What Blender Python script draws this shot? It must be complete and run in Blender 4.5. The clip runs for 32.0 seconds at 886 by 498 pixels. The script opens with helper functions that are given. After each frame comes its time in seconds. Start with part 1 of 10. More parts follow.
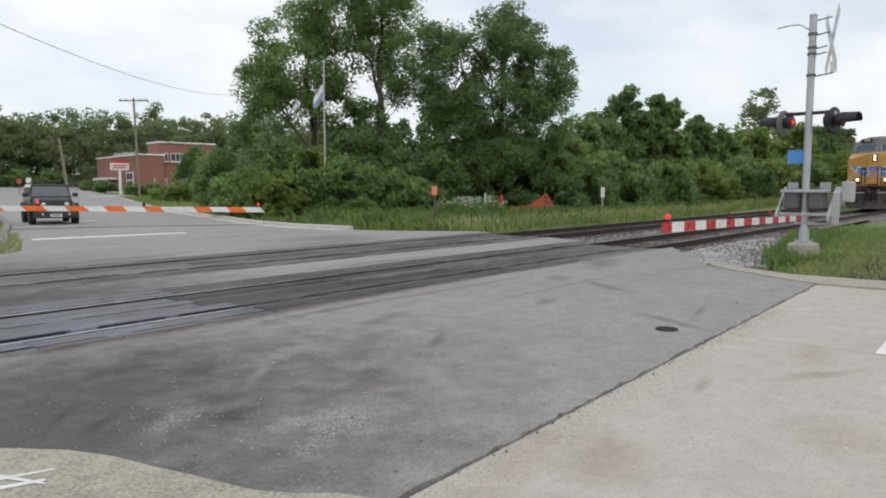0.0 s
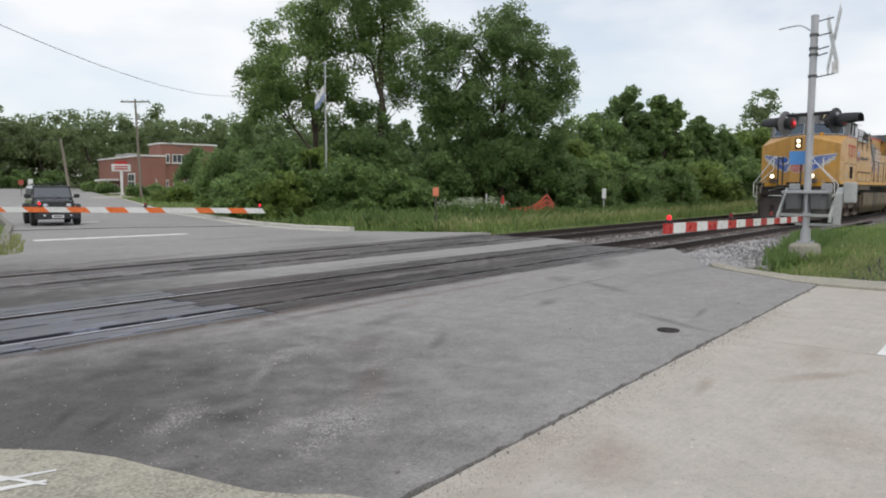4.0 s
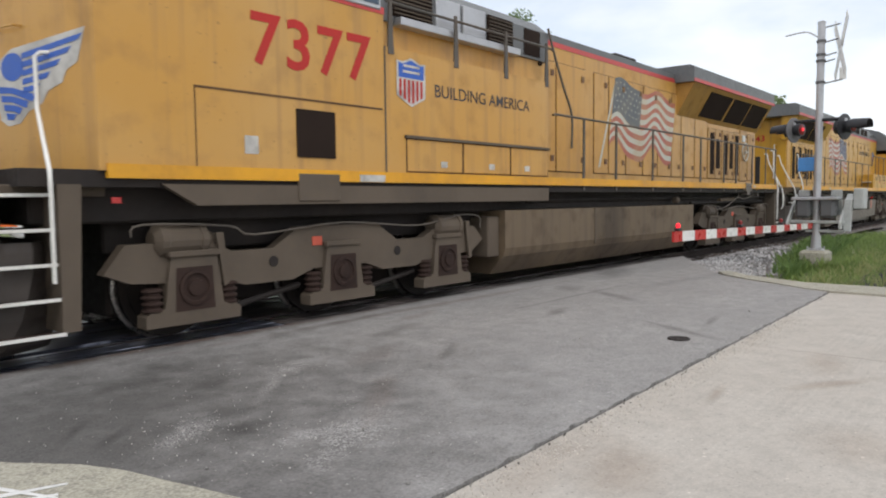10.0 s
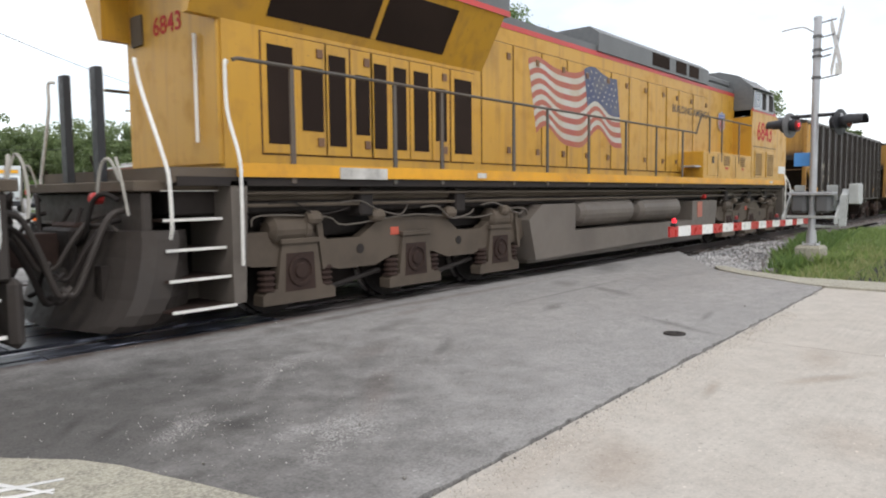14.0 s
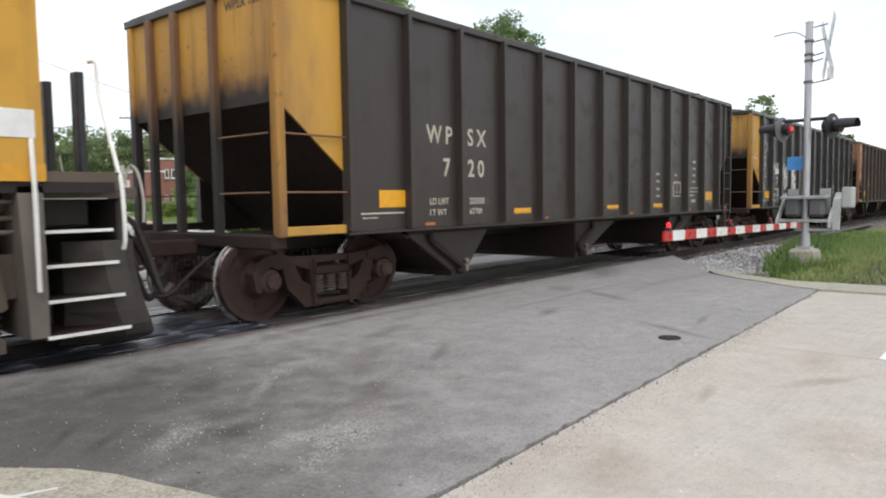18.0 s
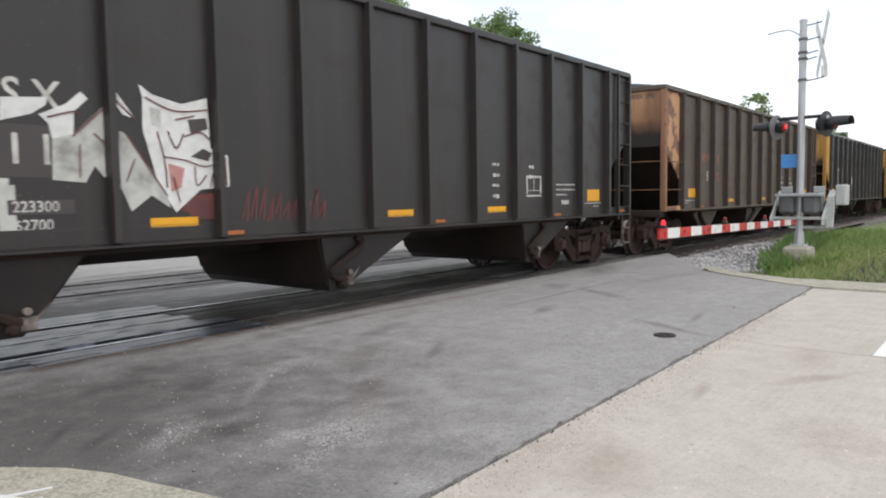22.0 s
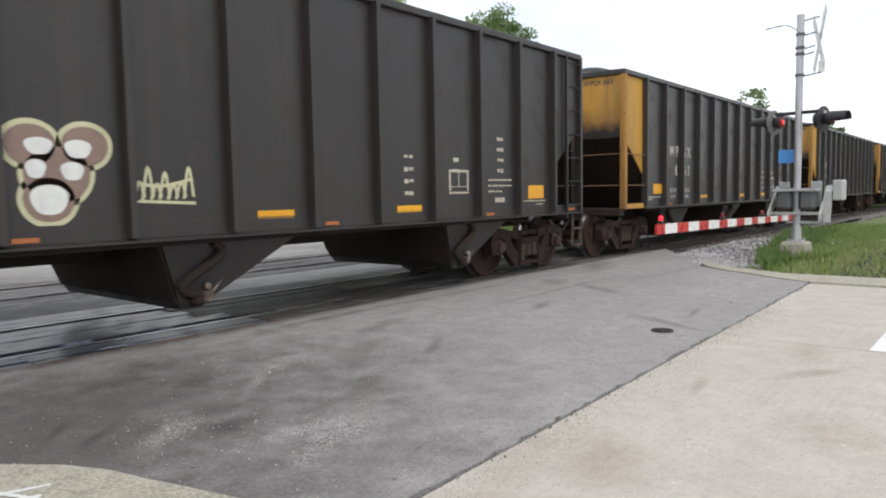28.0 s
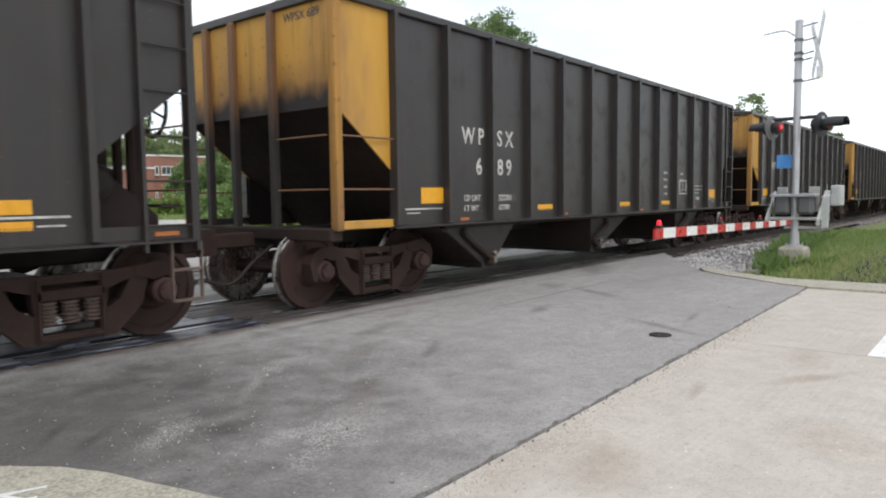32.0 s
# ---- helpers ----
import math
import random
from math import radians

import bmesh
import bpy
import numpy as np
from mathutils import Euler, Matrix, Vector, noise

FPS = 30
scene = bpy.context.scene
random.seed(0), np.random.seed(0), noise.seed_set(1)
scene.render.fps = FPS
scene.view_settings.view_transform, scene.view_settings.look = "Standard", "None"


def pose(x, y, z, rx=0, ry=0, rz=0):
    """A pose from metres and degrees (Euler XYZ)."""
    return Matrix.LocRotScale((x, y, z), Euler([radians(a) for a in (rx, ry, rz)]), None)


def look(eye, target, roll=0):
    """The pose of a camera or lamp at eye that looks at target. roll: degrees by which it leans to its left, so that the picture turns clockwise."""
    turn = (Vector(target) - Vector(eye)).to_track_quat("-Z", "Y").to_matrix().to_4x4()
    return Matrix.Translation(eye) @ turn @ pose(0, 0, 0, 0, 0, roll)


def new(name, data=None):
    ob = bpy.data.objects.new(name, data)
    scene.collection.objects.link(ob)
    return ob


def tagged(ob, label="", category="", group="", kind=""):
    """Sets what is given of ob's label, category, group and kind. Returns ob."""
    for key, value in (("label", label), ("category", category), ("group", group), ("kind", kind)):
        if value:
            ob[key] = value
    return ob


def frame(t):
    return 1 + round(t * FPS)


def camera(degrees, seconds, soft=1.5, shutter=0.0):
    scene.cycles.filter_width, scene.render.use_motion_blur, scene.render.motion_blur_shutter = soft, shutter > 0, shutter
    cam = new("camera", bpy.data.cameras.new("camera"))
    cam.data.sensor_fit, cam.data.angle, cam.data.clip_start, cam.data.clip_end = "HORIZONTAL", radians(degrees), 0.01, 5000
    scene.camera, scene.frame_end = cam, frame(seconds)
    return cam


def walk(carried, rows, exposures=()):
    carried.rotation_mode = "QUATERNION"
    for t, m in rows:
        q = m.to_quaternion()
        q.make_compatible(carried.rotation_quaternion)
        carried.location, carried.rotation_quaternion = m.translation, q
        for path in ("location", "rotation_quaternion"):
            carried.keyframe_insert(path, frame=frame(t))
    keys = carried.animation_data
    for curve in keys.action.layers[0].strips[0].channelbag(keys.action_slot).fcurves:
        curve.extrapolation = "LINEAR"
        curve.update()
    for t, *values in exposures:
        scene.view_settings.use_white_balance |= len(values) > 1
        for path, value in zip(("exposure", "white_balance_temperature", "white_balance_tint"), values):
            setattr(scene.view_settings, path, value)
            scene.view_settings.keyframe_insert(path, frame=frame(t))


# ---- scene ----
# The camera stands on the concrete beside the crossing, 1.36 m up, and sways a little in the hand.
# x runs along the track (the train comes from +x), y across it, z = 0 is the top of the rails.
EYE = (0.0, 0.0, 1.365)
# seconds, heading from +y towards +x, tilt down, lean (degrees)
SIGHT = [
    (0, 50.14, 4.98, 0.06), (0.5, 50.15, 5.03, 0.02), (1, 50.16, 5.06, -0.05), (1.5, 50.17, 5.00, 0.18), (2, 50.14, 4.92, 0.26),
    (2.5, 50.10, 4.94, -0.05), (3, 50.09, 4.98, -0.05), (3.5, 50.09, 4.98, -0.01), (5.5, 49.78, 4.43, 0.08), (6, 49.78, 4.34, 0.10),
    (6.5, 49.69, 4.22, 0.16), (7, 49.63, 4.17, 0.01), (7.5, 49.46, 4.10, -0.06), (8, 49.48, 4.01, -0.20), (8.5, 49.32, 4.02, -0.24),
    (9, 49.40, 4.02, -0.26), (9.5, 49.31, 3.99, -0.29), (10, 49.35, 4.05, -0.57), (10.5, 49.28, 4.10, -0.70), (11, 49.32, 4.20, -0.41),
    (11.5, 49.28, 4.27, -0.62), (12, 49.31, 4.30, -0.60), (12.5, 49.34, 4.32, -0.84), (13, 49.40, 4.35, -0.77), (13.5, 49.58, 4.46, -0.56),
    (14, 49.64, 4.45, -0.55), (14.5, 49.70, 4.42, -0.70), (16.5, 49.84, 4.00, -0.80), (17, 49.96, 4.00, -0.74), (17.5, 49.93, 3.99, -0.82),
    (18, 50.05, 4.00, -0.84), (18.5, 49.98, 3.98, -0.80), (19, 50.16, 3.92, -0.89), (19.5, 50.14, 4.00, -0.72), (20, 50.20, 3.99, -1.01),
    (20.5, 50.33, 4.10, -0.99), (21, 50.36, 4.13, -1.05), (21.5, 50.39, 4.15, -0.95), (22, 50.43, 4.17, -0.91), (22.5, 50.50, 4.19, -1.00),
    (23, 50.55, 4.16, -1.01), (23.5, 50.61, 4.16, -1.00), (24, 50.62, 4.16, -0.88), (24.5, 50.68, 4.28, -0.94), (25, 50.68, 4.33, -0.84),
    (25.5, 50.70, 4.39, -0.99), (27.5, 50.61, 4.50, -1.22), (28, 50.61, 4.50, -1.03), (28.5, 50.59, 4.46, -1.02), (29, 50.56, 4.51, -1.16),
    (29.5, 50.56, 4.54, -1.09), (30, 50.58, 4.65, -0.98), (30.5, 50.54, 4.65, -0.97), (31, 50.61, 4.56, -0.92), (31.5, 50.67, 4.49, -0.72),
    (32, 50.75, 4.23, -0.74),
]
cam = camera(64.64, 32.0, soft=2.0, shutter=0.12)


def sight(heading, tilt, lean):
    a, b = radians(heading), radians(tilt)
    way = Vector((math.sin(a) * math.cos(b), math.cos(a) * math.cos(b), -math.sin(b)))
    return look(EYE, Vector(EYE) + way * 10, lean)


walk(cam, [(t, sight(a, b, c)) for t, a, b, c in SIGHT],
     exposures=[(0, -0.33), (8.8, -0.38), (10, -0.12), (13, 0.0), (14, 0.12), (32, 0.15)])

# metres that the train has run at 0, 1, 2 ... 32 s
RUN = [1.03, 5.93, 10.71, 15.44, 20.18, 24.96, 29.80, 34.75, 39.80, 44.82, 49.94, 55.14, 60.39, 65.68, 70.99, 76.32, 81.65, 86.98, 92.31, 97.67, 103.11, 108.61, 114.14, 119.70, 125.31, 130.95, 136.65, 142.41, 148.21, 154.06, 159.95, 165.88, 171.83]
TRACK_Y = 7.56          # middle of the near track
FAR_TRACK_Y = 11.50     # middle of the far track


# ---- light: a bright, mostly clouded sky ----
SUN_DIR = Vector((-0.35, -0.55, 0.75)).normalized()   # towards the sun: behind the camera's left shoulder
world = bpy.data.worlds.new("sky")
scene.world = world
world.use_nodes = True
wn, wl = world.node_tree.nodes, world.node_tree.links
wn.clear()
sky = wn.new("ShaderNodeTexSky")
sky.sky_type, sky.sun_disc = "NISHITA", False
sky.sun_elevation = math.asin(SUN_DIR.z)
sky.sun_rotation = math.atan2(SUN_DIR.x, SUN_DIR.y)
sky.air_density, sky.dust_density = 1.0, 1.5
coord = wn.new("ShaderNodeTexCoord")
squash = wn.new("ShaderNodeMapping")
squash.inputs["Scale"].default_value = (1.0, 1.0, 2.6)
squash.inputs["Location"].default_value = (0.35, 0.2, 0.1)
clouds = wn.new("ShaderNodeTexNoise")
clouds.inputs["Scale"].default_value = 2.3
clouds.inputs["Detail"].default_value = 6
clouds.inputs["Roughness"].default_value = 0.52
ramp = wn.new("ShaderNodeValToRGB")
ramp.color_ramp.elements[0].position, ramp.color_ramp.elements[0].color = 0.38, (0.30, 0.30, 0.30, 1)
ramp.color_ramp.elements[1].position, ramp.color_ramp.elements[1].color = 0.58, (1, 1, 1, 1)
mix = wn.new("ShaderNodeMix")
mix.data_type = "RGBA"
mix.inputs[7].default_value = (11.6, 11.85, 12.2, 1)     # the white of the clouds
lift = wn.new("ShaderNodeMix")
lift.data_type, lift.blend_type = "RGBA", "ADD"
lift.inputs[0].default_value = 1.0
lift.inputs[7].default_value = (4.3, 4.5, 4.7, 1)    # thin haze in the gaps
back = wn.new("ShaderNodeBackground")
back.inputs["Strength"].default_value = 0.105
out = wn.new("ShaderNodeOutputWorld")
wl.new(coord.outputs["Generated"], squash.inputs["Vector"])
wl.new(squash.outputs["Vector"], clouds.inputs["Vector"])
wl.new(clouds.outputs["Fac"], ramp.inputs["Fac"])
wl.new(ramp.outputs["Color"], mix.inputs[0])
wl.new(sky.outputs["Color"], lift.inputs[6])
wl.new(lift.outputs[2], mix.inputs[6])
wl.new(mix.outputs[2], back.inputs["Color"])
wl.new(back.outputs["Background"], out.inputs["Surface"])

sun = new("sun", bpy.data.lights.new("sun", "SUN"))
sun.data.energy, sun.data.angle, sun.data.color = 0.9, radians(14), (1.0, 0.96, 0.9)
sun.matrix_basis = look(SUN_DIR * 100, (0, 0, 0))


# ---- materials ----
def nodes_of(name):
    m = bpy.data.materials.new(name)
    m.use_nodes = True
    t = m.node_tree
    return m, t.nodes, t.links, t.nodes["Principled BSDF"]


def noise_fac(n, l, scale, detail=4.0, lo=0.35, hi=0.65, stretch=(1, 1, 1), space="Object"):
    """A 0..1 mask out of noise, in metres of the object's own space."""
    co = n.new("ShaderNodeTexCoord")
    mp = n.new("ShaderNodeMapping")
    mp.inputs["Scale"].default_value = stretch
    no = n.new("ShaderNodeTexNoise")
    no.inputs["Scale"].default_value = scale
    no.inputs["Detail"].default_value = detail
    mr = n.new("ShaderNodeMapRange")
    mr.inputs["From Min"].default_value, mr.inputs["From Max"].default_value = lo, hi
    l.new(co.outputs[space], mp.inputs["Vector"])
    l.new(mp.outputs["Vector"], no.inputs["Vector"])
    l.new(no.outputs["Fac"], mr.inputs["Value"])
    return mr.outputs["Result"], no.outputs["Fac"]


def blend(n, l, fac, a, b, mode="MIX"):
    m = n.new("ShaderNodeMix")
    m.data_type, m.blend_type = "RGBA", mode
    if isinstance(fac, bpy.types.NodeSocket):
        l.new(fac, m.inputs[0])
    else:
        m.inputs[0].default_value = fac
    for k, v in ((6, a), (7, b)):
        if isinstance(v, bpy.types.NodeSocket):
            l.new(v, m.inputs[k])
        else:
            m.inputs[k].default_value = (*v, 1)
    return m.outputs[2]


def times_(n, l, a, k):
    m = n.new("ShaderNodeMath")
    m.operation = "MULTIPLY"
    l.new(a, m.inputs[0])
    if isinstance(k, bpy.types.NodeSocket):
        l.new(k, m.inputs[1])
    else:
        m.inputs[1].default_value = k
    return m.outputs[0]


def relief(n, l, p, fac, strength, distance):
    b = n.new("ShaderNodeBump")
    b.inputs["Strength"].default_value, b.inputs["Distance"].default_value = strength, distance
    l.new(fac, b.inputs["Height"])
    l.new(b.outputs["Normal"], p.inputs["Normal"])


def surface(name, base, worn=None, grain=None, rough=0.6, metal=0.0, big=0.8, small=14.0, much=0.6, bump=0.15, depth=0.004,
            stretch=(1, 1, 1), by_object=0.0, by_island=0.0, lo=0.42, hi=0.66, coat=0.0, spec=0.5):
    """Paint, metal, stone: a base colour, wear in large patches, fine grain, relief and uneven gloss."""
    m, n, l, p = nodes_of(name)
    worn = worn or tuple(c * 0.6 for c in base)
    grain = grain or tuple(min(1, c * 1.25 + 0.01) for c in base)
    f1, _ = noise_fac(n, l, big, 6, lo, hi, stretch)
    f2, raw = noise_fac(n, l, small, 5, 0.35, 0.7, stretch)
    c = blend(n, l, times_(n, l, f1, much), base, worn)
    c = blend(n, l, times_(n, l, f2, 0.35), c, grain)
    if by_object or by_island:
        if by_island:
            src = n.new("ShaderNodeNewGeometry").outputs["Random Per Island"]
        else:
            src = n.new("ShaderNodeObjectInfo").outputs["Random"]
        mr = n.new("ShaderNodeMapRange")
        k = by_object or by_island
        mr.inputs["To Min"].default_value, mr.inputs["To Max"].default_value = 1 - k, 1 + k
        l.new(src, mr.inputs["Value"])
        hsv = n.new("ShaderNodeHueSaturation")
        l.new(mr.outputs["Result"], hsv.inputs["Value"])
        l.new(c, hsv.inputs["Color"])
        c = hsv.outputs["Color"]
    l.new(c, p.inputs["Base Color"])
    rr = n.new("ShaderNodeMapRange")
    rr.inputs["To Min"].default_value, rr.inputs["To Max"].default_value = max(0.03, rough - 0.12), min(1, rough + 0.12)
    l.new(f2, rr.inputs["Value"])
    l.new(rr.outputs["Result"], p.inputs["Roughness"])
    p.inputs["Metallic"].default_value = metal
    p.inputs["Coat Weight"].default_value = coat
    p.inputs["Specular IOR Level"].default_value = spec
    if bump:
        relief(n, l, p, raw, bump, depth)
    return m


def glow(name, colour, strength):
    m, n, l, p = nodes_of(name)
    p.inputs["Base Color"].default_value = (*colour, 1)
    p.inputs["Emission Color"].default_value = (*colour, 1)
    p.inputs["Emission Strength"].default_value = strength
    return m


def leafage(name, dark, light, sheen=0.55):
    m, n, l, p = nodes_of(name)
    isl = n.new("ShaderNodeNewGeometry").outputs["Random Per Island"]
    f, _ = noise_fac(n, l, 0.45, 3, 0.35, 0.65)
    c = blend(n, l, isl, dark, light)
    c = blend(n, l, times_(n, l, f, 0.5), c, tuple(v * 0.7 for v in dark))
    l.new(c, p.inputs["Base Color"])
    p.inputs["Roughness"].default_value = sheen
    t = n.new("ShaderNodeBsdfTranslucent")
    lit = blend(n, l, 1.0, c, (0.75, 0.95, 0.45), "SCREEN")
    lit = blend(n, l, 0.28, c, lit)
    l.new(lit, t.inputs["Color"])
    ad = n.new("ShaderNodeMixShader")
    ad.inputs[0].default_value = 0.42
    l.new(p.outputs[0], ad.inputs[1])
    l.new(t.outputs[0], ad.inputs[2])
    l.new(ad.outputs[0], n["Material Output"].inputs["Surface"])
    return m


def spot(n, l, x, y, rx, ry, turn=0.0, rough=0.9, scale=3.0, z=0.0, rz=1.0):
    """A ragged stain or patch of shade round one place on the ground, 0..1."""
    co = n.new("ShaderNodeTexCoord")
    mp = n.new("ShaderNodeMapping")
    mp.vector_type = "TEXTURE"
    mp.inputs["Location"].default_value = (x, y, z)
    mp.inputs["Rotation"].default_value = (0, 0, radians(turn))
    mp.inputs["Scale"].default_value = (rx, ry, rz)
    ln = n.new("ShaderNodeVectorMath")
    ln.operation = "LENGTH"
    l.new(co.outputs["Object"], mp.inputs["Vector"])
    l.new(mp.outputs["Vector"], ln.inputs[0])
    no = n.new("ShaderNodeTexNoise")
    no.inputs["Scale"].default_value, no.inputs["Detail"].default_value = scale, 6
    l.new(co.outputs["Object"], no.inputs["Vector"])
    ad = n.new("ShaderNodeMath")
    ad.operation = "MULTIPLY_ADD"
    ad.inputs[1].default_value = rough
    l.new(no.outputs["Fac"], ad.inputs[0])
    l.new(ln.outputs["Value"], ad.inputs[2])
    mr = n.new("ShaderNodeMapRange")
    mr.inputs["From Min"].default_value, mr.inputs["From Max"].default_value = 1.0 + rough * 0.5, 0.25 + rough * 0.5
    l.new(ad.outputs[0], mr.inputs["Value"])
    return mr.outputs["Result"]


def chips(n, l, scale, share, size):
    """Scattered single grains, 0..1."""
    vo = n.new("ShaderNodeTexVoronoi")
    vo.inputs["Scale"].default_value = scale
    co = n.new("ShaderNodeTexCoord")
    l.new(co.outputs["Object"], vo.inputs["Vector"])
    pick = n.new("ShaderNodeMapRange")
    pick.inputs["From Min"].default_value, pick.inputs["From Max"].default_value = size, size * 0.5
    l.new(vo.outputs["Distance"], pick.inputs["Value"])
    few = n.new("ShaderNodeMapRange")
    few.inputs["From Min"].default_value, few.inputs["From Max"].default_value = 1 - share, 1 - share * 0.8
    sep = n.new("ShaderNodeSeparateColor")
    l.new(vo.outputs["Color"], sep.inputs[0])
    l.new(sep.outputs[0], few.inputs["Value"])
    return times_(n, l, pick.outputs["Result"], few.outputs["Result"])


def tarmac(name, base, stain, chip, big=0.55, pale=(), dark=(), dark_colour=None, grooves=0.0, streak=None, coarse=0.35, rust=()):
    """Asphalt or concrete in large sheets: blotches, stains, painted shade, aggregate, brushed grooves."""
    m, n, l, p = nodes_of(name)
    k_ = lambda f: tuple(min(1.0, v * f) for v in base)
    f1, _ = noise_fac(n, l, big, 6, 0.40, 0.64)
    f2, _ = noise_fac(n, l, 2.3, 6, 0.45, 0.75)
    f3, raw = noise_fac(n, l, 60, 4, 0.35, 0.68)
    f4, mid = noise_fac(n, l, 17, 5, 0.45, 0.62)
    c = blend(n, l, times_(n, l, f1, 0.6), base, stain)
    c = blend(n, l, times_(n, l, f2, 0.30), c, k_(1.3))
    if streak:
        f5, _ = noise_fac(n, l, 1.0, 5, 0.5, 0.72, streak)
        c = blend(n, l, times_(n, l, f5, 0.35), c, k_(0.6))
    f6, _ = noise_fac(n, l, 4.5, 7, 0.44, 0.62)
    c = blend(n, l, times_(n, l, f6, coarse * 1.1), c, k_(0.62))
    c = blend(n, l, times_(n, l, f4, coarse), c, k_(0.62))
    c = blend(n, l, times_(n, l, f3, coarse), c, k_(1.5))
    c = blend(n, l, times_(n, l, chips(n, l, 15, 0.06, 0.22), f2), c, chip)
    c = blend(n, l, times_(n, l, chips(n, l, 24, 0.12, 0.26), f2), c, k_(1.9))
    c = blend(n, l, times_(n, l, chips(n, l, 75, 0.16, 0.3), 0.5), c, k_(1.7))
    c = blend(n, l, times_(n, l, chips(n, l, 33, 0.14, 0.3), 0.6), c, k_(0.5))
    c = blend(n, l, times_(n, l, chips(n, l, 42, 0.10, 0.26), 0.5), c, chip)
    for x, y, rx, ry, turn, much in dark:
        c = blend(n, l, times_(n, l, spot(n, l, x, y, rx, ry, turn), much), c, dark_colour or (0.46, 0.455, 0.45), "MULTIPLY")
    for x, y, rx, ry, turn, much in pale:
        s_ = spot(n, l, x, y, rx, ry, turn, 1.5, 5.5)
        g_, _ = noise_fac(n, l, 70, 6, 0.44, 0.60)
        c = blend(n, l, times_(n, l, times_(n, l, s_, g_), much * 0.8), c, k_(1.7))
        g_ = chips(n, l, 60, 0.22, 0.35)
        c = blend(n, l, times_(n, l, times_(n, l, s_, g_), much * 0.6), c, chip)
    for x, y, rx, ry, turn, much in rust:
        c = blend(n, l, times_(n, l, spot(n, l, x, y, rx, ry, turn, 1.4, 4.0), much), c, (0.55, 0.40, 0.34), "MULTIPLY")
    h = raw
    if grooves:
        g1, gr = noise_fac(n, l, 1.0, 3, 0.42, 0.6, (1.2, 32, 1))
        gm, _ = noise_fac(n, l, 0.7, 3, 0.42, 0.62)
        g1 = times_(n, l, g1, gm)
        c = blend(n, l, times_(n, l, g1, grooves), c, k_(0.66))
        h = gr
    l.new(c, p.inputs["Base Color"])
    p.inputs["Roughness"].default_value = 0.85
    p.inputs["Specular IOR Level"].default_value = 0.35
    relief(n, l, p, h, 0.5, 0.006)
    return m


M = {}
M["asphalt"] = tarmac("asphalt", (0.295, 0.2815, 0.273), (0.211, 0.2005, 0.195), (0.60, 0.58, 0.55), 0.42,
                      pale=((3.44, 4.60, 0.42, 0.18, 20, 0.75), (2.95, 4.22, 0.45, 0.07, 42, 0.6), (3.72, 4.72, 0.3, 0.1, 0, 0.5), (2.68, 3.02, 0.30, 0.34, 60, 0.8), (2.37, 2.85, 0.34, 0.12, 30, 0.6), (2.15, 3.82, 0.30, 0.16, 40, 0.6), (1.95, 3.72, 0.22, 0.1, 40, 0.5), (2.5, 3.22, 0.2, 0.1, 0, 0.5), (3.0, 3.1, 0.3, 0.22, 35, 0.4), (3.7, 3.1, 0.5, 0.12, 60, 0.3), (5.0, 3.0, 0.5, 0.3, 35, 0.25)),
                      dark=((1.2, 4.2, 4.3, 2.9, 5, 1.0), (1.7, 4.8, 2.6, 1.9, 0, 0.5), (2.71, 4.63, 0.34, 0.16, 20, 0.5), (2.98, 5.43, 0.5, 0.22, 10, 0.5), (2.46, 5.2, 0.4, 0.25, 20, 0.45), (2.33, 3.59, 0.17, 0.13, 30, 0.65), (5.18, 5.07, 0.6, 0.16, 12, 0.6), (4.75, 4.02, 0.45, 0.09, 30, 0.6), (7.17, 4.37, 0.45, 0.11, 14, 0.65), (3.44, 3.6, 0.35, 0.18, 30, 0.4),
                            (1.63, 4.28, 0.3, 0.05, 50, 0.6), (1.75, 4.02, 0.25, 0.06, 40, 0.6), (9.15, 5.37, 0.5, 0.25, 30, 0.55), (8.88, 4.5, 0.7, 0.16, 60, 0.6), (6.97, 2.85, 0.8, 0.09, 62, 0.6), (7.6, 2.7, 0.5, 0.06, 10, 0.5), (11.6, 5.9, 1.4, 0.4, 20, 0.6), (8.5, 4.9, 2.4, 0.04, 0, 0.6), (4.0, 6.3, 5.0, 0.32, 0, 0.5), (2.0, 2.7, 1.7, 0.7, 10, 0.3), (5.2, 5.9, 1.4, 0.14, 4, 0.55)),
                      rust=((3.6, 6.32, 3.6, 0.24, 0, 0.9), (3.4, 3.5, 0.7, 0.14, 40, 0.3), (4.2, 4.4, 0.5, 0.2, 30, 0.22), (5.9, 5.5, 0.6, 0.12, 10, 0.3), (7.0, 5.9, 4.0, 0.12, 0, 0.4)),
                      streak=(0.5, 2.2, 1), coarse=0.5)
# the wide patch at (3.9, 13.9) is the train's shade put into the colour
M["old_asphalt"] = tarmac("old asphalt", (0.320, 0.308, 0.298), (0.235, 0.224, 0.217), (0.45, 0.43, 0.41), 0.3, dark=((3.4, 9.4, 3.6, 1.7, 0, 1.0), (3.9, 13.9, 4.6, 3.0, 0, 0.4), (2.2, 9.5, 2.6, 0.9, 0, 0.8), (3.0, 13.4, 2.6, 1.2, 10, 0.7), (6.2, 13.3, 3.0, 0.35, 8, 0.55), (11.5, 13.4, 3.5, 0.4, 4, 0.5), (9.0, 9.2, 2.5, 0.25, 0, 0.5), (12.6, 14.6, 2.0, 1.2, 0, 0.55)), streak=(0.25, 3.5, 1), coarse=0.42)
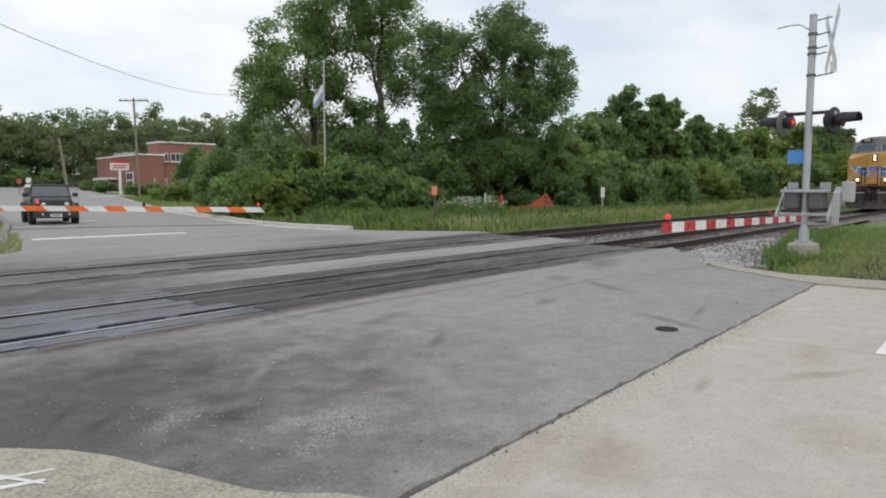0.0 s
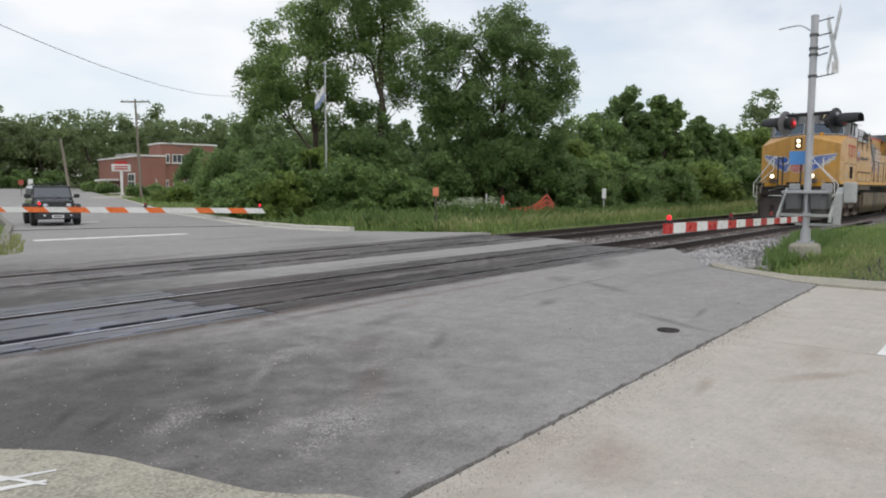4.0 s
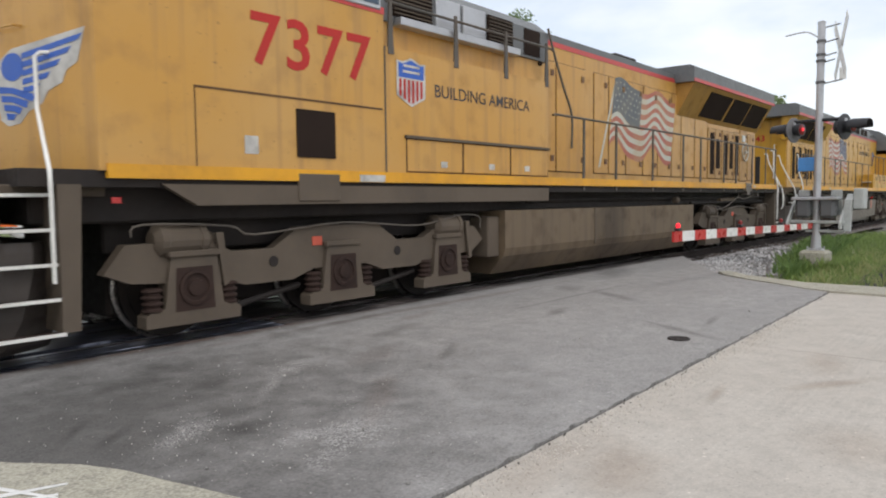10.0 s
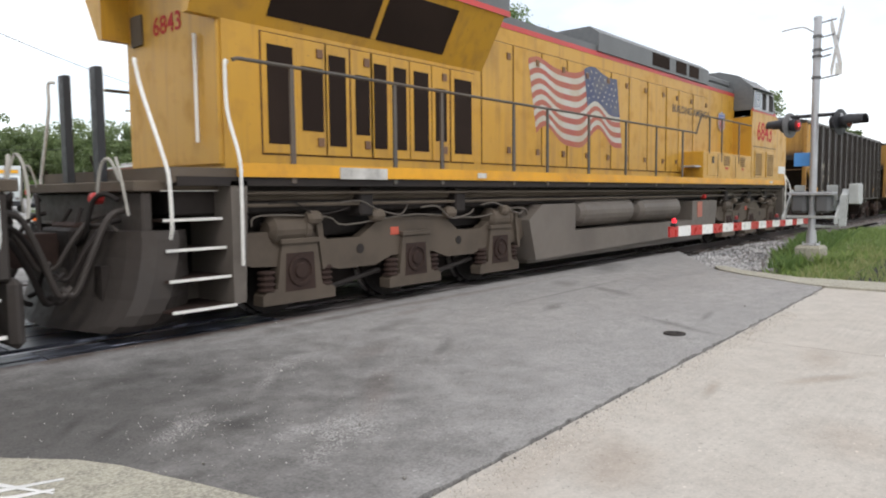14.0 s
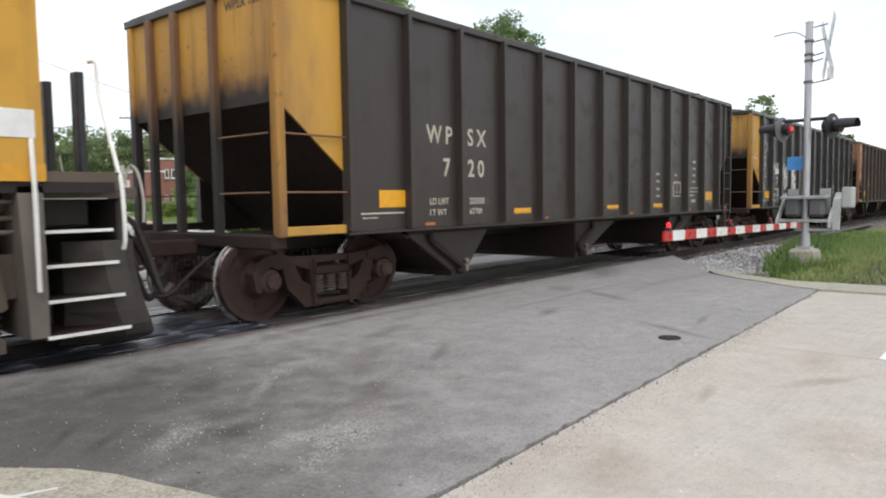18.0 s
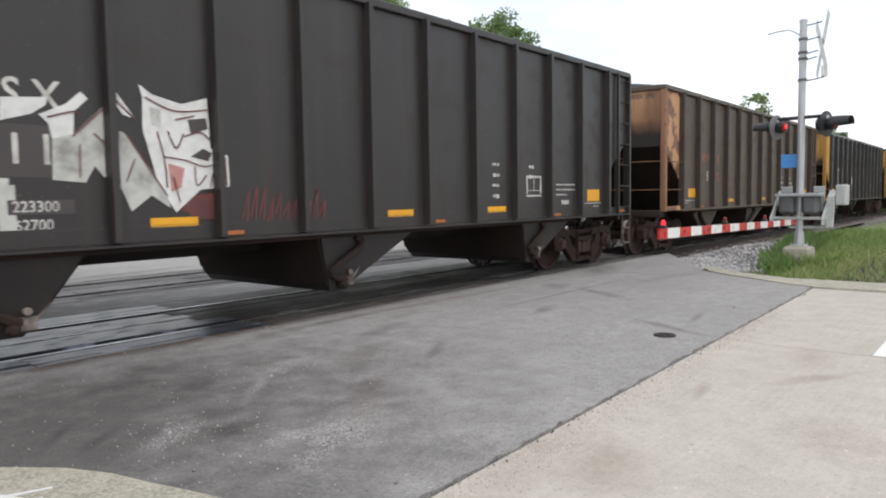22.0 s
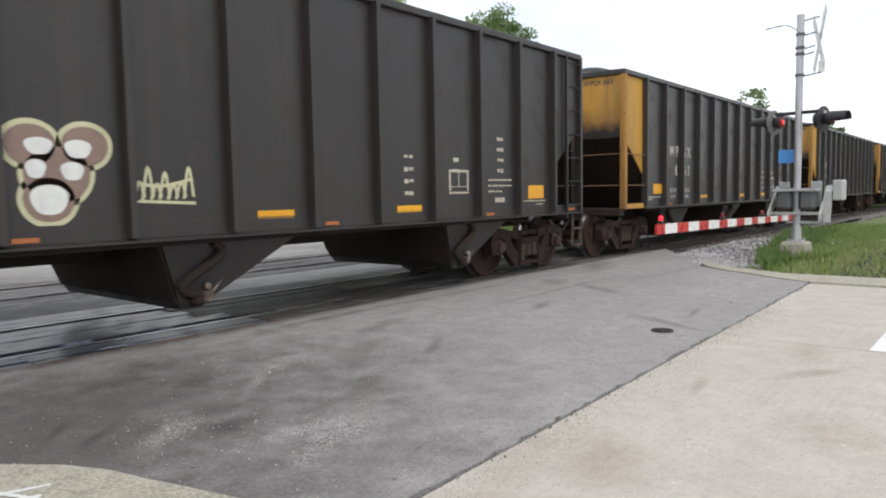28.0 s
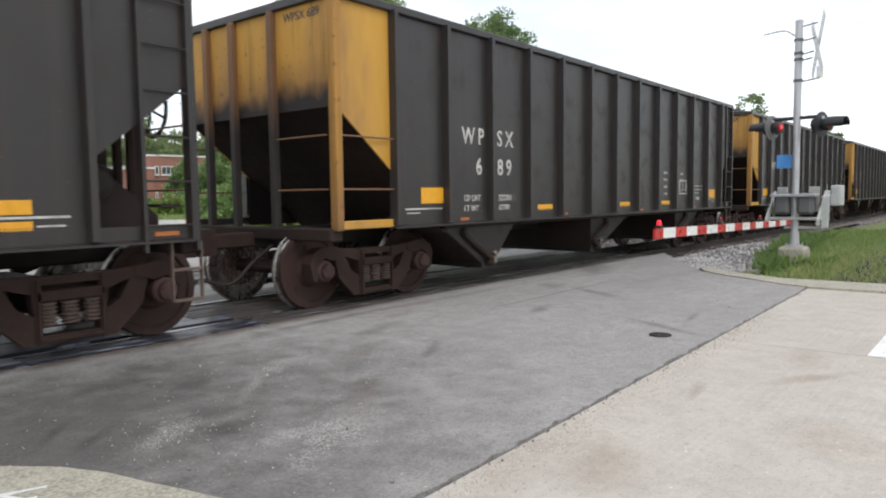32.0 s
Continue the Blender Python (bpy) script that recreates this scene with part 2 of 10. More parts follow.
M["concrete"] = tarmac("concrete", (0.472, 0.432, 0.388), (0.398, 0.35, 0.305), (0.3, 0.27, 0.24), 0.5,
                       dark=((5.62, 1.12, 0.55, 0.1, -32, 0.5), (6.3, 1.3, 0.6, 0.2, 20, 0.35), (3.2, 1.6, 0.5, 0.3, 30, 0.45), (4.85, 1.68, 0.3, 0.06, 10, 0.5), (4.3, 0.7, 0.5, 0.35, 40, 0.3), (3.0, 1.9, 0.9, 0.2, 10, 0.3)),
                       dark_colour=(0.62, 0.53, 0.46), grooves=0.22, coarse=0.24)
M["kerb"] = tarmac("kerb concrete", (0.35, 0.328, 0.27), (0.265, 0.25, 0.19), (0.14, 0.12, 0.10), 0.8, coarse=0.8)
M["kerb_pale"] = tarmac("bleached kerb concrete", (0.52, 0.50, 0.46), (0.40, 0.38, 0.34), (0.2, 0.18, 0.16), 0.8, coarse=0.5)
M["kerb_old"] = tarmac("old kerb concrete", (0.26, 0.245, 0.22), (0.18, 0.17, 0.14), (0.4, 0.38, 0.35), 0.8)
M["paint_white"] = surface("road paint", (0.72, 0.71, 0.69), (0.4, 0.4, 0.4), rough=0.7, big=3, lo=0.5, hi=0.7)
def timber(name, dark, pale, warm, rough, pale_share, warm_share, spec=0.3, lo=0.49):
    """Old crossing timber and rubber: long streaks of dark, bleached and rusty wear, each piece a little different."""
    m, n, l, p = nodes_of(name)
    rnd = n.new("ShaderNodeObjectInfo").outputs["Random"]
    f1, _ = noise_fac(n, l, 1.0, 6, 0.44, 0.62, (0.55, 9, 1), "Generated")
    f2, raw = noise_fac(n, l, 1.0, 8, lo, lo + 0.08, (2.2, 11.0, 2))
    f3, _ = noise_fac(n, l, 1.0, 5, 0.48, 0.58, (0.7, 11, 4))
    f4, _ = noise_fac(n, l, 0.8, 5, 0.45, 0.6, (0.6, 1.6, 1))
    c = blend(n, l, times_(n, l, f2, pale_share), dark, pale)
    c = blend(n, l, times_(n, l, f4, warm_share), c, warm)
    c = blend(n, l, times_(n, l, f3, 0.75), c, tuple(v * 0.4 for v in dark))
    c = blend(n, l, times_(n, l, times_(n, l, f1, rnd), 0.12), c, tuple(v * 0.75 for v in pale))
    hsv = n.new("ShaderNodeHueSaturation")
    mr = n.new("ShaderNodeMapRange")
    mr.inputs["To Min"].default_value, mr.inputs["To Max"].default_value = 0.7, 1.3
    l.new(rnd, mr.inputs["Value"])
    l.new(mr.outputs["Result"], hsv.inputs["Value"])
    l.new(c, hsv.inputs["Color"])
    l.new(hsv.outputs["Color"], p.inputs["Base Color"])
    rr = n.new("ShaderNodeMapRange")
    rr.inputs["To Min"].default_value, rr.inputs["To Max"].default_value = max(0.2, rough - 0.18), min(1.0, rough + 0.2)
    l.new(f2, rr.inputs["Value"])
    l.new(rr.outputs["Result"], p.inputs["Roughness"])
    p.inputs["Specular IOR Level"].default_value = spec
    relief(n, l, p, raw, 0.5, 0.012)
    return m


M["plank"] = timber("crossing plank", (0.085, 0.076, 0.073), (0.27, 0.257, 0.252), (0.155, 0.103, 0.082), 0.6, 0.6, 0.5)
M["plank_pale"] = timber("weathered crossing plank", (0.115, 0.106, 0.103), (0.31, 0.298, 0.294), (0.16, 0.12, 0.105), 0.75, 0.7, 0.45)
M["plank_blue"] = timber("worn crossing panel", (0.024, 0.026, 0.036), (0.30, 0.32, 0.40), (0.060, 0.047, 0.044), 0.5, 0.75, 0.4, 0.32, 0.525)
M["plank_mud"] = timber("mud-caked crossing plank", (0.058, 0.048, 0.046), (0.20, 0.188, 0.186), (0.115, 0.070, 0.054), 0.7, 0.5, 0.6, 0.3)
M["gap"] = surface("flangeway dirt", (0.02, 0.018, 0.017), rough=0.9)
M["rail_side"] = surface("rusty rail", (0.034, 0.023, 0.020), (0.022, 0.016, 0.014), rough=0.85, small=30)
M["rail_head"] = surface("worn rail head", (0.36, 0.37, 0.40), (0.16, 0.15, 0.15), rough=0.3, metal=0.8, stretch=(0.05, 1, 1))
M["tie"] = surface("creosoted tie", (0.075, 0.055, 0.045), (0.13, 0.11, 0.10), rough=0.9, stretch=(1, 0.15, 1), by_object=0.3)
M["ballast"] = surface("ballast", (0.28, 0.265, 0.26), (0.16, 0.13, 0.12), rough=0.9, by_island=0.45, bump=0.4)
M["bed"] = surface("ballast bed", (0.16, 0.14, 0.13), (0.09, 0.075, 0.07), rough=0.95, small=22, bump=0.8, depth=0.03)
M["grass"] = leafage("grass blades", (0.115, 0.185, 0.04), (0.28, 0.36, 0.1))
M["grass_pale"] = leafage("dry grass blades", (0.22, 0.25, 0.075), (0.42, 0.4, 0.19))
M["weed"] = leafage("weeds", (0.06, 0.12, 0.024), (0.16, 0.26, 0.055))
M["blossom"] = leafage("white flower heads", (0.35, 0.38, 0.26), (0.62, 0.62, 0.52))
M["lawn_green"] = leafage("mown grass", (0.13, 0.22, 0.04), (0.24, 0.36, 0.08))
M["ground"] = surface("turf", (0.13, 0.17, 0.05), (0.18, 0.19, 0.08), (0.09, 0.13, 0.035), rough=0.95, big=0.25, small=6, bump=0.5, depth=0.03)
M["bark"] = surface("bark", (0.085, 0.065, 0.05), (0.04, 0.03, 0.025), rough=0.95, big=3, small=18, stretch=(1, 1, 0.25), bump=0.8, depth=0.02)
M["leaf_a"] = leafage("maple leaves", (0.074, 0.134, 0.036), (0.290, 0.421, 0.124))
M["leaf_b"] = leafage("elm leaves", (0.054, 0.102, 0.032), (0.228, 0.345, 0.110))
M["leaf_c"] = leafage("bush leaves", (0.068, 0.124, 0.036), (0.263, 0.392, 0.117))
M["leaf_d"] = leafage("sunny bush leaves", (0.104, 0.155, 0.029), (0.299, 0.397, 0.092))
M["leaf_far"] = leafage("far leaves", (0.085, 0.12, 0.052), (0.25, 0.31, 0.13))



def enamel(name, base, faded, dirt, rough=0.4, stains=()):
    """Old vehicle enamel: sun-faded clouds, rain streaks, road dust and small rust spots."""
    m, n, l, p = nodes_of(name)
    f1, _ = noise_fac(n, l, 0.55, 6, 0.38, 0.66)
    f2, _ = noise_fac(n, l, 1.0, 5, 0.50, 0.74, (7, 7, 0.35))
    f3, _ = noise_fac(n, l, 3.2, 7, 0.52, 0.74)
    f4, raw = noise_fac(n, l, 24, 5, 0.68, 0.74)
    c = blend(n, l, times_(n, l, f1, 0.7), base, faded)
    c = blend(n, l, times_(n, l, f2, 0.55), c, dirt)
    c = blend(n, l, times_(n, l, f3, 0.42), c, dirt)
    c = blend(n, l, times_(n, l, f4, 0.6), c, (0.14, 0.065, 0.03))
    for x, y, z, rx, rz, much in stains:
        c = blend(n, l, times_(n, l, spot(n, l, x, y, rx, 3.0, 0, 0.9, 2.5, z, rz), much), c, (0.35, 0.33, 0.32), "MULTIPLY")
    l.new(c, p.inputs["Base Color"])
    rr = n.new("ShaderNodeMapRange")
    rr.inputs["To Min"].default_value, rr.inputs["To Max"].default_value = rough, min(1.0, rough + 0.25)
    l.new(f3, rr.inputs["Value"])
    l.new(rr.outputs["Result"], p.inputs["Roughness"])
    relief(n, l, p, raw, 0.03, 0.003)
    return m


M["yellow_old"] = enamel("faded yellow enamel", (0.55, 0.285, 0.055), (0.55, 0.325, 0.11), (0.31, 0.17, 0.065))
M["yellow_mid"] = enamel("grimy yellow enamel", (0.43, 0.222, 0.036), (0.41, 0.232, 0.065), (0.20, 0.10, 0.042))
M["yellow_new"] = enamel("yellow enamel", (0.55, 0.288, 0.022), (0.52, 0.295, 0.05), (0.30, 0.155, 0.04))
M["tank_brown"] = enamel("dusty fuel tank", (0.152, 0.108, 0.066), (0.128, 0.090, 0.056), (0.055, 0.042, 0.032), 0.6, ((10.7, -1.44, 0.9, 0.8, 1.3, 0.85), (7.9, -1.3, 0.3, 1.2, 0.25, 0.5), (12.5, -1.3, 0.25, 2.0, 0.22, 0.5)))
M["hopper_black"] = enamel("coal-dusted black steel", (0.0235, 0.0205, 0.0205), (0.033, 0.028, 0.027), (0.043, 0.032, 0.027), 0.38)
M["hopper_dusty"] = enamel("dust-browned black steel", (0.032, 0.0245, 0.0215), (0.041, 0.032, 0.028), (0.048, 0.035, 0.028), 0.42)
M["hopper_brown"] = enamel("dusty brown steel", (0.090, 0.067, 0.050), (0.068, 0.050, 0.038), (0.10, 0.068, 0.048), 0.55)
M["yellow_car"] = surface("hopper yellow", (0.55, 0.29, 0.035), (0.25, 0.13, 0.05), (0.6, 0.34, 0.08), rough=0.6, big=1.2, small=10, much=0.7, stretch=(1, 1, 0.3), bump=0.08)
M["peach_car"] = surface("faded hopper end", (0.52, 0.28, 0.15), (0.10, 0.045, 0.032), (0.55, 0.32, 0.18), rough=0.65, big=2.2, small=9, much=0.95, lo=0.49, hi=0.54, bump=0.1)
M["stripe_orange"] = surface("orange sill stripe", (0.70, 0.335, 0.01), (0.42, 0.20, 0.03), rough=0.45, big=1.5, small=12, bump=0.03)
M["grey_roof"] = surface("grey roof enamel", (0.13, 0.135, 0.14), (0.075, 0.075, 0.08), (0.2, 0.2, 0.2), rough=0.5, big=1.0, bump=0.04)
M["red_line"] = surface("red stripe", (0.55, 0.05, 0.045), (0.4, 0.05, 0.05), rough=0.45, bump=0.02)
M["number_red"] = surface("red numerals", (0.46, 0.035, 0.03), (0.36, 0.04, 0.035), rough=0.6, bump=0.02, spec=0.2)
M["lettering_dark"] = surface("dark lettering", (0.06, 0.05, 0.05), rough=0.6, bump=0.0)
M["lettering_white"] = surface("white stencil", (0.55, 0.53, 0.5), (0.26, 0.245, 0.23), rough=0.7, big=5, small=40, much=0.85, bump=0.0)
M["board_digits"] = surface("number board digits", (0.78, 0.72, 0.42), rough=0.6, bump=0.0)
M["flag_white_b"] = surface("dull flag white", (0.48, 0.46, 0.41), (0.42, 0.35, 0.24), rough=0.5, big=2, much=0.8, bump=0.02)
M["flag_red_b"] = surface("dull flag red", (0.36, 0.085, 0.06), (0.36, 0.15, 0.07), rough=0.5, big=2, much=0.7, bump=0.02)
M["lettering_cream"] = surface("cream stencil", (0.5, 0.45, 0.36), (0.3, 0.27, 0.22), rough=0.7, big=6, small=40, bump=0.0)
M["lettering_rust"] = surface("ghosted red stencil", (0.33, 0.12, 0.08), (0.15, 0.09, 0.07), rough=0.7, big=9, small=40, much=0.9, bump=0.0)
M["tag_yellow"] = surface("reflective yellow", (0.75, 0.36, 0.01), (0.6, 0.28, 0.02), rough=0.4, bump=0.0)
M["tag_orange"] = surface("dirty orange mark", (0.45, 0.14, 0.03), (0.3, 0.1, 0.04), rough=0.6, bump=0.0)
M["blue"] = surface("blue enamel", (0.025, 0.10, 0.45), (0.03, 0.09, 0.33), rough=0.4, bump=0.02)
M["flag_blue"] = surface("weathered blue", (0.10, 0.11, 0.12), (0.20, 0.18, 0.13), rough=0.5, big=3, bump=0.02)
M["flag_blue_deep"] = surface("deep flag blue", (0.055, 0.065, 0.13), (0.15, 0.13, 0.12), rough=0.5, big=3, bump=0.02)
M["flag_white"] = surface("weathered white", (0.50, 0.49, 0.42), (0.48, 0.40, 0.27), rough=0.5, big=2, much=0.9, bump=0.02)
M["flag_red"] = surface("weathered red", (0.40, 0.115, 0.075), (0.42, 0.22, 0.11), rough=0.5, big=2, much=0.9, bump=0.02)
M["white_metal"] = surface("white rail paint", (0.78, 0.77, 0.74), (0.5, 0.47, 0.42), rough=0.4, small=30, bump=0.03)
M["grip_dark"] = surface("dark handrail", (0.085, 0.075, 0.065), (0.13, 0.08, 0.05), rough=0.6, small=30)
M["grime"] = surface("grimy underframe", (0.108, 0.082, 0.060), (0.056, 0.042, 0.031), (0.15, 0.118, 0.088), rough=0.8, big=1.2, small=16, bump=0.3)
M["grime_dark"] = surface("oily brown bogie", (0.098, 0.076, 0.058), (0.05, 0.039, 0.031), (0.13, 0.104, 0.08), rough=0.7, big=1.5, small=14, bump=0.3, spec=0.25)
M["tank_grey"] = surface("grey tank paint", (0.14, 0.118, 0.10), (0.07, 0.057, 0.048), rough=0.6, big=0.8, small=10, bump=0.08)
M["pilot"] = surface("dark pilot steel", (0.048, 0.038, 0.033), (0.028, 0.023, 0.021), (0.07, 0.058, 0.05), rough=0.7, big=1.5, small=12, bump=0.15)
M["black"] = surface("black underframe", (0.022, 0.018, 0.017), (0.042, 0.032, 0.027), rough=0.75, big=1.5, small=14, bump=0.2, spec=0.25)
M["mesh"] = surface("dark screen", (0.022, 0.014, 0.011), (0.04, 0.026, 0.02), rough=0.9, small=90, bump=0.5, spec=0.12)
M["steel"] = surface("worn wheel tread", (0.42, 0.40, 0.385), (0.2, 0.18, 0.17), rough=0.32, metal=1.0)
M["wheel"] = surface("wheel plate", (0.050, 0.029, 0.024), (0.026, 0.016, 0.014), rough=0.75, big=3, small=20, bump=0.2, spec=0.2)
M["truck_iron"] = surface("bogie iron", (0.038, 0.023, 0.019), (0.018, 0.011, 0.0095), (0.075, 0.047, 0.038), rough=0.8, big=2.5, small=18, bump=0.45, spec=0.2)
# ribs of the brown hopper, a darker maroon than its sheets
M["rib_maroon"] = enamel("dark maroon rib", (0.040, 0.026, 0.022), (0.060, 0.043, 0.034), (0.028, 0.018, 0.016), 0.6)
M["bearing"] = surface("rusty bearing cap", (0.082, 0.047, 0.041), (0.042, 0.025, 0.022), rough=0.75, big=4, small=25, bump=0.2, spec=0.25)
M["spring"] = surface("worn spring steel", (0.105, 0.072, 0.058), (0.055, 0.036, 0.03), rough=0.6, small=25, bump=0.2)
M["latch_worn"] = surface("worn latch iron", (0.09, 0.065, 0.052), (0.34, 0.30, 0.27), rough=0.55, metal=0.3, big=7, small=25, much=0.9, bump=0.2)
M["slope"] = surface("coal-black slope sheet", (0.026, 0.019, 0.017), (0.05, 0.032, 0.025), rough=0.85, big=1.2, small=9, bump=0.15, spec=0.15)
M["coal"] = surface("coal", (0.018, 0.018, 0.02), (0.04, 0.035, 0.03), rough=0.6, big=3, small=20, bump=1.0, depth=0.04)
M["grab_rust"] = surface("rusty grab iron", (0.16, 0.085, 0.05), (0.30, 0.17, 0.06), rough=0.75, small=30)
M["lamp_white"] = glow("headlight", (1.0, 0.80, 0.52), 3.4)
M["lamp_red"] = glow("red lamp", (0.9, 0.015, 0.03), 1.4)
M["lamp_red_dim"] = glow("red lens", (0.85, 0.02, 0.03), 1.3)
M["lamp_dark"] = surface("unlit lens", (0.22, 0.02, 0.02), rough=0.2, bump=0.0)
M["galvanised"] = surface("galvanised mast", (0.48, 0.48, 0.50), (0.36, 0.36, 0.38), rough=0.45, metal=0.55, big=2, bump=0.05)
M["grey_box"] = surface("grey gate housing", (0.42, 0.43, 0.42), (0.28, 0.29, 0.28), rough=0.55, big=3, bump=0.05)
M["flasher_grey"] = surface("weathered flasher backing", (0.17, 0.165, 0.17), (0.08, 0.08, 0.085), rough=0.6, big=4, bump=0.05)
M["dark_mech"] = surface("dark gate mechanism", (0.10, 0.10, 0.105), (0.16, 0.16, 0.16), rough=0.6, bump=0.1)
M["lamp_black"] = surface("black lamp backing", (0.022, 0.022, 0.026), rough=0.5, bump=0.03)
M["gate_white"] = surface("white gate sheeting", (0.72, 0.72, 0.70), (0.55, 0.54, 0.52), rough=0.35, bump=0.02)
M["gate_red"] = surface("red gate sheeting", (0.46, 0.028, 0.026), (0.33, 0.032, 0.03), rough=0.35, bump=0.02)
M["gate_orange"] = surface("orange gate sheeting", (0.75, 0.16, 0.03), (0.6, 0.14, 0.04), rough=0.35, bump=0.02)
M["sign_blue"] = surface("blue sign", (0.09, 0.30, 0.68), (0.12, 0.3, 0.6), rough=0.4, bump=0.0)
M["sign_dull"] = surface("faded red sign", (0.38, 0.08, 0.06), rough=0.7, bump=0.0)
M["sign_orange"] = surface("orange sign", (0.72, 0.22, 0.12), rough=0.5, bump=0.0)
M["fence_orange"] = surface("orange mesh fence", (0.55, 0.09, 0.05), (0.4, 0.08, 0.05), rough=0.6, bump=0.0)
M["brick"] = surface("red brick wall", (0.27, 0.122, 0.092), (0.21, 0.098, 0.076), (0.31, 0.16, 0.12), rough=0.85, big=0.8, small=8, bump=0.2)
M["trim_white"] = surface("white trim", (0.7, 0.7, 0.68), rough=0.6, bump=0.02)
M["roof_flat"] = surface("flat roof", (0.35, 0.34, 0.33), rough=0.9)
M["seam"] = surface("dirt in the door seams", (0.12, 0.06, 0.025), (0.06, 0.032, 0.02), rough=0.9, bump=0.0)
M["flag_cloth"] = surface("washed-out blue cloth", (0.22, 0.27, 0.42), (0.4, 0.44, 0.52), rough=0.8, big=3, bump=0.0)
M["pole_wood"] = surface("weathered pole", (0.23, 0.195, 0.16), (0.15, 0.125, 0.1), rough=0.9, stretch=(1, 1, 0.1), small=20, bump=0.3)
M["wire"] = surface("cable", (0.03, 0.03, 0.032), rough=0.6, bump=0.0)
M["car_paint"] = surface("black car paint", (0.018, 0.02, 0.025), (0.03, 0.03, 0.032), rough=0.22, bump=0.0, coat=0.6)
M["truck_white"] = surface("white lorry paint", (0.62, 0.66, 0.67), rough=0.35, bump=0.0)
M["rubber"] = surface("tyre rubber", (0.018, 0.018, 0.018), rough=0.85, bump=0.1)
M["chrome"] = surface("bright metal", (0.6, 0.6, 0.62), rough=0.2, metal=1.0, bump=0.0)
M["hose"] = surface("pale hose", (0.42, 0.40, 0.36), (0.28, 0.26, 0.24), rough=0.7, bump=0.1)
M["spray_white"] = surface("white spray paint", (0.66, 0.66, 0.64), (0.45, 0.43, 0.43), rough=0.6, big=5, bump=0.0)
M["spray_grey"] = surface("thin pale spray paint", (0.50, 0.50, 0.47), (0.20, 0.19, 0.18), rough=0.6, big=4, small=22, much=0.85, bump=0.0)
M["spray_pink"] = surface("pink spray paint", (0.45, 0.22, 0.2), (0.3, 0.12, 0.11), rough=0.6, big=5, bump=0.0)
M["spray_brown"] = surface("brown spray paint", (0.23, 0.155, 0.125), (0.14, 0.10, 0.085), rough=0.6, big=5, bump=0.0)
M["spray_cream"] = surface("cream spray paint", (0.52, 0.5, 0.32), (0.4, 0.4, 0.25), rough=0.6, big=5, bump=0.0)
M["spray_maroon"] = surface("maroon spray paint", (0.13, 0.035, 0.035), (0.08, 0.03, 0.03), rough=0.6, big=4, much=0.9, bump=0.0)


def glass(name, tint, rough=0.05):
    m, n, l, p = nodes_of(name)
    p.inputs["Base Color"].default_value = (*tint, 1)
    p.inputs["Roughness"].default_value = rough
    p.inputs["Specular IOR Level"].default_value = 0.6
    p.inputs["Coat Weight"].default_value = 0.35
    p.inputs["Coat Roughness"].default_value = 0.02
    return m


M["cab_glass"] = glass("cab window glass", (0.03, 0.06, 0.10))
M["house_glass"] = glass("house window glass", (0.08, 0.09, 0.10))
# side windows: the dark woods mirrored in them are put into the colour
M["car_side_glass"] = surface("side glass, dark reflection in colour", (0.012, 0.013, 0.015), rough=0.45, bump=0.0, spec=0.15)
# paler base: the sky's reflection is put into the windscreen colour
M["car_glass"] = glass("car window glass", (0.10, 0.11, 0.13), 0.12)


# ---- mesh helpers ----
def mesh_of(name, bm, mat):
    me = bpy.data.meshes.new(name)
    bmesh.ops.recalc_face_normals(bm, faces=bm.faces)
    bm.to_mesh(me)
    bm.free()
    for m in (mat if isinstance(mat, (list, tuple)) else [mat]):
        me.materials.append(m)
    return me


def part(name, bm, mat, parent=None, label=""):
    """One mesh object under a thing or a part."""
    me = bm if isinstance(bm, bpy.types.Mesh) else mesh_of(name, bm, mat)
    ob = new(name, me)
    ob.parent = parent
    return tagged(ob, label)


def thing(name, at, label, category, group="", rz=0):
    e = new(name)
    e.empty_display_size = 0.3
    e.matrix_basis = pose(*at, 0, 0, rz)
    return tagged(e, label, category, group)


def B():
    return bmesh.new()


def box(bm, x0, x1, y0, y1, z0, z1, bevel=0.0, mi=0):
    vs = [bm.verts.new((x, y, z)) for x in (x0, x1) for y in (y0, y1) for z in (z0, z1)]
    fs = [bm.faces.new([vs[i] for i in q]) for q in ((0, 1, 3, 2), (4, 6, 7, 5), (0, 4, 5, 1), (2, 3, 7, 6), (0, 2, 6, 4), (1, 5, 7, 3))]
    for f in fs:
        f.material_index = mi
    if bevel:
        es = {e for f in fs for e in f.edges}
        bmesh.ops.bevel(bm, geom=list(es), offset=bevel, segments=1, affect="EDGES", clamp_overlap=True)
    return bm


def prism(bm, pts, axis, a, b, mi=0):
    """A flat outline pushed from a to b along an axis: y takes outlines (x, z), x takes (y, z), z takes (x, y)."""
    def at(p, k):
        return {"y": (p[0], k, p[1]), "x": (k, p[0], p[1]), "z": (p[0], p[1], k)}[axis]
    lo = [bm.verts.new(at(p, a)) for p in pts]
    hi = [bm.verts.new(at(p, b)) for p in pts]
    n = len(pts)
    fs = [bm.faces.new(lo), bm.faces.new(hi[::-1])]
    fs += [bm.faces.new((lo[i], hi[i], hi[(i + 1) % n], lo[(i + 1) % n])) for i in range(n)]
    for f in fs:
        f.material_index = mi
    return bm


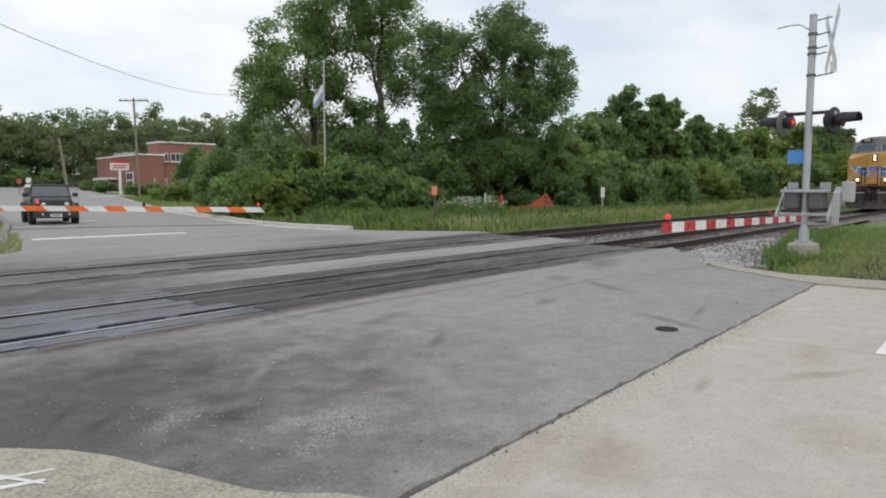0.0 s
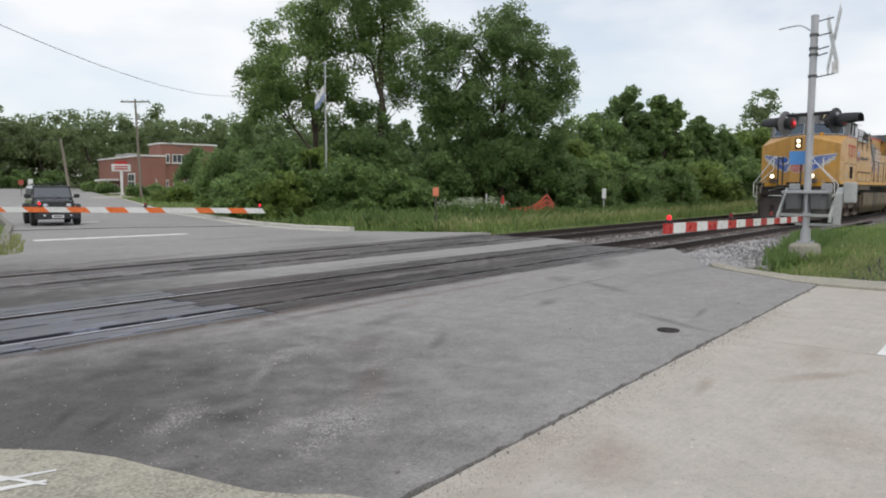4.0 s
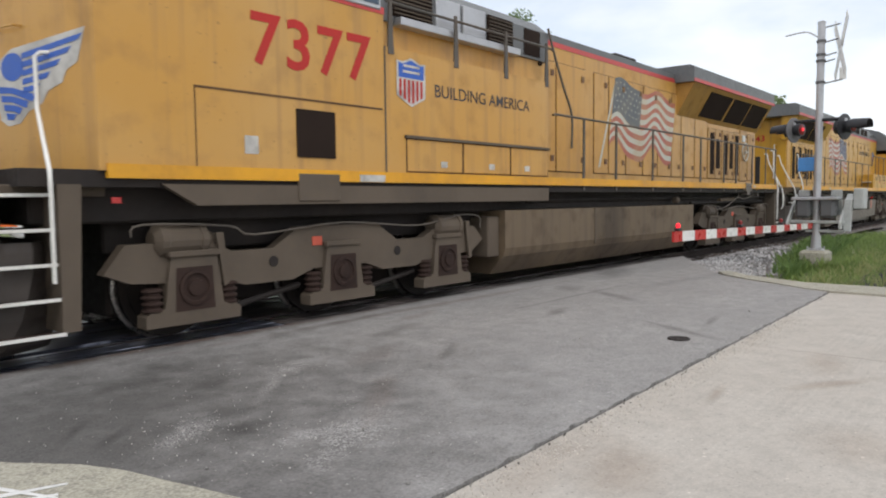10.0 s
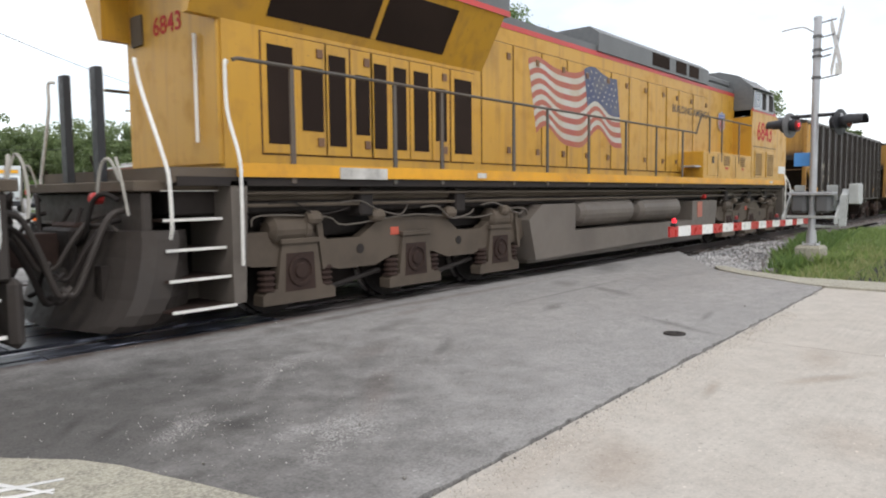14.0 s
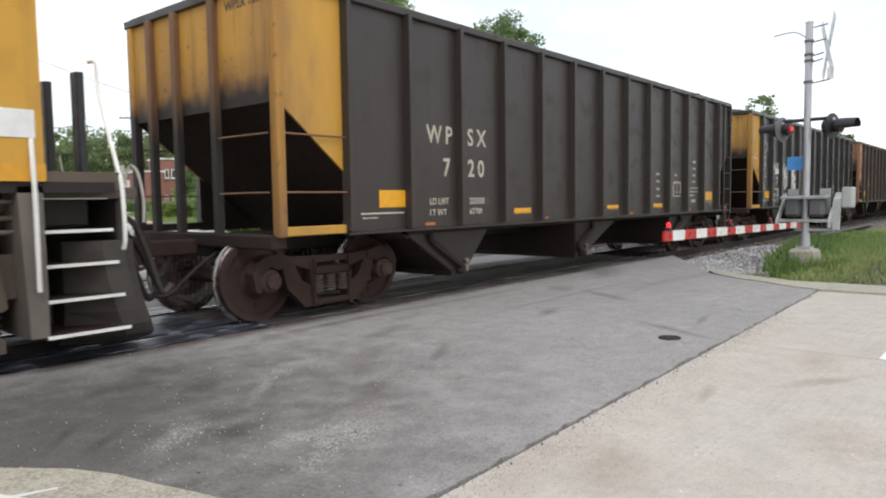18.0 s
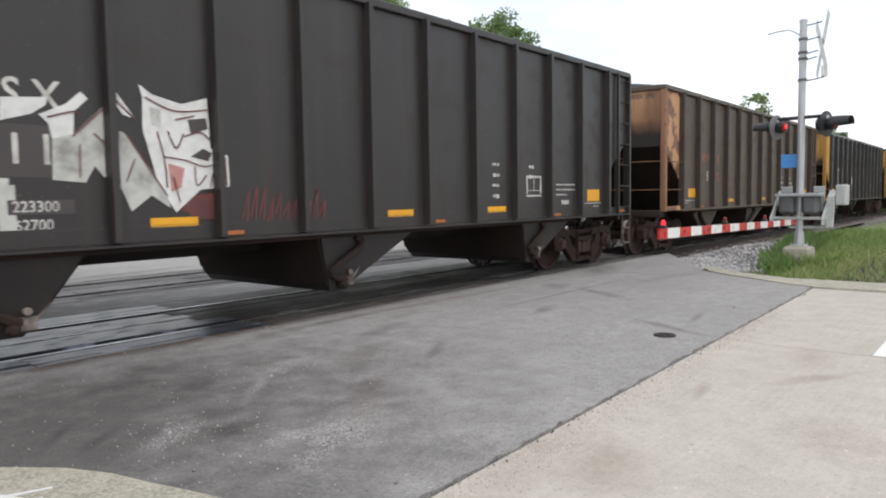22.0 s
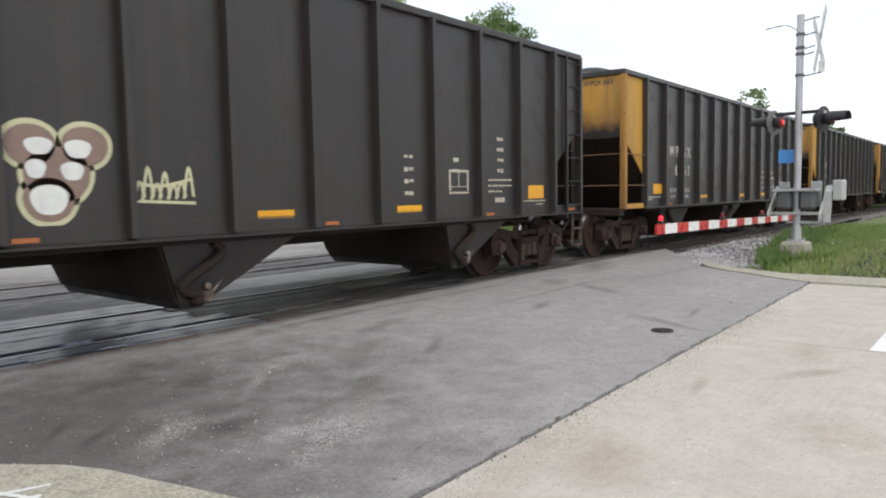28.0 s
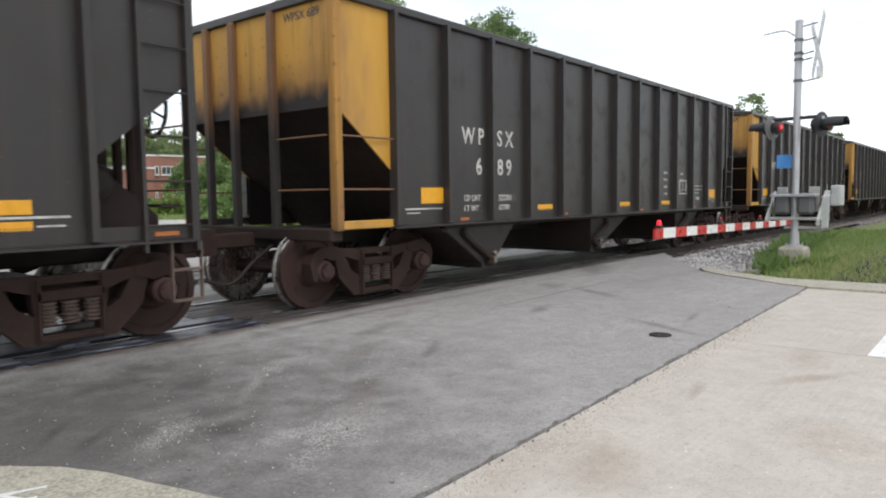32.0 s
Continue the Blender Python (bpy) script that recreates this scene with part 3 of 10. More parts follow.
def loft(bm, rings, close=True, mi=0):
    """Rings of equally many points, skinned one to the next and closed at both ends."""
    vs = [[bm.verts.new(p) for p in r] for r in rings]
    n = len(rings[0])
    for a, b in zip(vs, vs[1:]):
        for i in range(n):
            f = bm.faces.new((a[i], a[(i + 1) % n], b[(i + 1) % n], b[i]))
            f.material_index = mi
    if close:
        for r in (vs[0][::-1], vs[-1]):
            f = bm.faces.new(r)
            f.material_index = mi
    return bm


def circle(c, way, r, seg):
    way = Vector(way).normalized()
    u = way.orthogonal().normalized()
    v = way.cross(u)
    return [Vector(c) + (u * math.cos(k * math.tau / seg) + v * math.sin(k * math.tau / seg)) * r for k in range(seg)]


def rod(bm, a, b, r, seg=10, r2=None, mi=0):
    a, b = Vector(a), Vector(b)
    return loft(bm, [circle(a, b - a, r, seg), circle(b, b - a, r if r2 is None else r2, seg)], mi=mi)


def turned(bm, c, way, profile, seg=28, mi=0):
    """A turned solid: (distance along the axis, radius) steps."""
    w = Vector(way).normalized()
    return loft(bm, [circle(Vector(c) + w * d, w, max(r, 0.001), seg) for d, r in profile], mi=mi)


def pipe(bm, pts, r, seg=6, mi=0):
    pts = [Vector(p) for p in pts]
    rings = []
    u = None
    for i, p in enumerate(pts):
        w = (pts[min(i + 1, len(pts) - 1)] - pts[max(i - 1, 0)]).normalized()
        if u is None:
            u = w.orthogonal().normalized()
        u = (u - w * u.dot(w)).normalized()
        v = w.cross(u)
        rings.append([p + (u * math.cos(k * math.tau / seg) + v * math.sin(k * math.tau / seg)) * r for k in range(seg)])
    return loft(bm, rings, mi=mi)


def bend(pts, step=6):
    """A smooth line through points."""
    pts = [Vector(p) for p in pts]
    out_ = []
    for i in range(len(pts) - 1):
        p0, p1, p2, p3 = pts[max(i - 1, 0)], pts[i], pts[i + 1], pts[min(i + 2, len(pts) - 1)]
        for k in range(step):
            t = k / step
            out_.append(0.5 * ((2 * p1) + (p2 - p0) * t + (2 * p0 - 5 * p1 + 4 * p2 - p3) * t * t + (3 * p1 - p0 - 3 * p2 + p3) * t ** 3))
    out_.append(pts[-1])
    return out_


def islands(me):
    """The separate pieces of a mesh, each as a mesh of its own."""
    n = len(me.vertices)
    root = list(range(n))

    def top(i):
        while root[i] != i:
            root[i] = root[root[i]]
            i = root[i]
        return i
    for e in me.edges:
        a, b = top(e.vertices[0]), top(e.vertices[1])
        if a != b:
            root[a] = b
    groups = {}
    for f in me.polygons:
        groups.setdefault(top(f.vertices[0]), []).append(tuple(f.vertices))
    out_ = []
    for faces in groups.values():
        ids = sorted({i for f in faces for i in f})
        at = {i: k for k, i in enumerate(ids)}
        m = bpy.data.meshes.new(me.name)
        m.from_pydata([tuple(me.vertices[i].co) for i in ids], [], [tuple(at[i] for i in f) for f in faces])
        for mat in me.materials:
            m.materials.append(mat)
        out_.append(m)
    return out_


def writing(body, height, mat, parent, at, turn=(90, 0, 0), label="", squeeze=1.0, depth=0.003, name="lettering", align="LEFT", bold=0.018, spacing=1.0):
    """Letters of the built-in font, standing on a side of a thing; capital height in metres."""
    cu = bpy.data.curves.new("letters", "FONT")
    cu.body, cu.size, cu.align_x, cu.align_y = body, height / 0.69, align, "CENTER"
    cu.extrude, cu.offset = depth / 2, height * bold
    cu.space_character = spacing
    cu.resolution_u = 3
    ob = bpy.data.objects.new("letters", cu)
    scene.collection.objects.link(ob)
    me = bpy.data.meshes.new_from_object(ob)
    bpy.data.objects.remove(ob)
    me.transform(Matrix.Diagonal((squeeze, 1, 1, 1)))
    me.materials.clear()
    me.materials.append(mat)
    made = []
    for one in islands(me):
        o = part(name if len(body) == 1 else "letter", one, None, parent, label)
        o.matrix_basis = pose(*at, *turn)
        made.append(o)
    bpy.data.meshes.remove(me)
    return made


def flat(name, pts, mat, parent, y, thick=0.004, label=""):
    """A painted shape on a side that faces -y: an outline in (x, z)."""
    return part(name, prism(B(), pts, "y", y - thick, y), mat, parent, label)


def quads_mesh(name, v, mat):
    """Many loose quads from an array (n, 4, 3)."""
    v = np.asarray(v, dtype=np.float32)
    n = len(v)
    me = bpy.data.meshes.new(name)
    me.vertices.add(n * 4)
    me.vertices.foreach_set("co", v.reshape(-1))
    me.loops.add(n * 4)
    me.loops.foreach_set("vertex_index", np.arange(n * 4, dtype=np.int32))
    me.polygons.add(n)
    me.polygons.foreach_set("loop_start", np.arange(0, n * 4, 4, dtype=np.int32))
    me.polygons.foreach_set("loop_total", np.full(n, 4, dtype=np.int32))
    me.update(calc_edges=True)
    me.materials.append(mat)
    return me


# ---- ground, roads, tracks ----
def rise(x, y):
    """Height of the open ground."""
    d = math.hypot(x, y)
    z = -0.10
    if d > 45:
        z += min(3.0, (d - 45) * 0.022)
    for c in (TRACK_Y, FAR_TRACK_Y):       # shallow bed of the tracks
        k = max(0.0, 1 - abs(y - c) / 2.6)
        z -= 0.30 * min(1.0, k * 2)
    return z


def road_left(y):
    return 4.6 + 0.36 * (min(y, 28.0) - 14.7) + 0.29 * max(0.0, y - 28.0)


def road_right(y):
    return 15.9 + 0.335 * (y - 22.8)


def street_z(y):
    return max(rise(road_left(y), y), rise(road_right(y), y)) + 0.10


def sheet(name, rows, mat, label="", kind="structure", thick=0.0):
    """A strip of ground through rows of points (x, y, z)."""
    bm = B()
    vs = [[bm.verts.new(p) for p in r] for r in rows]
    for a, b in zip(vs, vs[1:]):
        for i in range(len(a) - 1):
            bm.faces.new((a[i], a[i + 1], b[i + 1], b[i]))
    if thick:
        bmesh.ops.recalc_face_normals(bm, faces=bm.faces)
        g = bmesh.ops.extrude_face_region(bm, geom=list(bm.faces))
        for v in g["geom"]:
            if isinstance(v, bmesh.types.BMVert):
                v.co.z -= thick
    ob = part(name, bm, mat)
    return tagged(ob, label, "", "", kind)


def spaced(lo, hi, near, n):
    """Coordinates from lo to hi that crowd round near."""
    k = np.linspace(-1, 1, n)
    s = np.sign(k) * np.expm1(np.abs(k) * 5.2) / np.expm1(5.2)
    return [near + (v * (hi - near) if v > 0 else v * (near - lo)) for v in s]


gx, gy = spaced(-2500, 3000, 20, 110), spaced(-2500, 3000, 10, 120)
sheet("ground", [[(x, y, rise(x, y)) for x in gx] for y in gy], M["ground"], "grass verge and open ground round the crossing")

# concrete road on which the camera stands, in slabs with sunk joints
EDGE_Y = 2.10


def edge_y(x):
    return 1.985 + 0.0245 * x


slabs = tagged(new("road"), "pale brushed concrete road beside the track", "", "", "structure")
sheet("joint_filler", [[(-30, -14, -0.03), (60, -14, -0.03)], [(-30, edge_y(-30), -0.03), (60, edge_y(60), -0.03)]], M["gap"], kind="").parent = slabs
cuts_x = [-28, -22.4, -16.8, -11.2, -5.6, 0.95, 6.66, 11.4]
cuts_y = [-14, -10.4, -6.8, -3.2, 0.02, EDGE_Y]
for i in range(len(cuts_x) - 1):
    for j in range(len(cuts_y) - 1):
        x0, x1, y0, y1 = cuts_x[i], cuts_x[i + 1], cuts_y[j], cuts_y[j + 1]
        e0, e1 = (edge_y(x0), edge_y(x1)) if j == len(cuts_y) - 2 else (y1, y1)
        part("slab", prism(B(), [(x0 + 0.006, y0 + 0.006), (x1 - 0.006, y0 + 0.006), (x1 - 0.006, e1 - 0.006), (x0 + 0.006, e0 - 0.006)], "z", -0.16, 0.001 * ((i * 5 + j * 3) % 3)), M["concrete"], slabs)

# asphalt apron between the concrete and the near rail; its edges are ragged
rng = random.Random(4)


right_edge_x = lambda y: 10.97 + (y - 2.25) * 0.70 if y < 4.2 else 12.335 + (y - 4.2) * 1.66
wob = [rng.uniform(-0.02, 0.02) for _ in range(141)]
rows = []
for k in range(0, 15):
    f = k / 14
    y = EDGE_Y + 0.15 + f * (6.28 - EDGE_Y - 0.15)
    xr = right_edge_x(y)
    row = []
    for i in range(141):
        x = -1.0 + i / 140 * (xr + 1.0)
        e = edge_y(x) + 0.016 + wob[i] * (1 if k == 0 else 0)
        row.append((x, e + f * (6.28 - e), 0.012 + 0.006 * math.sin(i * 0.14) * math.sin(k * 0.7)))
    rows.append(row)
sheet("asphalt_apron", rows, M["asphalt"], "dark patched asphalt apron before the rails", thick=0.08)

# asphalt between and beyond the tracks
def slab_between(name, y0, y1, mat, label, z=0.0):
    rs = []
    for k in range(7):
        y = y0 + (y1 - y0) * k / 6
        xl, xr = -3.0, 15.6 + 0.33 * (y - 6.5)
        if y > 13.2:
            xl, xr = road_left(y) - 0.02, (17.7 - (y - 13.2) * 0.58)
        rs.append([(xl + (xr - xl) * i / 40, y, z + 0.004 * math.sin(i * 0.5 + k)) for i in range(41)])
    return sheet(name, rs, mat, label, thick=0.12)


slab_between("asphalt_between_tracks", 8.95, 10.12, M["old_asphalt"], "old grey asphalt between the two tracks")
slab_between("asphalt_beyond_tracks", 12.90, 17.02, M["old_asphalt"], "old grey asphalt beyond the far track")

# the street that leads away from the crossing
rs = []
for k in range(60):
    y = 17.0 + k * 3.2
    xl, xr = road_left(y), max(road_right(y), 15.5 - (y - 17) * 0.02 if y < 23 else -99)
    z0 = street_z(y)
    rs.append([(xl + (xr - xl) * i / 6, y, z0 + 0.003 * (3 - abs(i - 3))) for i in range(7)])
sheet("street", rs, M["old_asphalt"], "worn grey street leading to the woods", thick=0.2)


def kerb_line(name, pts, w, hgt, label, mat="kerb"):
    bm = B()
    pts = [Vector(p) for p in pts]
    rings = []
    for i, p in enumerate(pts):
        t = (pts[min(i + 1, len(pts) - 1)] - pts[max(i - 1, 0)])
        s = Vector((-t.y, t.x, 0)).normalized()
        rings.append([p - Vector((0, 0, 0.15)), p + Vector((0, 0, hgt - 0.02)), p + s * 0.02 + Vector((0, 0, hgt)),
                      p + s * w + Vector((0, 0, hgt)), p + s * w - Vector((0, 0, 0.15))])
    loft(bm, rings)
    ob = part(name, bm, M[mat])
    return tagged(ob, label, "", "", "structure")


kerb_line("kerb_far", [(15.55, 17.0, 0), (15.35, 19.5, 0), (15.9, 22.8, 0), (19.2, 32.7, 0), (22.7, 43.3, 0), (32, 69, 0.5)][::-1], 0.22, 0.12, "pale concrete kerb of the far street corner", "kerb_pale")
kerb_line("gutter_far", [(15.13, 17.0, 0), (14.93, 19.5, 0), (15.48, 22.8, 0), (18.78, 32.7, 0), (22.28, 43.3, 0)][::-1], 0.415, 0.014, "pale concrete gutter along the far kerb", "kerb_pale")
kerb_line("kerb_left", [(6.1, 18.6, -0.06), (6.62, 20.1, -0.02), (7.55, 22.9, 0), (9.36, 28.0, 0), (13.8, 43.5, 0), (21.05, 68.5, 0.5)], 0.22, 0.09, "weedy kerb along the street's near corner", "kerb_old")
# flush concrete strip at the foot of the gate's verge
strip = B()
prism(strip, [(12.30, 4.16), (11.84, 3.65), (11.52, 3.17), (11.10, 2.61), (10.95, 2.22), (10.95, 1.41), (11.0, 0.0), (11.0, -14.0), (11.9, -14.0), (11.9, 0.2), (11.86, 1.54), (11.84, 2.78), (12.42, 3.84), (12.95, 4.28), (12.8, 4.42)], "z", -0.2, 0.03)
tagged(part("kerb_apron", strip, M["kerb"]), "pale concrete kerb strip at the foot of the verge", "", "", "structure")
# island corner at the camera's left foot
isle = [(1.05, 4.35)] + [(1.23 + 0.012 * rng.uniform(-1, 1), 4.02), (1.45, 3.72), (1.56, 3.46), (1.62, 3.2), (1.68, 2.98), (1.73, 2.77), (1.78, 2.58), (1.87, 2.42), (2.0, 2.27), (2.1, 2.02), (2.3, 1.7), (1.2, 1.2), (-18, 1.0), (-18, 6.0), (-0.6, 6.0), (0.6, 5.0)]
tagged(part("kerb_island", prism(B(), isle, "z", -0.15, 0.022), M["kerb"]), "pale concrete corner with chipped edge", "", "", "structure")
scr = B()
for a, b, w in (((0.95, 3.62), (1.30, 3.50), 0.05), ((0.9, 3.52), (1.22, 3.40), 0.06), ((1.05, 3.72), (1.2, 3.36), 0.035), ((0.86, 3.66), (1.08, 3.44), 0.04)):
    a, b = Vector(a), Vector(b)
    s = Vector((-(b - a).y, (b - a).x)).normalized() * w / 2
    prism(scr, [a - s, b - s * 0.4, b + s * 0.5, a + s], "z", 0.0245 + 0.0005 * len(scr.faces) / 6, 0.027 + 0.0005 * len(scr.faces) / 6)
tagged(part("paint_scrawl", scr, M["paint_white"]), "scuffed white paint on the concrete corner", "", "", "structure")
# markings
tagged(part("stop_line", prism(B(), [(7.2, 20.25), (7.1, 19.75), (11.2, 19.35), (11.3, 19.75)], "z", 0.006, 0.0125), M["paint_white"]), "white stop line before the far gate", "", "", "structure")
tagged(part("stop_line_near", prism(B(), [(6.67, 0.91), (7.8, 0.91), (7.8, -3.2), (6.67, -3.2)], "z", 0.002, 0.006), M["paint_white"]), "white stop line on the concrete", "", "", "structure")
tagged(part("lane_line", prism(B(), [(12.0, 29.1), (13.0, 29.35), (13.0, 29.6), (12.0, 29.35)], "z", 0.006, 0.018), M["paint_white"]), "short worn white line on the street", "", "", "structure")
# round iron cover in the apron
cover = thing("manhole_cover", (6.49, 2.61, 0.013), "small dark round iron cover in the asphalt", "manhole cover")
part("frame", turned(B(), (0, 0, -0.02), (0, 0, 1), [(0, 0.105), (0.026, 0.105), (0.028, 0.09), (0.02, 0.088)], 24), M["black"], cover)
lid = B()
turned(lid, (0, 0, -0.02), (0, 0, 1), [(0, 0.085), (0.026, 0.085)], 24)
for k in range(6):
    a = k * math.pi / 3
    box(lid, math.cos(a) * 0.045 - 0.012, math.cos(a) * 0.045 + 0.012, math.sin(a) * 0.045 - 0.006, math.sin(a) * 0.045 + 0.006, 0.0, 0.009)
part("lid", lid, M["black"], cover)


# ---- rails, ties, crossing planks ----
def rail_profile(y):
    return [(y - 0.07, -0.18), (y + 0.07, -0.18), (y + 0.07, -0.165), (y + 0.012, -0.14), (y + 0.01, -0.045), (y + 0.036, -0.034), (y + 0.036, -0.004), (y + 0.03, 0.0),
            (y - 0.03, 0.0), (y - 0.036, -0.004), (y - 0.036, -0.034), (y - 0.01, -0.045), (y - 0.012, -0.14), (y - 0.07, -0.165)]


def track(name, yc, label):
    tr = tagged(new(name), label, "", "", "structure")
    for s in (-1, 1):
        y = yc + s * 0.753
        r = part("rail", prism(B(), rail_profile(y), "x", -60, 320), M["rail_side"], tr, "rusty steel rail with a polished head")
        part("railhead", box(B(), -60, 320, y - 0.029, y + 0.029, -0.002, 0.0015), M["rail_head"] if yc < 9 else M["rail_side"], r)
    bed = B()
    prism(bed, [(yc - 2.3, -0.46), (yc - 1.45, -0.19), (yc + 1.45, -0.19), (yc + 2.3, -0.46)], "x", -60, 320)
    part("ballast_bed", bed, M["bed"], tr)
    return tr


near_track = track("track_near", TRACK_Y, "near railway track with polished rails")
far_track = track("track_far", FAR_TRACK_Y, "far railway track with rusty rails")
# ties beyond the pavement
tie_mesh = mesh_of("tie", box(B(), -0.115, 0.115, -1.28, 1.28, -0.17, 0.0, 0.012), M["tie"])
for tr, yc, x0 in ((near_track, TRACK_Y, 16.3), (far_track, FAR_TRACK_Y, 17.6)):
    for k in range(70):
        o = part("tie", tie_mesh, None, tr)
        o.matrix_basis = pose(x0 + k * 0.53 + rng.uniform(-0.02, 0.02), yc + rng.uniform(-0.04, 0.04), -0.155 + rng.uniform(-0.006, 0.004), 0, 0, rng.uniform(-1, 1))
# planks and panels in the crossing, each its own piece
plank_at = {}
def planks(tr, yc, spans, mat, x_from, x_to, length):
    for (y0, y1) in spans:
        x = x_from
        while x < x_to - 0.3:
            ln = min(length * rng.uniform(0.92, 1.05), x_to - x)
            key = (round(y1 - y0, 3), round(ln, 1))
            if key not in plank_at:
                plank_at[key] = mesh_of("plank", box(B(), 0, key[1] - 0.012, 0, key[0] - 0.012, -0.14, 0, 0.006), M["plank"])
            m = mat(x)
            o = part("plank", plank_at[key], None, tr)
            o.material_slots[0].link = "OBJECT"
            o.material_slots[0].material = M[m]
            o.matrix_basis = pose(x, y0 + 0.006, 0.004 + rng.uniform(-0.008, 0.006), rng.uniform(-0.25, 0.25), rng.uniform(-0.1, 0.1), 0)
            x += key[1]


for tr, yc, end in ((near_track, TRACK_Y, 15.2), (far_track, FAR_TRACK_Y, 16.8)):
    g = 0.753
    inner = [(yc - g + 0.17 + k * 0.29, yc - g + 0.17 + (k + 1) * 0.29) for k in range(4)]
    outer = [(yc - g - 0.34, yc - g - 0.05), (yc + g + 0.05, yc + g + 0.34), (yc + g + 0.34, yc + g + 0.63)] + ([(yc - g - 0.52, yc - g - 0.34)] if yc < 9 else [(yc - g - 0.63, yc - g - 0.34)])
    pick = (lambda x: "plank_blue" if x < 2.6 else "plank_mud" if x < 7.0 else "plank") if yc < 9 else (lambda x: "plank_pale")
    planks(tr, yc, inner + outer, pick, -2.6, end, 2.44)
    part("flangeway", box(B(), -3, end + 0.4, yc - g - 0.62, yc + g + 0.62, -0.185, -0.125), M["gap"], tr)

# loose stones of the ballast
def stones(name, spots, n, size, mat, label):
    r = np.random.RandomState(7)
    base = [(1, 0, 0), (-1, 0, 0), (0, 1, 0), (0, -1, 0), (0, 0, 1), (0, 0, -1)]
    tri = [(0, 2, 4), (2, 1, 4), (1, 3, 4), (3, 0, 4), (2, 0, 5), (1, 2, 5), (3, 1, 5), (0, 3, 5)]
    vs, fs = [], []
    for k in range(n):
        x, y, z = spots(r)
        s = size * r.uniform(0.5, 1.3)
        q = Euler(r.uniform(0, 6, 3)).to_matrix()
        o = len(vs)
        sc = r.uniform(0.6, 1.1, (6,))
        vs += [tuple(Vector((x, y, z)) + q @ (Vector(b) * s * c)) for b, c in zip(base, sc)]
        fs += [tuple(i + o for i in t) for t in tri]
    me = bpy.data.meshes.new(name)
    me.from_pydata(vs, [], fs)
    me.materials.append(mat)
    return tagged(new(name, me), label, "", "", "stuff")


def bed_spot(r):
    x = 15.0 + 34 * r.uniform(0, 1) ** 1.5
    y = r.uniform(4.9, 13.6)
    z = rise(x, y) + 0.02
    for c in (TRACK_Y, FAR_TRACK_Y):
        d = abs(y - c)
        if d < 2.3:
            z = max(z, -0.19 if d < 1.45 else -0.19 - (d - 1.45) * 0.32)
    return x, y, z + 0.01


stones("ballast_stones", bed_spot, 9000, 0.045, M["ballast"], "grey and rusty ballast stones between the ties")


def verge_y(x):
    """Where the grass round the gate ends and the ballast shoulder begins."""
    return 3.80 + 0.17 * (min(x, 25.0) - 13.6)


def shoulder_z(x, y):
    f = min(1.0, max(0.0, (y - verge_y(x)) / max(0.3, 6.3 - verge_y(x))))
    return -0.05 - 0.13 * f * f


sheet("ballast_shoulder", [[(x, y, shoulder_z(x, y)) for y in [verge_y(x) - 0.25 + (6.25 - verge_y(x) + 0.25) * j / 8 for j in range(9)]] for x in [12.9 + 0.02 * k * k + 0.35 * k for k in range(30)]], M["bed"], "grey ballast shoulder beside the near track")


def verge_spot(r):
    if r.uniform() < 0.6:
        k = r.uniform(0, 1)
        x = 12.95 + k * 2.75 + r.normal(0, 0.12)
        y = 4.35 + k * 1.75 - abs(r.normal(0, 0.28))
    else:
        x = 13.2 + 8 * r.uniform(0, 1) ** 1.6
        y = r.uniform(verge_y(x) - 0.2, 6.2)
    return x, y, shoulder_z(x, y) + 0.02


stones("pale_stones", verge_spot, 3800, 0.045, surface("pale rubble", (0.40, 0.39, 0.39), (0.2, 0.185, 0.175), rough=0.9, by_island=0.45), "pale broken stones beside the pavement's end")


# loose chippings strewn over the apron, thickest at the near corner
def chip_spot(r):
    if r.uniform() < 0.45:
        cx, cy, w = ((2.15, 3.82, 0.16), (2.65, 3.0, 0.2), (2.37, 2.85, 0.22), (3.44, 4.6, 0.2), (1.95, 3.72, 0.14), (1.9, 3.2, 0.3))[r.randint(6)]
        x, y = cx + r.normal(0, w), cy + r.normal(0, w)
    elif r.uniform() < 0.4:
        x, y = 2.4 + r.normal(0, 0.7), 3.5 + r.normal(0, 0.8)
    else:
        x, y = r.uniform(1.2, 9.0), r.uniform(2.2, 6.2)
    return x, min(6.2, max(2.25, y)), 0.018


stones("road_pebbles", chip_spot, 34, 0.012, surface("pale pebbles", (0.34, 0.32, 0.30), (0.3, 0.28, 0.26), rough=0.9, by_island=0.4), "loose pale pebbles scattered on the asphalt")
stones("road_chippings", chip_spot, 650, 0.0052, surface("pale chippings", (0.40, 0.385, 0.36), (0.3, 0.28, 0.26), rough=0.9, by_island=0.4), "loose pale chippings scattered on the asphalt")


def edge_spot(r):
    x = r.uniform(1.6, 10.6)
    return x, edge_y(x) + r.normal(0, 0.03), 0.006


stones("joint_grit", edge_spot, 260, 0.008, surface("joint grit", (0.16, 0.15, 0.14), (0.3, 0.28, 0.25), rough=0.9, by_island=0.5), "dark grit along the pavement joint")


def gravel_spot(r):
    x = r.uniform(2.0, 8.5)
    return x, edge_y(x) - 0.03 - abs(r.normal(0, 0.11)), 0.002


stones("exposed_gravel", gravel_spot, 3200, 0.0052, surface("exposed gravel", (0.5, 0.46, 0.41), (0.4, 0.35, 0.3), rough=0.9, by_island=0.35), "exposed pale gravel along the concrete's worn edge")


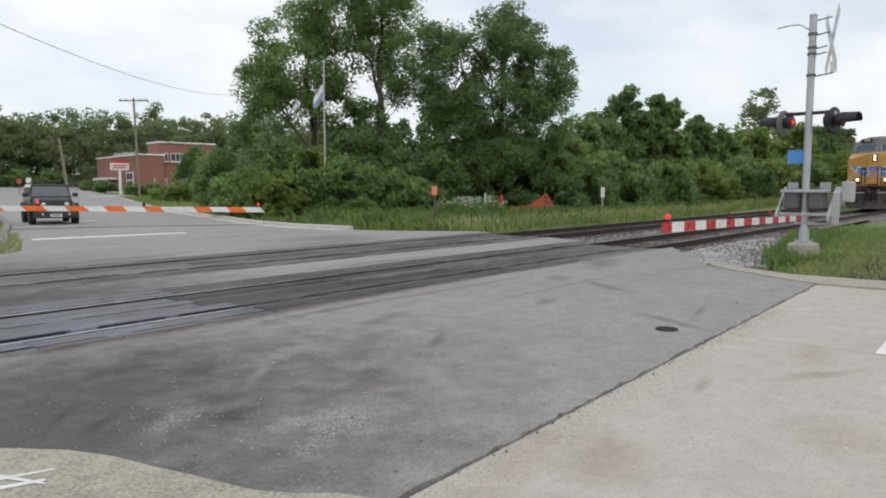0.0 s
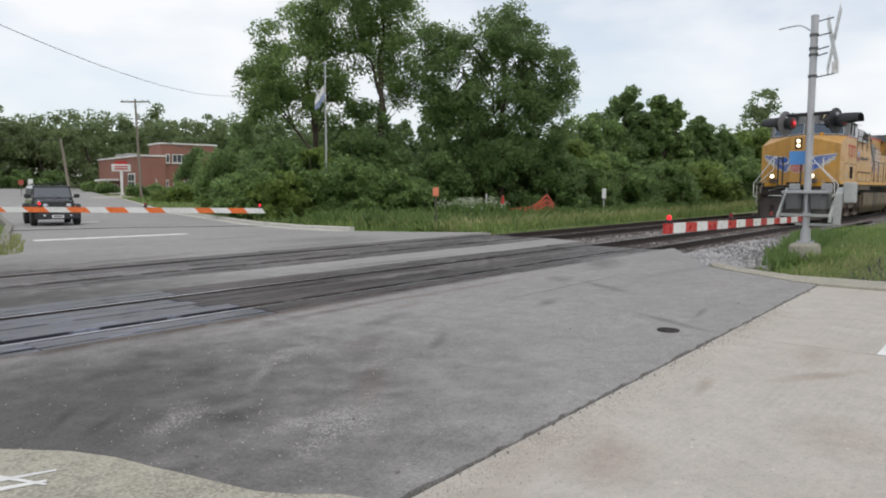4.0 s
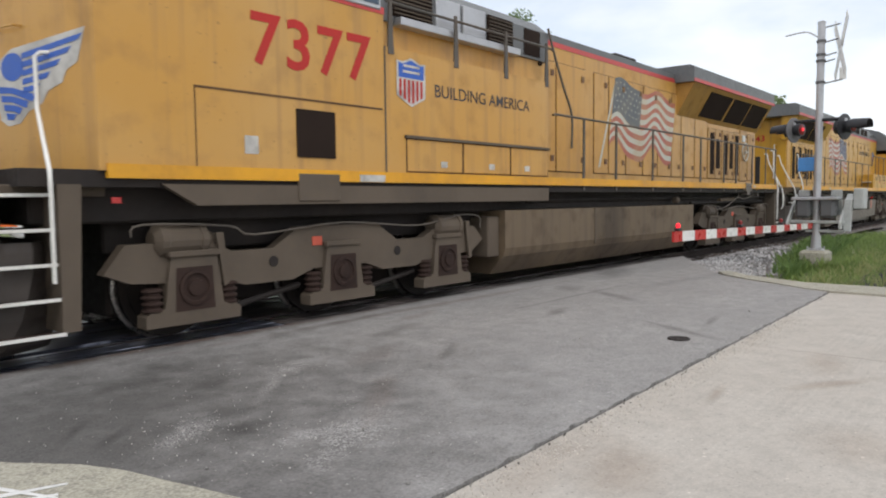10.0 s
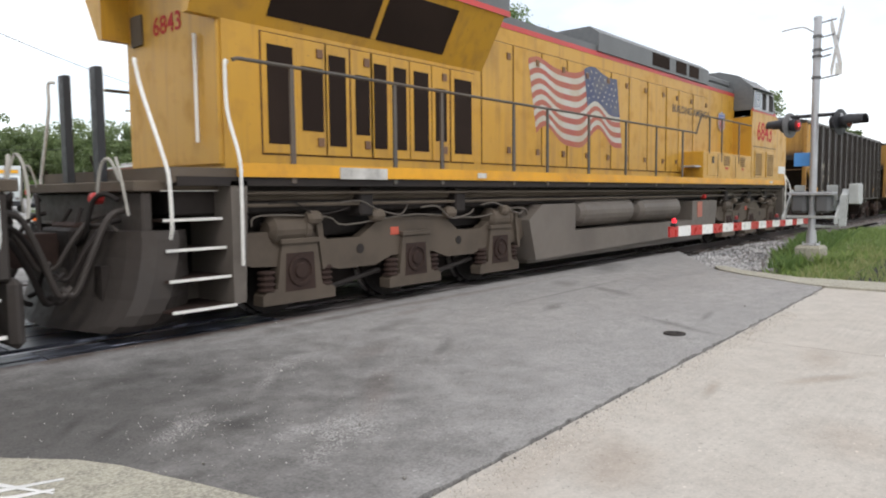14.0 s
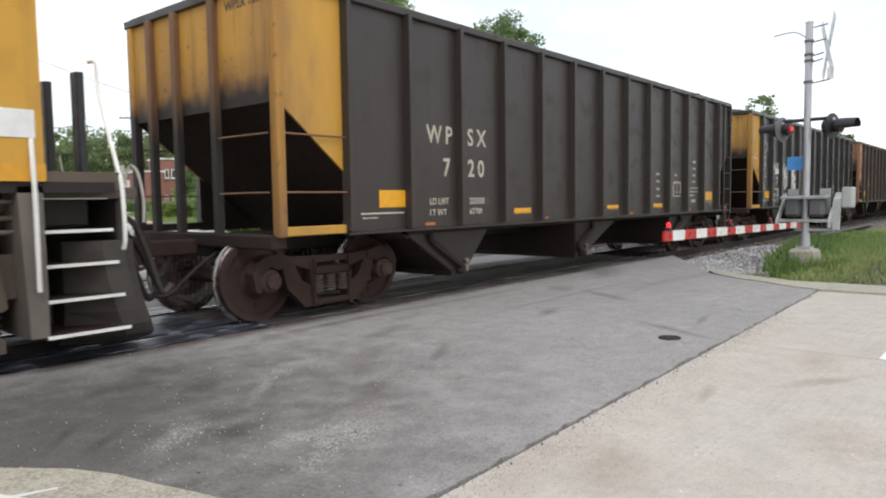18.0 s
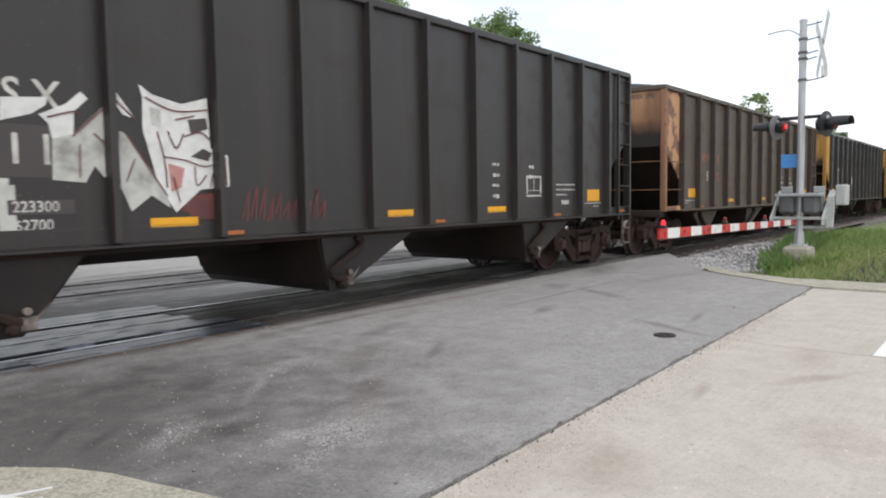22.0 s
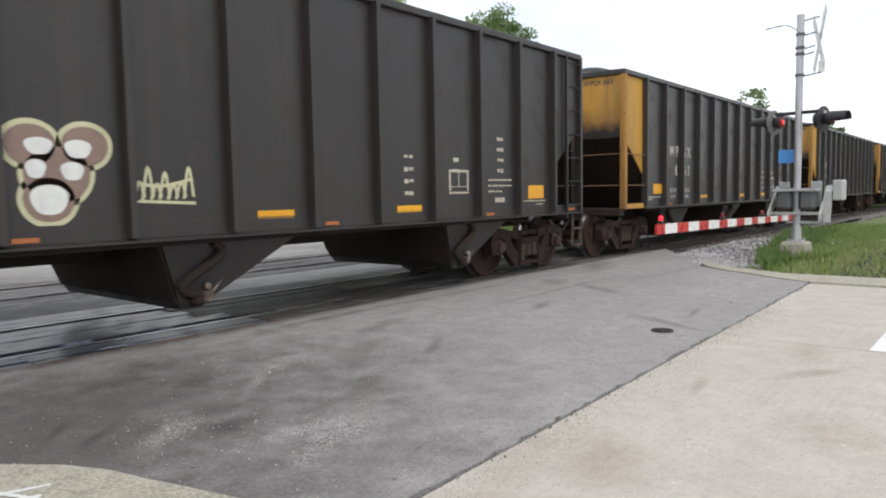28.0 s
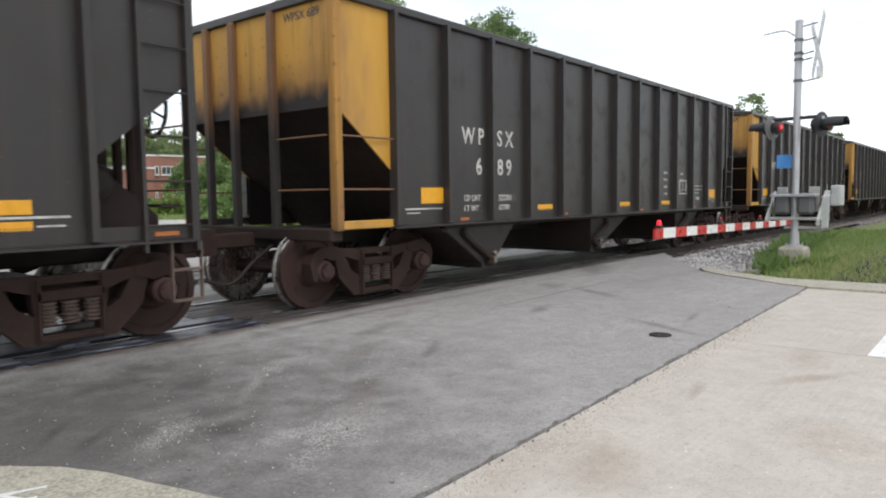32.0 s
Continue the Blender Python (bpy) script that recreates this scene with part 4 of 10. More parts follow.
# ---- the train: shared running gear ----
def wheelset(parent, x, r, half=0.755, width=0.14, loco=False):
    """An axle with two wheels; turns about its own middle."""
    bm = B()
    for s in (-1, 1):
        turned(bm, (0, s * (half - 0.07), 0), (0, s, 0),
               [(0.0, r * 0.25), (0.0, r * 0.6), (0.02, r * 0.75), (0.0, r * 0.86), (0.0, r + 0.012)], 32, 0)
        turned(bm, (0, s * (half - 0.07), 0), (0, s, 0),
               [(0.0, r + 0.012), (0.006, r + 0.027), (0.03, r + 0.025), (0.036, r)], 32, 1)
        turned(bm, (0, s * (half - 0.034), 0), (0, s, 0),
               [(0.0, r), (width - 0.10, r - 0.005)], 32, 1)
        turned(bm, (0, s * (half - 0.034 + width - 0.04), 0), (0, s, 0),
               [(-0.062, r - 0.005), (-0.004, r - 0.007), (0.0, r - 0.014), (0.0, r * 0.84), (-0.035, r * 0.8), (-0.03, r * 0.45), (0.015, r * 0.36), (0.02, r * 0.2)], 32, 0)
        for k in range(3):
            a = k * math.tau / 3
            rod(bm, (math.cos(a) * r * 0.6, s * (half + 0.02), math.sin(a) * r * 0.6), (math.cos(a) * r * 0.6, s * (half + 0.05), math.sin(a) * r * 0.6), 0.03, 8, mi=0)
    rod(bm, (0, -half - 0.28, 0), (0, half + 0.28, 0), 0.085, 12)
    # engine wheels go black: the underside's shade is put into their colour
    o = part("wheelset", bm, [M["black"] if loco else M["wheel"], M["steel"]], parent)
    o.location = (x, 0, r)
    ROLLING.append((o, x, r))
    return o


ROLLING = []       # wheelsets that turn: object, place on its car, radius
CARS = []          # things that run: object, place of its origin on the train


def freight_bogie(parent, x):
    bg = part("bogie", box(B(), x - 0.2, x + 0.2, -0.95, 0.95, 0.36, 0.62, 0.02), M["truck_iron"], parent)
    for s in (-1, 1):
        y0, y1 = s * 0.93, s * 1.07
        bm = B()
        # cast side frame: chords round the spring window, columns, pierced arms, hooks over the bearings
        prism(bm, [(x - 0.25, 0.65), (x + 0.25, 0.65), (x + 0.25, 0.72), (x - 0.25, 0.72)], "y", y0, y1)
        prism(bm, [(x - 0.25, 0.13), (x + 0.25, 0.13), (x + 0.25, 0.205), (x - 0.25, 0.205)], "y", y0, y1)
        for k in (-1, 1):
            for pts, thin in (([(0.25, 0.13), (0.25, 0.72), (0.33, 0.725), (0.33, 0.57), (0.31, 0.38), (0.31, 0.13)], 0.0),
                              ([(0.33, 0.57), (0.33, 0.725), (0.60, 0.74), (0.60, 0.655), (0.55, 0.64)], 0.006),
                              ([(0.31, 0.13), (0.31, 0.38), (0.44, 0.45), (0.55, 0.64), (0.60, 0.655), (0.72, 0.62), (0.66, 0.38), (0.40, 0.13)], 0.01),
                              ([(0.60, 0.655), (0.60, 0.74), (0.80, 0.785), (0.95, 0.77), (1.08, 0.70), (1.13, 0.58), (1.09, 0.38), (1.01, 0.36), (1.03, 0.52), (0.97, 0.61), (0.88, 0.64), (0.78, 0.60), (0.72, 0.62)], -0.012)):
                prism(bm, [(x + k * a, b) for a, b in pts], "y", y0 + s * thin, y1 - s * thin)
            prism(bm, [(x + k * a, b) for a, b in ((0.26, 0.13), (0.29, 0.13), (0.29, 0.70), (0.26, 0.70))], "y", y1, y1 + s * 0.03)
        part("side_frame", bm, M["truck_iron"], bg)
        part("rivet_bar", box(B(), x - 0.27, x + 0.27, min(y1, y1 + s * 0.03), max(y1, y1 + s * 0.03), 0.155, 0.18), M["truck_iron"], bg)
        for k in (-0.19, 0.0, 0.19):
            sp = B()
            turned(sp, (x + k, s * 1.03, 0.285), (0, 0, 1), [(j * 0.036 + h, r_) for j in range(6) for h, r_ in ((0, 0.055), (0.011, 0.078), (0.022, 0.078), (0.030, 0.055))], 12)
            part("coil_spring", sp, M["spring"], bg)
        part("bolster_end", box(B(), x - 0.3, x + 0.3, s * 0.9 if s > 0 else -1.1, s * 1.1 if s > 0 else -0.9, 0.5, 0.6, 0.015), M["truck_iron"], bg)
        for k in (-0.89, 0.89):
            ax = B()
            turned(ax, (x + k, s * 0.9, 0.483), (0, s, 0), [(0, 0.13), (0.17, 0.135), (0.19, 0.12), (0.2, 0.10), (0.245, 0.09), (0.255, 0.045)], 18)
            for j in range(3):
                a = j * math.tau / 3 + 0.5
                rod(ax, (x + k + math.cos(a) * 0.06, s * 1.11, 0.483 + math.sin(a) * 0.06), (x + k + math.cos(a) * 0.06, s * 1.165, 0.483 + math.sin(a) * 0.06), 0.02, 6)
            part("axle_cap", ax, M["bearing"], bg)
    for k in (-0.28, 0.28):
        part("brake_beam", rod(B(), (x + k, -0.8, 0.34), (x + k, 0.8, 0.34), 0.035, 8), M["truck_iron"], bg)
    for k in (-0.89, 0.89):
        wheelset(bg, x + k, 0.483)
    return bg


def coupler(parent, x, s, z=0.86):
    """Knuckle coupler that reaches out to x, facing s."""
    bm = B()
    box(bm, min(x - s * 0.85, x - s * 0.22), max(x - s * 0.85, x - s * 0.22), -0.09, 0.09, z - 0.09, z + 0.09, 0.02)
    prism(bm, [(x - s * 0.25, -0.15), (x - s * 0.02, -0.17), (x, -0.1), (x - s * 0.1, -0.02), (x - s * 0.02, 0.04), (x, 0.14), (x - s * 0.08, 0.17), (x - s * 0.25, 0.12)], "z", z - 0.16, z + 0.16)
    return part("coupler", bm, M["truck_iron"], parent)


# ---- coal hoppers ----
HALF = 7.075         # half of the body's length
REAR = 7.17          # the rear end stands a little further out
SIDE = 1.50          # half of the width over the side sheets
TOP = 3.74
RIB_X = [-6.13 + 1.03 * k for k in range(13)]
SHARED = {}


def shared(key, make):
    if key not in SHARED:
        SHARED[key] = make()
    return SHARED[key]


def sooted(name, clean, worn, edge, soft):
    """Paint that coal dust has blackened from below, with a ragged rim at the height edge."""
    m, n, l, p = nodes_of(name)
    f, _ = noise_fac(n, l, 1.4, 6, 0.42, 0.68, (1, 1, 0.3))
    c = blend(n, l, times_(n, l, f, 0.8), clean, worn)
    fine, _ = noise_fac(n, l, 11, 5, 0.62, 0.72)
    c = blend(n, l, times_(n, l, fine, 0.7), c, (0.10, 0.05, 0.03))
    runs, _ = noise_fac(n, l, 1.0, 6, 0.54, 0.68, (5, 5, 0.5))
    c = blend(n, l, times_(n, l, runs, 0.55), c, tuple(v * 0.3 for v in clean))
    co = n.new("ShaderNodeTexCoord")
    sp = n.new("ShaderNodeSeparateXYZ")
    l.new(co.outputs["Object"], sp.inputs[0])
    _, raw = noise_fac(n, l, 2.6, 6, 0.3, 0.7, (1, 1, 0.6))
    ad = n.new("ShaderNodeMath")
    ad.operation = "MULTIPLY_ADD"
    ad.inputs[1].default_value = 0.55
    l.new(raw, ad.inputs[0])
    l.new(sp.outputs["Z"], ad.inputs[2])
    for wide, colour, much in ((soft * 3.2, (0.17, 0.085, 0.04), 0.75), (soft, (0.022, 0.017, 0.016), 1.0)):
        mr = n.new("ShaderNodeMapRange")
        mr.inputs["From Min"].default_value, mr.inputs["From Max"].default_value = edge + 0.275 + wide, edge + 0.275 - 0.08
        mr.inputs["To Max"].default_value = much
        l.new(ad.outputs[0], mr.inputs["Value"])
        c = blend(n, l, mr.outputs["Result"], c, colour)
    l.new(c, p.inputs["Base Color"])
    p.inputs["Roughness"].default_value = 0.65
    return m


M["soot_yellow_car"] = sooted("sooted hopper yellow", (0.53, 0.28, 0.045), (0.36, 0.19, 0.06), 2.58, 0.14)
M["soot_peach_car"] = sooted("sooted faded end", (0.5, 0.27, 0.145), (0.12, 0.058, 0.042), 2.72, 0.3)
M["post_peach_car"] = sooted("rusty corner post", (0.36, 0.18, 0.10), (0.15, 0.07, 0.045), 0.6, 0.3)
M["post_yellow_car"] = sooted("worn yellow corner post", (0.46, 0.235, 0.04), (0.24, 0.115, 0.04), 0.8, 0.35)
M["end_grime"] = sooted("coal-stained end post", (0.20, 0.10, 0.045), (0.09, 0.05, 0.035), 2.2, 0.6)


def hopper(k, steel, end_paint, mark, number, tone="lettering_white", label="", extras=None):
    x0 = 103.94 + 16.09 * k
    c = thing("hopper_car", (x0 - RUN[0], TRACK_Y, 0), label, "hopper car", "coal hoppers of the train")
    CARS.append((c, x0))
    st, yl = M[steel], M[end_paint]
    e = 0.95
    for s in (-1, 1):
        # side sheets: the middle, the painted front panel, the rear panel; both ends are cut off slantwise
        bm = B()
        box(bm, -HALF + e, REAR - e, s * SIDE - 0.012, s * SIDE + 0.012, 1.06, TOP - 0.04)
        part("side_sheet", bm, st, c)
        fr = B()
        prism(fr, [(-HALF, TOP - 0.04), (-HALF + e, TOP - 0.04), (-HALF + e, 1.68), (-HALF, 2.44)], "y", s * SIDE - 0.012, s * SIDE + 0.012)
        part("front_panel", fr, yl, c, "painted end panel")
        rr = B()
        prism(rr, [(REAR, TOP - 0.04), (REAR - e, TOP - 0.04), (REAR - e, 1.68), (REAR, 2.44)], "y", s * SIDE - 0.012, s * SIDE + 0.012)
        part("rear_panel", rr, st, c)
        part("top_rail", box(B(), -HALF - 0.05, REAR + 0.05, s * SIDE - 0.07, s * SIDE + 0.11, TOP - 0.10, TOP, 0.012), st, c)
        part("side_sill", prism(B(), [(s * (SIDE - 0.03), 0.98), (s * (SIDE + 0.09), 0.98), (s * (SIDE + 0.09), 1.0), (s * (SIDE + 0.02), 1.02), (s * (SIDE + 0.02), 1.14), (s * (SIDE - 0.03), 1.14)], "x", -HALF + e - 0.04, REAR), st, c)
        seam = shared("seam" + steel, lambda: mesh_of("lap_strip", box(B(), 0.07, 0.96, -0.004, 0.004, 1.14, 1.165), st))
        for x in RIB_X[:-1]:
            part("lap_strip", seam, None, c).location = (x, s * (SIDE + 0.014), 0)
        part("front_sill", box(B(), -HALF, -HALF + e - 0.04, s * SIDE - 0.05, s * SIDE + 0.04, 1.0, 1.10, 0.01), yl if s < 0 else M["end_grime"], c)
        part("corner_post", box(B(), -HALF - 0.05, -HALF + 0.055, s * SIDE - 0.08, s * SIDE + 0.045, 0.99, TOP - 0.1, 0.01), M["post_" + end_paint] if s < 0 else M["soot_" + end_paint], c)
        part("rear_post", box(B(), REAR - 0.03, REAR + 0.025, s * SIDE - 0.09, s * SIDE + 0.05, 0.99, TOP - 0.1, 0.01), st, c)
        ribm = shared("rib" + steel, lambda: mesh_of("rib", prism(B(), [(-0.045, -0.012), (-0.032, 0.11), (0.032, 0.11), (0.045, -0.012)], "z", 1.03, TOP - 0.08), M["rib_maroon"] if steel == "hopper_brown" else st))
        for x in RIB_X:
            o = part("rib", ribm, None, c)
            o.matrix_basis = Matrix.Translation((x, s * (SIDE + 0.012), 0)) @ (Matrix.Identity(4) if s > 0 else pose(0, 0, 0, 0, 0, 180))
        gr = shared("grab", lambda: mesh_of("grab_iron", rod(B(), (0, 0, 0), (0.93, 0, 0), 0.011, 6), M["grab_rust"]))
        for z in (1.47, 2.09):
            o = part("grab_iron", gr, None, c)
            o.location = (-HALF + 0.03, s * (SIDE + 0.06), z)
        # ladder with its foot steps below the sill
        ln = B()
        for x in (REAR - 0.48, REAR + 0.03):
            box(ln, x - 0.018, x + 0.018, s * (SIDE + 0.05) - 0.03, s * (SIDE + 0.05) + 0.02, 0.9, TOP - 0.05)
        for j in range(7):
            rod(ln, (REAR - 0.48, s * (SIDE + 0.07), 1.14 + j * 0.403), (REAR + 0.03, s * (SIDE + 0.07), 1.14 + j * 0.403), 0.011, 6)
        part("ladder", ln, st, c)
        sr = B()
        for x in (REAR - 0.22, REAR + 0.08):
            box(sr, x - 0.008, x + 0.008, s * (SIDE + 0.02) - 0.02, s * (SIDE + 0.02) + 0.02, 0.42, 0.98)
        for z in (0.43, 0.72):
            box(sr, REAR - 0.22, REAR + 0.08, s * (SIDE + 0.02) - 0.03, s * (SIDE + 0.02) + 0.03, z - 0.012, z + 0.012)
        part("foot_step", sr, M["spring"], c)
        part("rear_tag", box(B(), REAR - 0.38, REAR - 0.14, min(s * (SIDE + 0.02), s * (SIDE + 0.028)), max(s * (SIDE + 0.02), s * (SIDE + 0.028)), 1.045, 1.085), M["tag_orange"], c)
    # ends: upper wall, posts, slope sheet
    for s, pm in ((-1, yl), (1, st)):
        end_at = HALF if s < 0 else REAR
        part("end_wall", box(B(), s * end_at - 0.012, s * end_at + 0.012, -SIDE + 0.03, SIDE - 0.03, 2.42, TOP - 0.02), M["soot_" + end_paint] if s < 0 else st, c)
        part("end_cap", box(B(), s * end_at - 0.06, s * end_at + 0.06, -SIDE + 0.08, SIDE - 0.08, TOP - 0.10, TOP + 0.004, 0.01), st, c)
        bm = B()
        prism(bm, [(s * end_at, 2.44), (s * (end_at - 0.04), 2.48), (s * (end_at - 2.05), 0.92), (s * (end_at - 2.0), 0.87)], "y", -SIDE + 0.02, SIDE - 0.02)
        part("slope_sheet", bm, M["slope"], c, "slope sheet black with coal dust")
        for y in (-0.45, 0.36, 0.95):
            part("end_post", box(B(), s * end_at - (0.09 if s < 0 else -0.0), s * end_at + (0.09 if s > 0 else 0.0), y - 0.05, y + 0.05, 0.98, TOP - 0.1, 0.008), M["slope"] if s > 0 else M["end_grime"], c)
        part("end_sill", box(B(), s * end_at - 0.1, s * end_at + 0.1, -SIDE, SIDE, 0.86, 1.02, 0.02), M["slope"], c)
        coupler(c, s * 8.035, s)
        ho = B()
        pipe(ho, bend([(s * 7.1, -0.35, 0.8), (s * 7.4, -0.36, 0.62), (s * 7.7, -0.3, 0.36), (s * 8.0, -0.2, 0.42)]), 0.022)
        part("air_hose", ho, M["black"], c)
        for z in (1.47, 2.09):
            o = part("grab_iron", shared("endgrab", lambda: mesh_of("grab_iron", rod(B(), (0, -1.45, 0), (0, -0.55, 0), 0.011, 6), M["grab_rust"])), None, c)
            o.location = (s * (end_at + 0.08), 0, z)
    # brake gear under the rear slope
    part("brake_reservoir", turned(B(), (REAR - 0.55, -0.75, 1.12), (0, 0, 1), [(0, 0.08), (0.05, 0.17), (0.55, 0.17), (0.6, 0.08)], 14), M["black"], c)
    part("brake_cylinder", turned(B(), (REAR - 0.95, 0.3, 1.22), (1, 0, 0), [(0, 0.12), (0.4, 0.14), (0.5, 0.12), (0.7, 0.03)], 14), M["black"], c)
    for x, yy in ((REAR - 0.28, -0.95), (REAR - 0.12, -0.35), (REAR - 0.2, 0.6), (REAR - 0.5, 0.1), (REAR - 0.34, 1.05)):
        part("brake_rod", rod(B(), (x, yy, 1.0), (x, yy, 2.35), 0.05, 8), M["slope"], c)
    wheel_ = pipe(B(), [Vector((REAR + 0.14, -0.62 + 0.27 * math.cos(a), 2.3 + 0.27 * math.sin(a))) for a in [j * math.tau / 20 for j in range(21)]], 0.02)
    for j in range(4):
        a = j * math.tau / 4 + 0.4
        rod(wheel_, (REAR + 0.12, -0.62, 2.3), (REAR + 0.14, -0.62 + 0.26 * math.cos(a), 2.3 + 0.26 * math.sin(a)), 0.014, 6)
    part("hand_brake_wheel", wheel_, M["slope"], c)
    part("brake_bracket", prism(B(), [(REAR - 0.95, 1.0), (REAR - 0.15, 1.0), (REAR - 0.15, 1.22), (REAR - 0.62, 1.62), (REAR - 0.82, 1.62)], "y", -1.18, -1.12), M["slope"], c)
    part("triple_valve", turned(B(), (REAR - 0.72, -1.25, 1.52), (0, 1, 0), [(0, 0.06), (0.03, 0.13), (0.12, 0.15), (0.2, 0.10)], 14), M["black"], c)
    part("brake_step", box(B(), REAR, REAR + 0.2, -0.95, -0.25, 1.3, 1.33), M["black"], c)
    part("centre_sill", box(B(), -HALF, REAR, -0.24, 0.24, 0.74, 1.0, 0.02), M["black"], c)
    part("hopper_floor", box(B(), -HALF + 1.9, REAR - 1.9, -SIDE + 0.02, SIDE - 0.02, 0.93, 0.97), M["slope"], c)
    # three discharge bays
    for a, b, lo_, hi_ in ((1.0, 2.92, 2.16, 2.48), (5.48, 7.16, 5.70, 6.03), (9.68, 11.26, 9.96, 10.30)):
        a, b, lo_, hi_ = a - 6.13, b - 6.13, lo_ - 6.13, hi_ - 6.13
        t = hi_ - 0.12
        bay = B()
        loft(bay, [[(a, -1.42, 0.99), (b, -1.42, 0.99), (b, 1.42, 0.99), (a, 1.42, 0.99)],
                   [(lo_, -1.3, 0.36), (hi_, -1.3, 0.36), (hi_, 1.3, 0.36), (lo_, 1.3, 0.36)],
                   [(lo_ + 0.04, -1.26, 0.28), (hi_ - 0.05, -1.26, 0.28), (hi_ - 0.05, 1.26, 0.28), (lo_ + 0.04, 1.26, 0.28)]])
        bo = part("discharge_bay", bay, st, c)
        # black plates over the bays' slanted faces put their shade into colour
        for x0_, x1_, w in ((a, lo_, -0.012), (b, hi_, 0.012)):
            q = [Vector(v) for v in ((x0_ + w, -1.40, 0.985), (x0_ + w, 1.40, 0.985), (x1_ + w, 1.285, 0.36), (x1_ + w, -1.285, 0.36))]
            part("bay_shade_plate", loft(B(), [q, [v + Vector((w * 1.2, 0, 0)) for v in q]]), M["slope"], bo)
        for s in (-1, 1):
            dm = B()
            box(dm, t - 0.02, t + 0.16, s * 1.28 - 0.06, s * 1.28 + 0.06, 0.33, 0.45, 0.01)
            rod(dm, (t + 0.07, s * 1.18, 0.47), (t + 0.07, s * 1.38, 0.5), 0.035, 8)
            rod(dm, (t + 0.14, s * 1.3, 0.4), (t + 0.26, s * 1.32, 0.55), 0.018, 6)
            part("door_latch", dm, M["latch_worn"], bo)
            lv = pipe(B(), bend([(a + 0.55, s * 1.43, 0.93), (a + 0.62, s * 1.43, 0.80), (t - 0.22, s * 1.38, 0.52), (t + 0.02, s * 1.34, 0.40)]), 0.045)
            part("door_lever", lv, M["slope"], bo)
            part("door_shaft", turned(B(), (t - 0.04, s * 1.2, 0.36), (0, s, 0), [(0, 0.055), (0.16, 0.06), (0.19, 0.045), (0.21, 0.04), (0.22, 0.02)], 12), M["slope"], bo)
    # load
    bm = B()
    r = random.Random(k + 11)
    nx, ny = 90, 8
    vs = [[bm.verts.new((-HALF + 0.1 + (HALF + REAR - 0.2) * i / nx, -SIDE + 0.08 + (2 * SIDE - 0.16) * j / ny,
                         TOP - 0.05 + (0.2 * math.sin(math.pi * j / ny) + 0.03 * math.sin(i * 0.9 + k) + r.uniform(-0.02, 0.10)) * min(1, (i + 1) / 3, (nx + 1 - i) / 3))) for j in range(ny + 1)] for i in range(nx + 1)]
    for i in range(nx):
        for j in range(ny):
            bm.faces.new((vs[i][j], vs[i + 1][j], vs[i + 1][j + 1], vs[i][j + 1]))
    tagged(part("coal_load", bm, M["coal"], c, "heaped coal"), kind="stuff")
    for x in (-6.0, 6.23):
        freight_bogie(c, x)
    # stencils on the side that faces the road
    y = -SIDE - 0.014
    u = lambda v: v - 6.13
    t_ = M[tone]
    if mark:
        writing(mark[0], 0.23, t_, c, (u(1.42), y, 2.22), squeeze=0.88, spacing=1.5)
        writing(mark[1], 0.23, t_, c, (u(2.28), y, 2.22), squeeze=0.92, spacing=1.5)
    if number:
        writing(number[0], 0.23, M["lettering_white"] if tone == "lettering_rust" else t_, c, (u(1.74), y - 0.003, 1.79), squeeze=0.92, bold=0.03, spacing=1.5)
        writing(number[1], 0.23, t_, c, (u(2.28), y - 0.003, 1.79), squeeze=0.92, bold=0.03, spacing=1.5)
    if mark and tone != "lettering_rust":
        writing("LD LMT", 0.085, t_, c, (u(1.46), y, 1.345), squeeze=0.95)
        writing("LT WT", 0.085, t_, c, (u(1.46), y, 1.195), squeeze=0.95)
        flat("stencil_patch", [(u(2.28), 1.285), (u(2.78), 1.285), (u(2.78), 1.40), (u(2.28), 1.40)], M["lettering_dark"], c, y)
        writing("223300", 0.085, t_, c, (u(2.31), y - 0.004, 1.343), squeeze=0.95)
        writing("62700", 0.085, t_, c, (u(2.32), y, 1.195), squeeze=0.95)
    t_ = M["lettering_white"] if tone == "lettering_rust" else t_
    rect = lambda a, b, z0, z1: [(u(a), z0), (u(b), z0), (u(b), z1), (u(a), z1)]
    flat("reflector", rect(0.53, 0.99, 1.285, 1.495), M["tag_yellow"], c, y)
    flat("stencil_bar", rect(0.22, 0.96, 1.205, 1.225), t_, c, y)
    flat("stencil_bar", rect(0.25, 0.5, 1.155, 1.17), t_, c, y)
    for a in (3.43, 6.5, 8.6):
        flat("reflector", rect(a, a + 0.47, 1.12, 1.225), M["tag_yellow"], c, y)
    if k == 4:
        for z in (1.10, 1.27):
            flat("reflector", rect(11.40, 11.91, z, z + 0.115), M["tag_yellow"], c, y)
        flat("stencil_bar", rect(11.42, 12.2, 1.235, 1.255), t_, c, y)
        flat("stencil_bar", rect(11.94, 12.16, 1.165, 1.18), t_, c, y)
    else:
        flat("reflector", rect(11.66, 12.12, 1.265, 1.475), M["tag_yellow"], c, y)
        flat("stencil_bar", rect(11.52, 12.18, 1.222, 1.236), t_, c, y)
        flat("stencil_bar", rect(11.9, 12.1, 1.165, 1.18), t_, c, y)
    for a in (1.35, 4.2, 7.4, 10.5):
        flat("mark", rect(a, a + 0.2, 1.035, 1.075), M["tag_orange"], c, y - 0.012)
    # small data panels towards the rear
    bx = B()
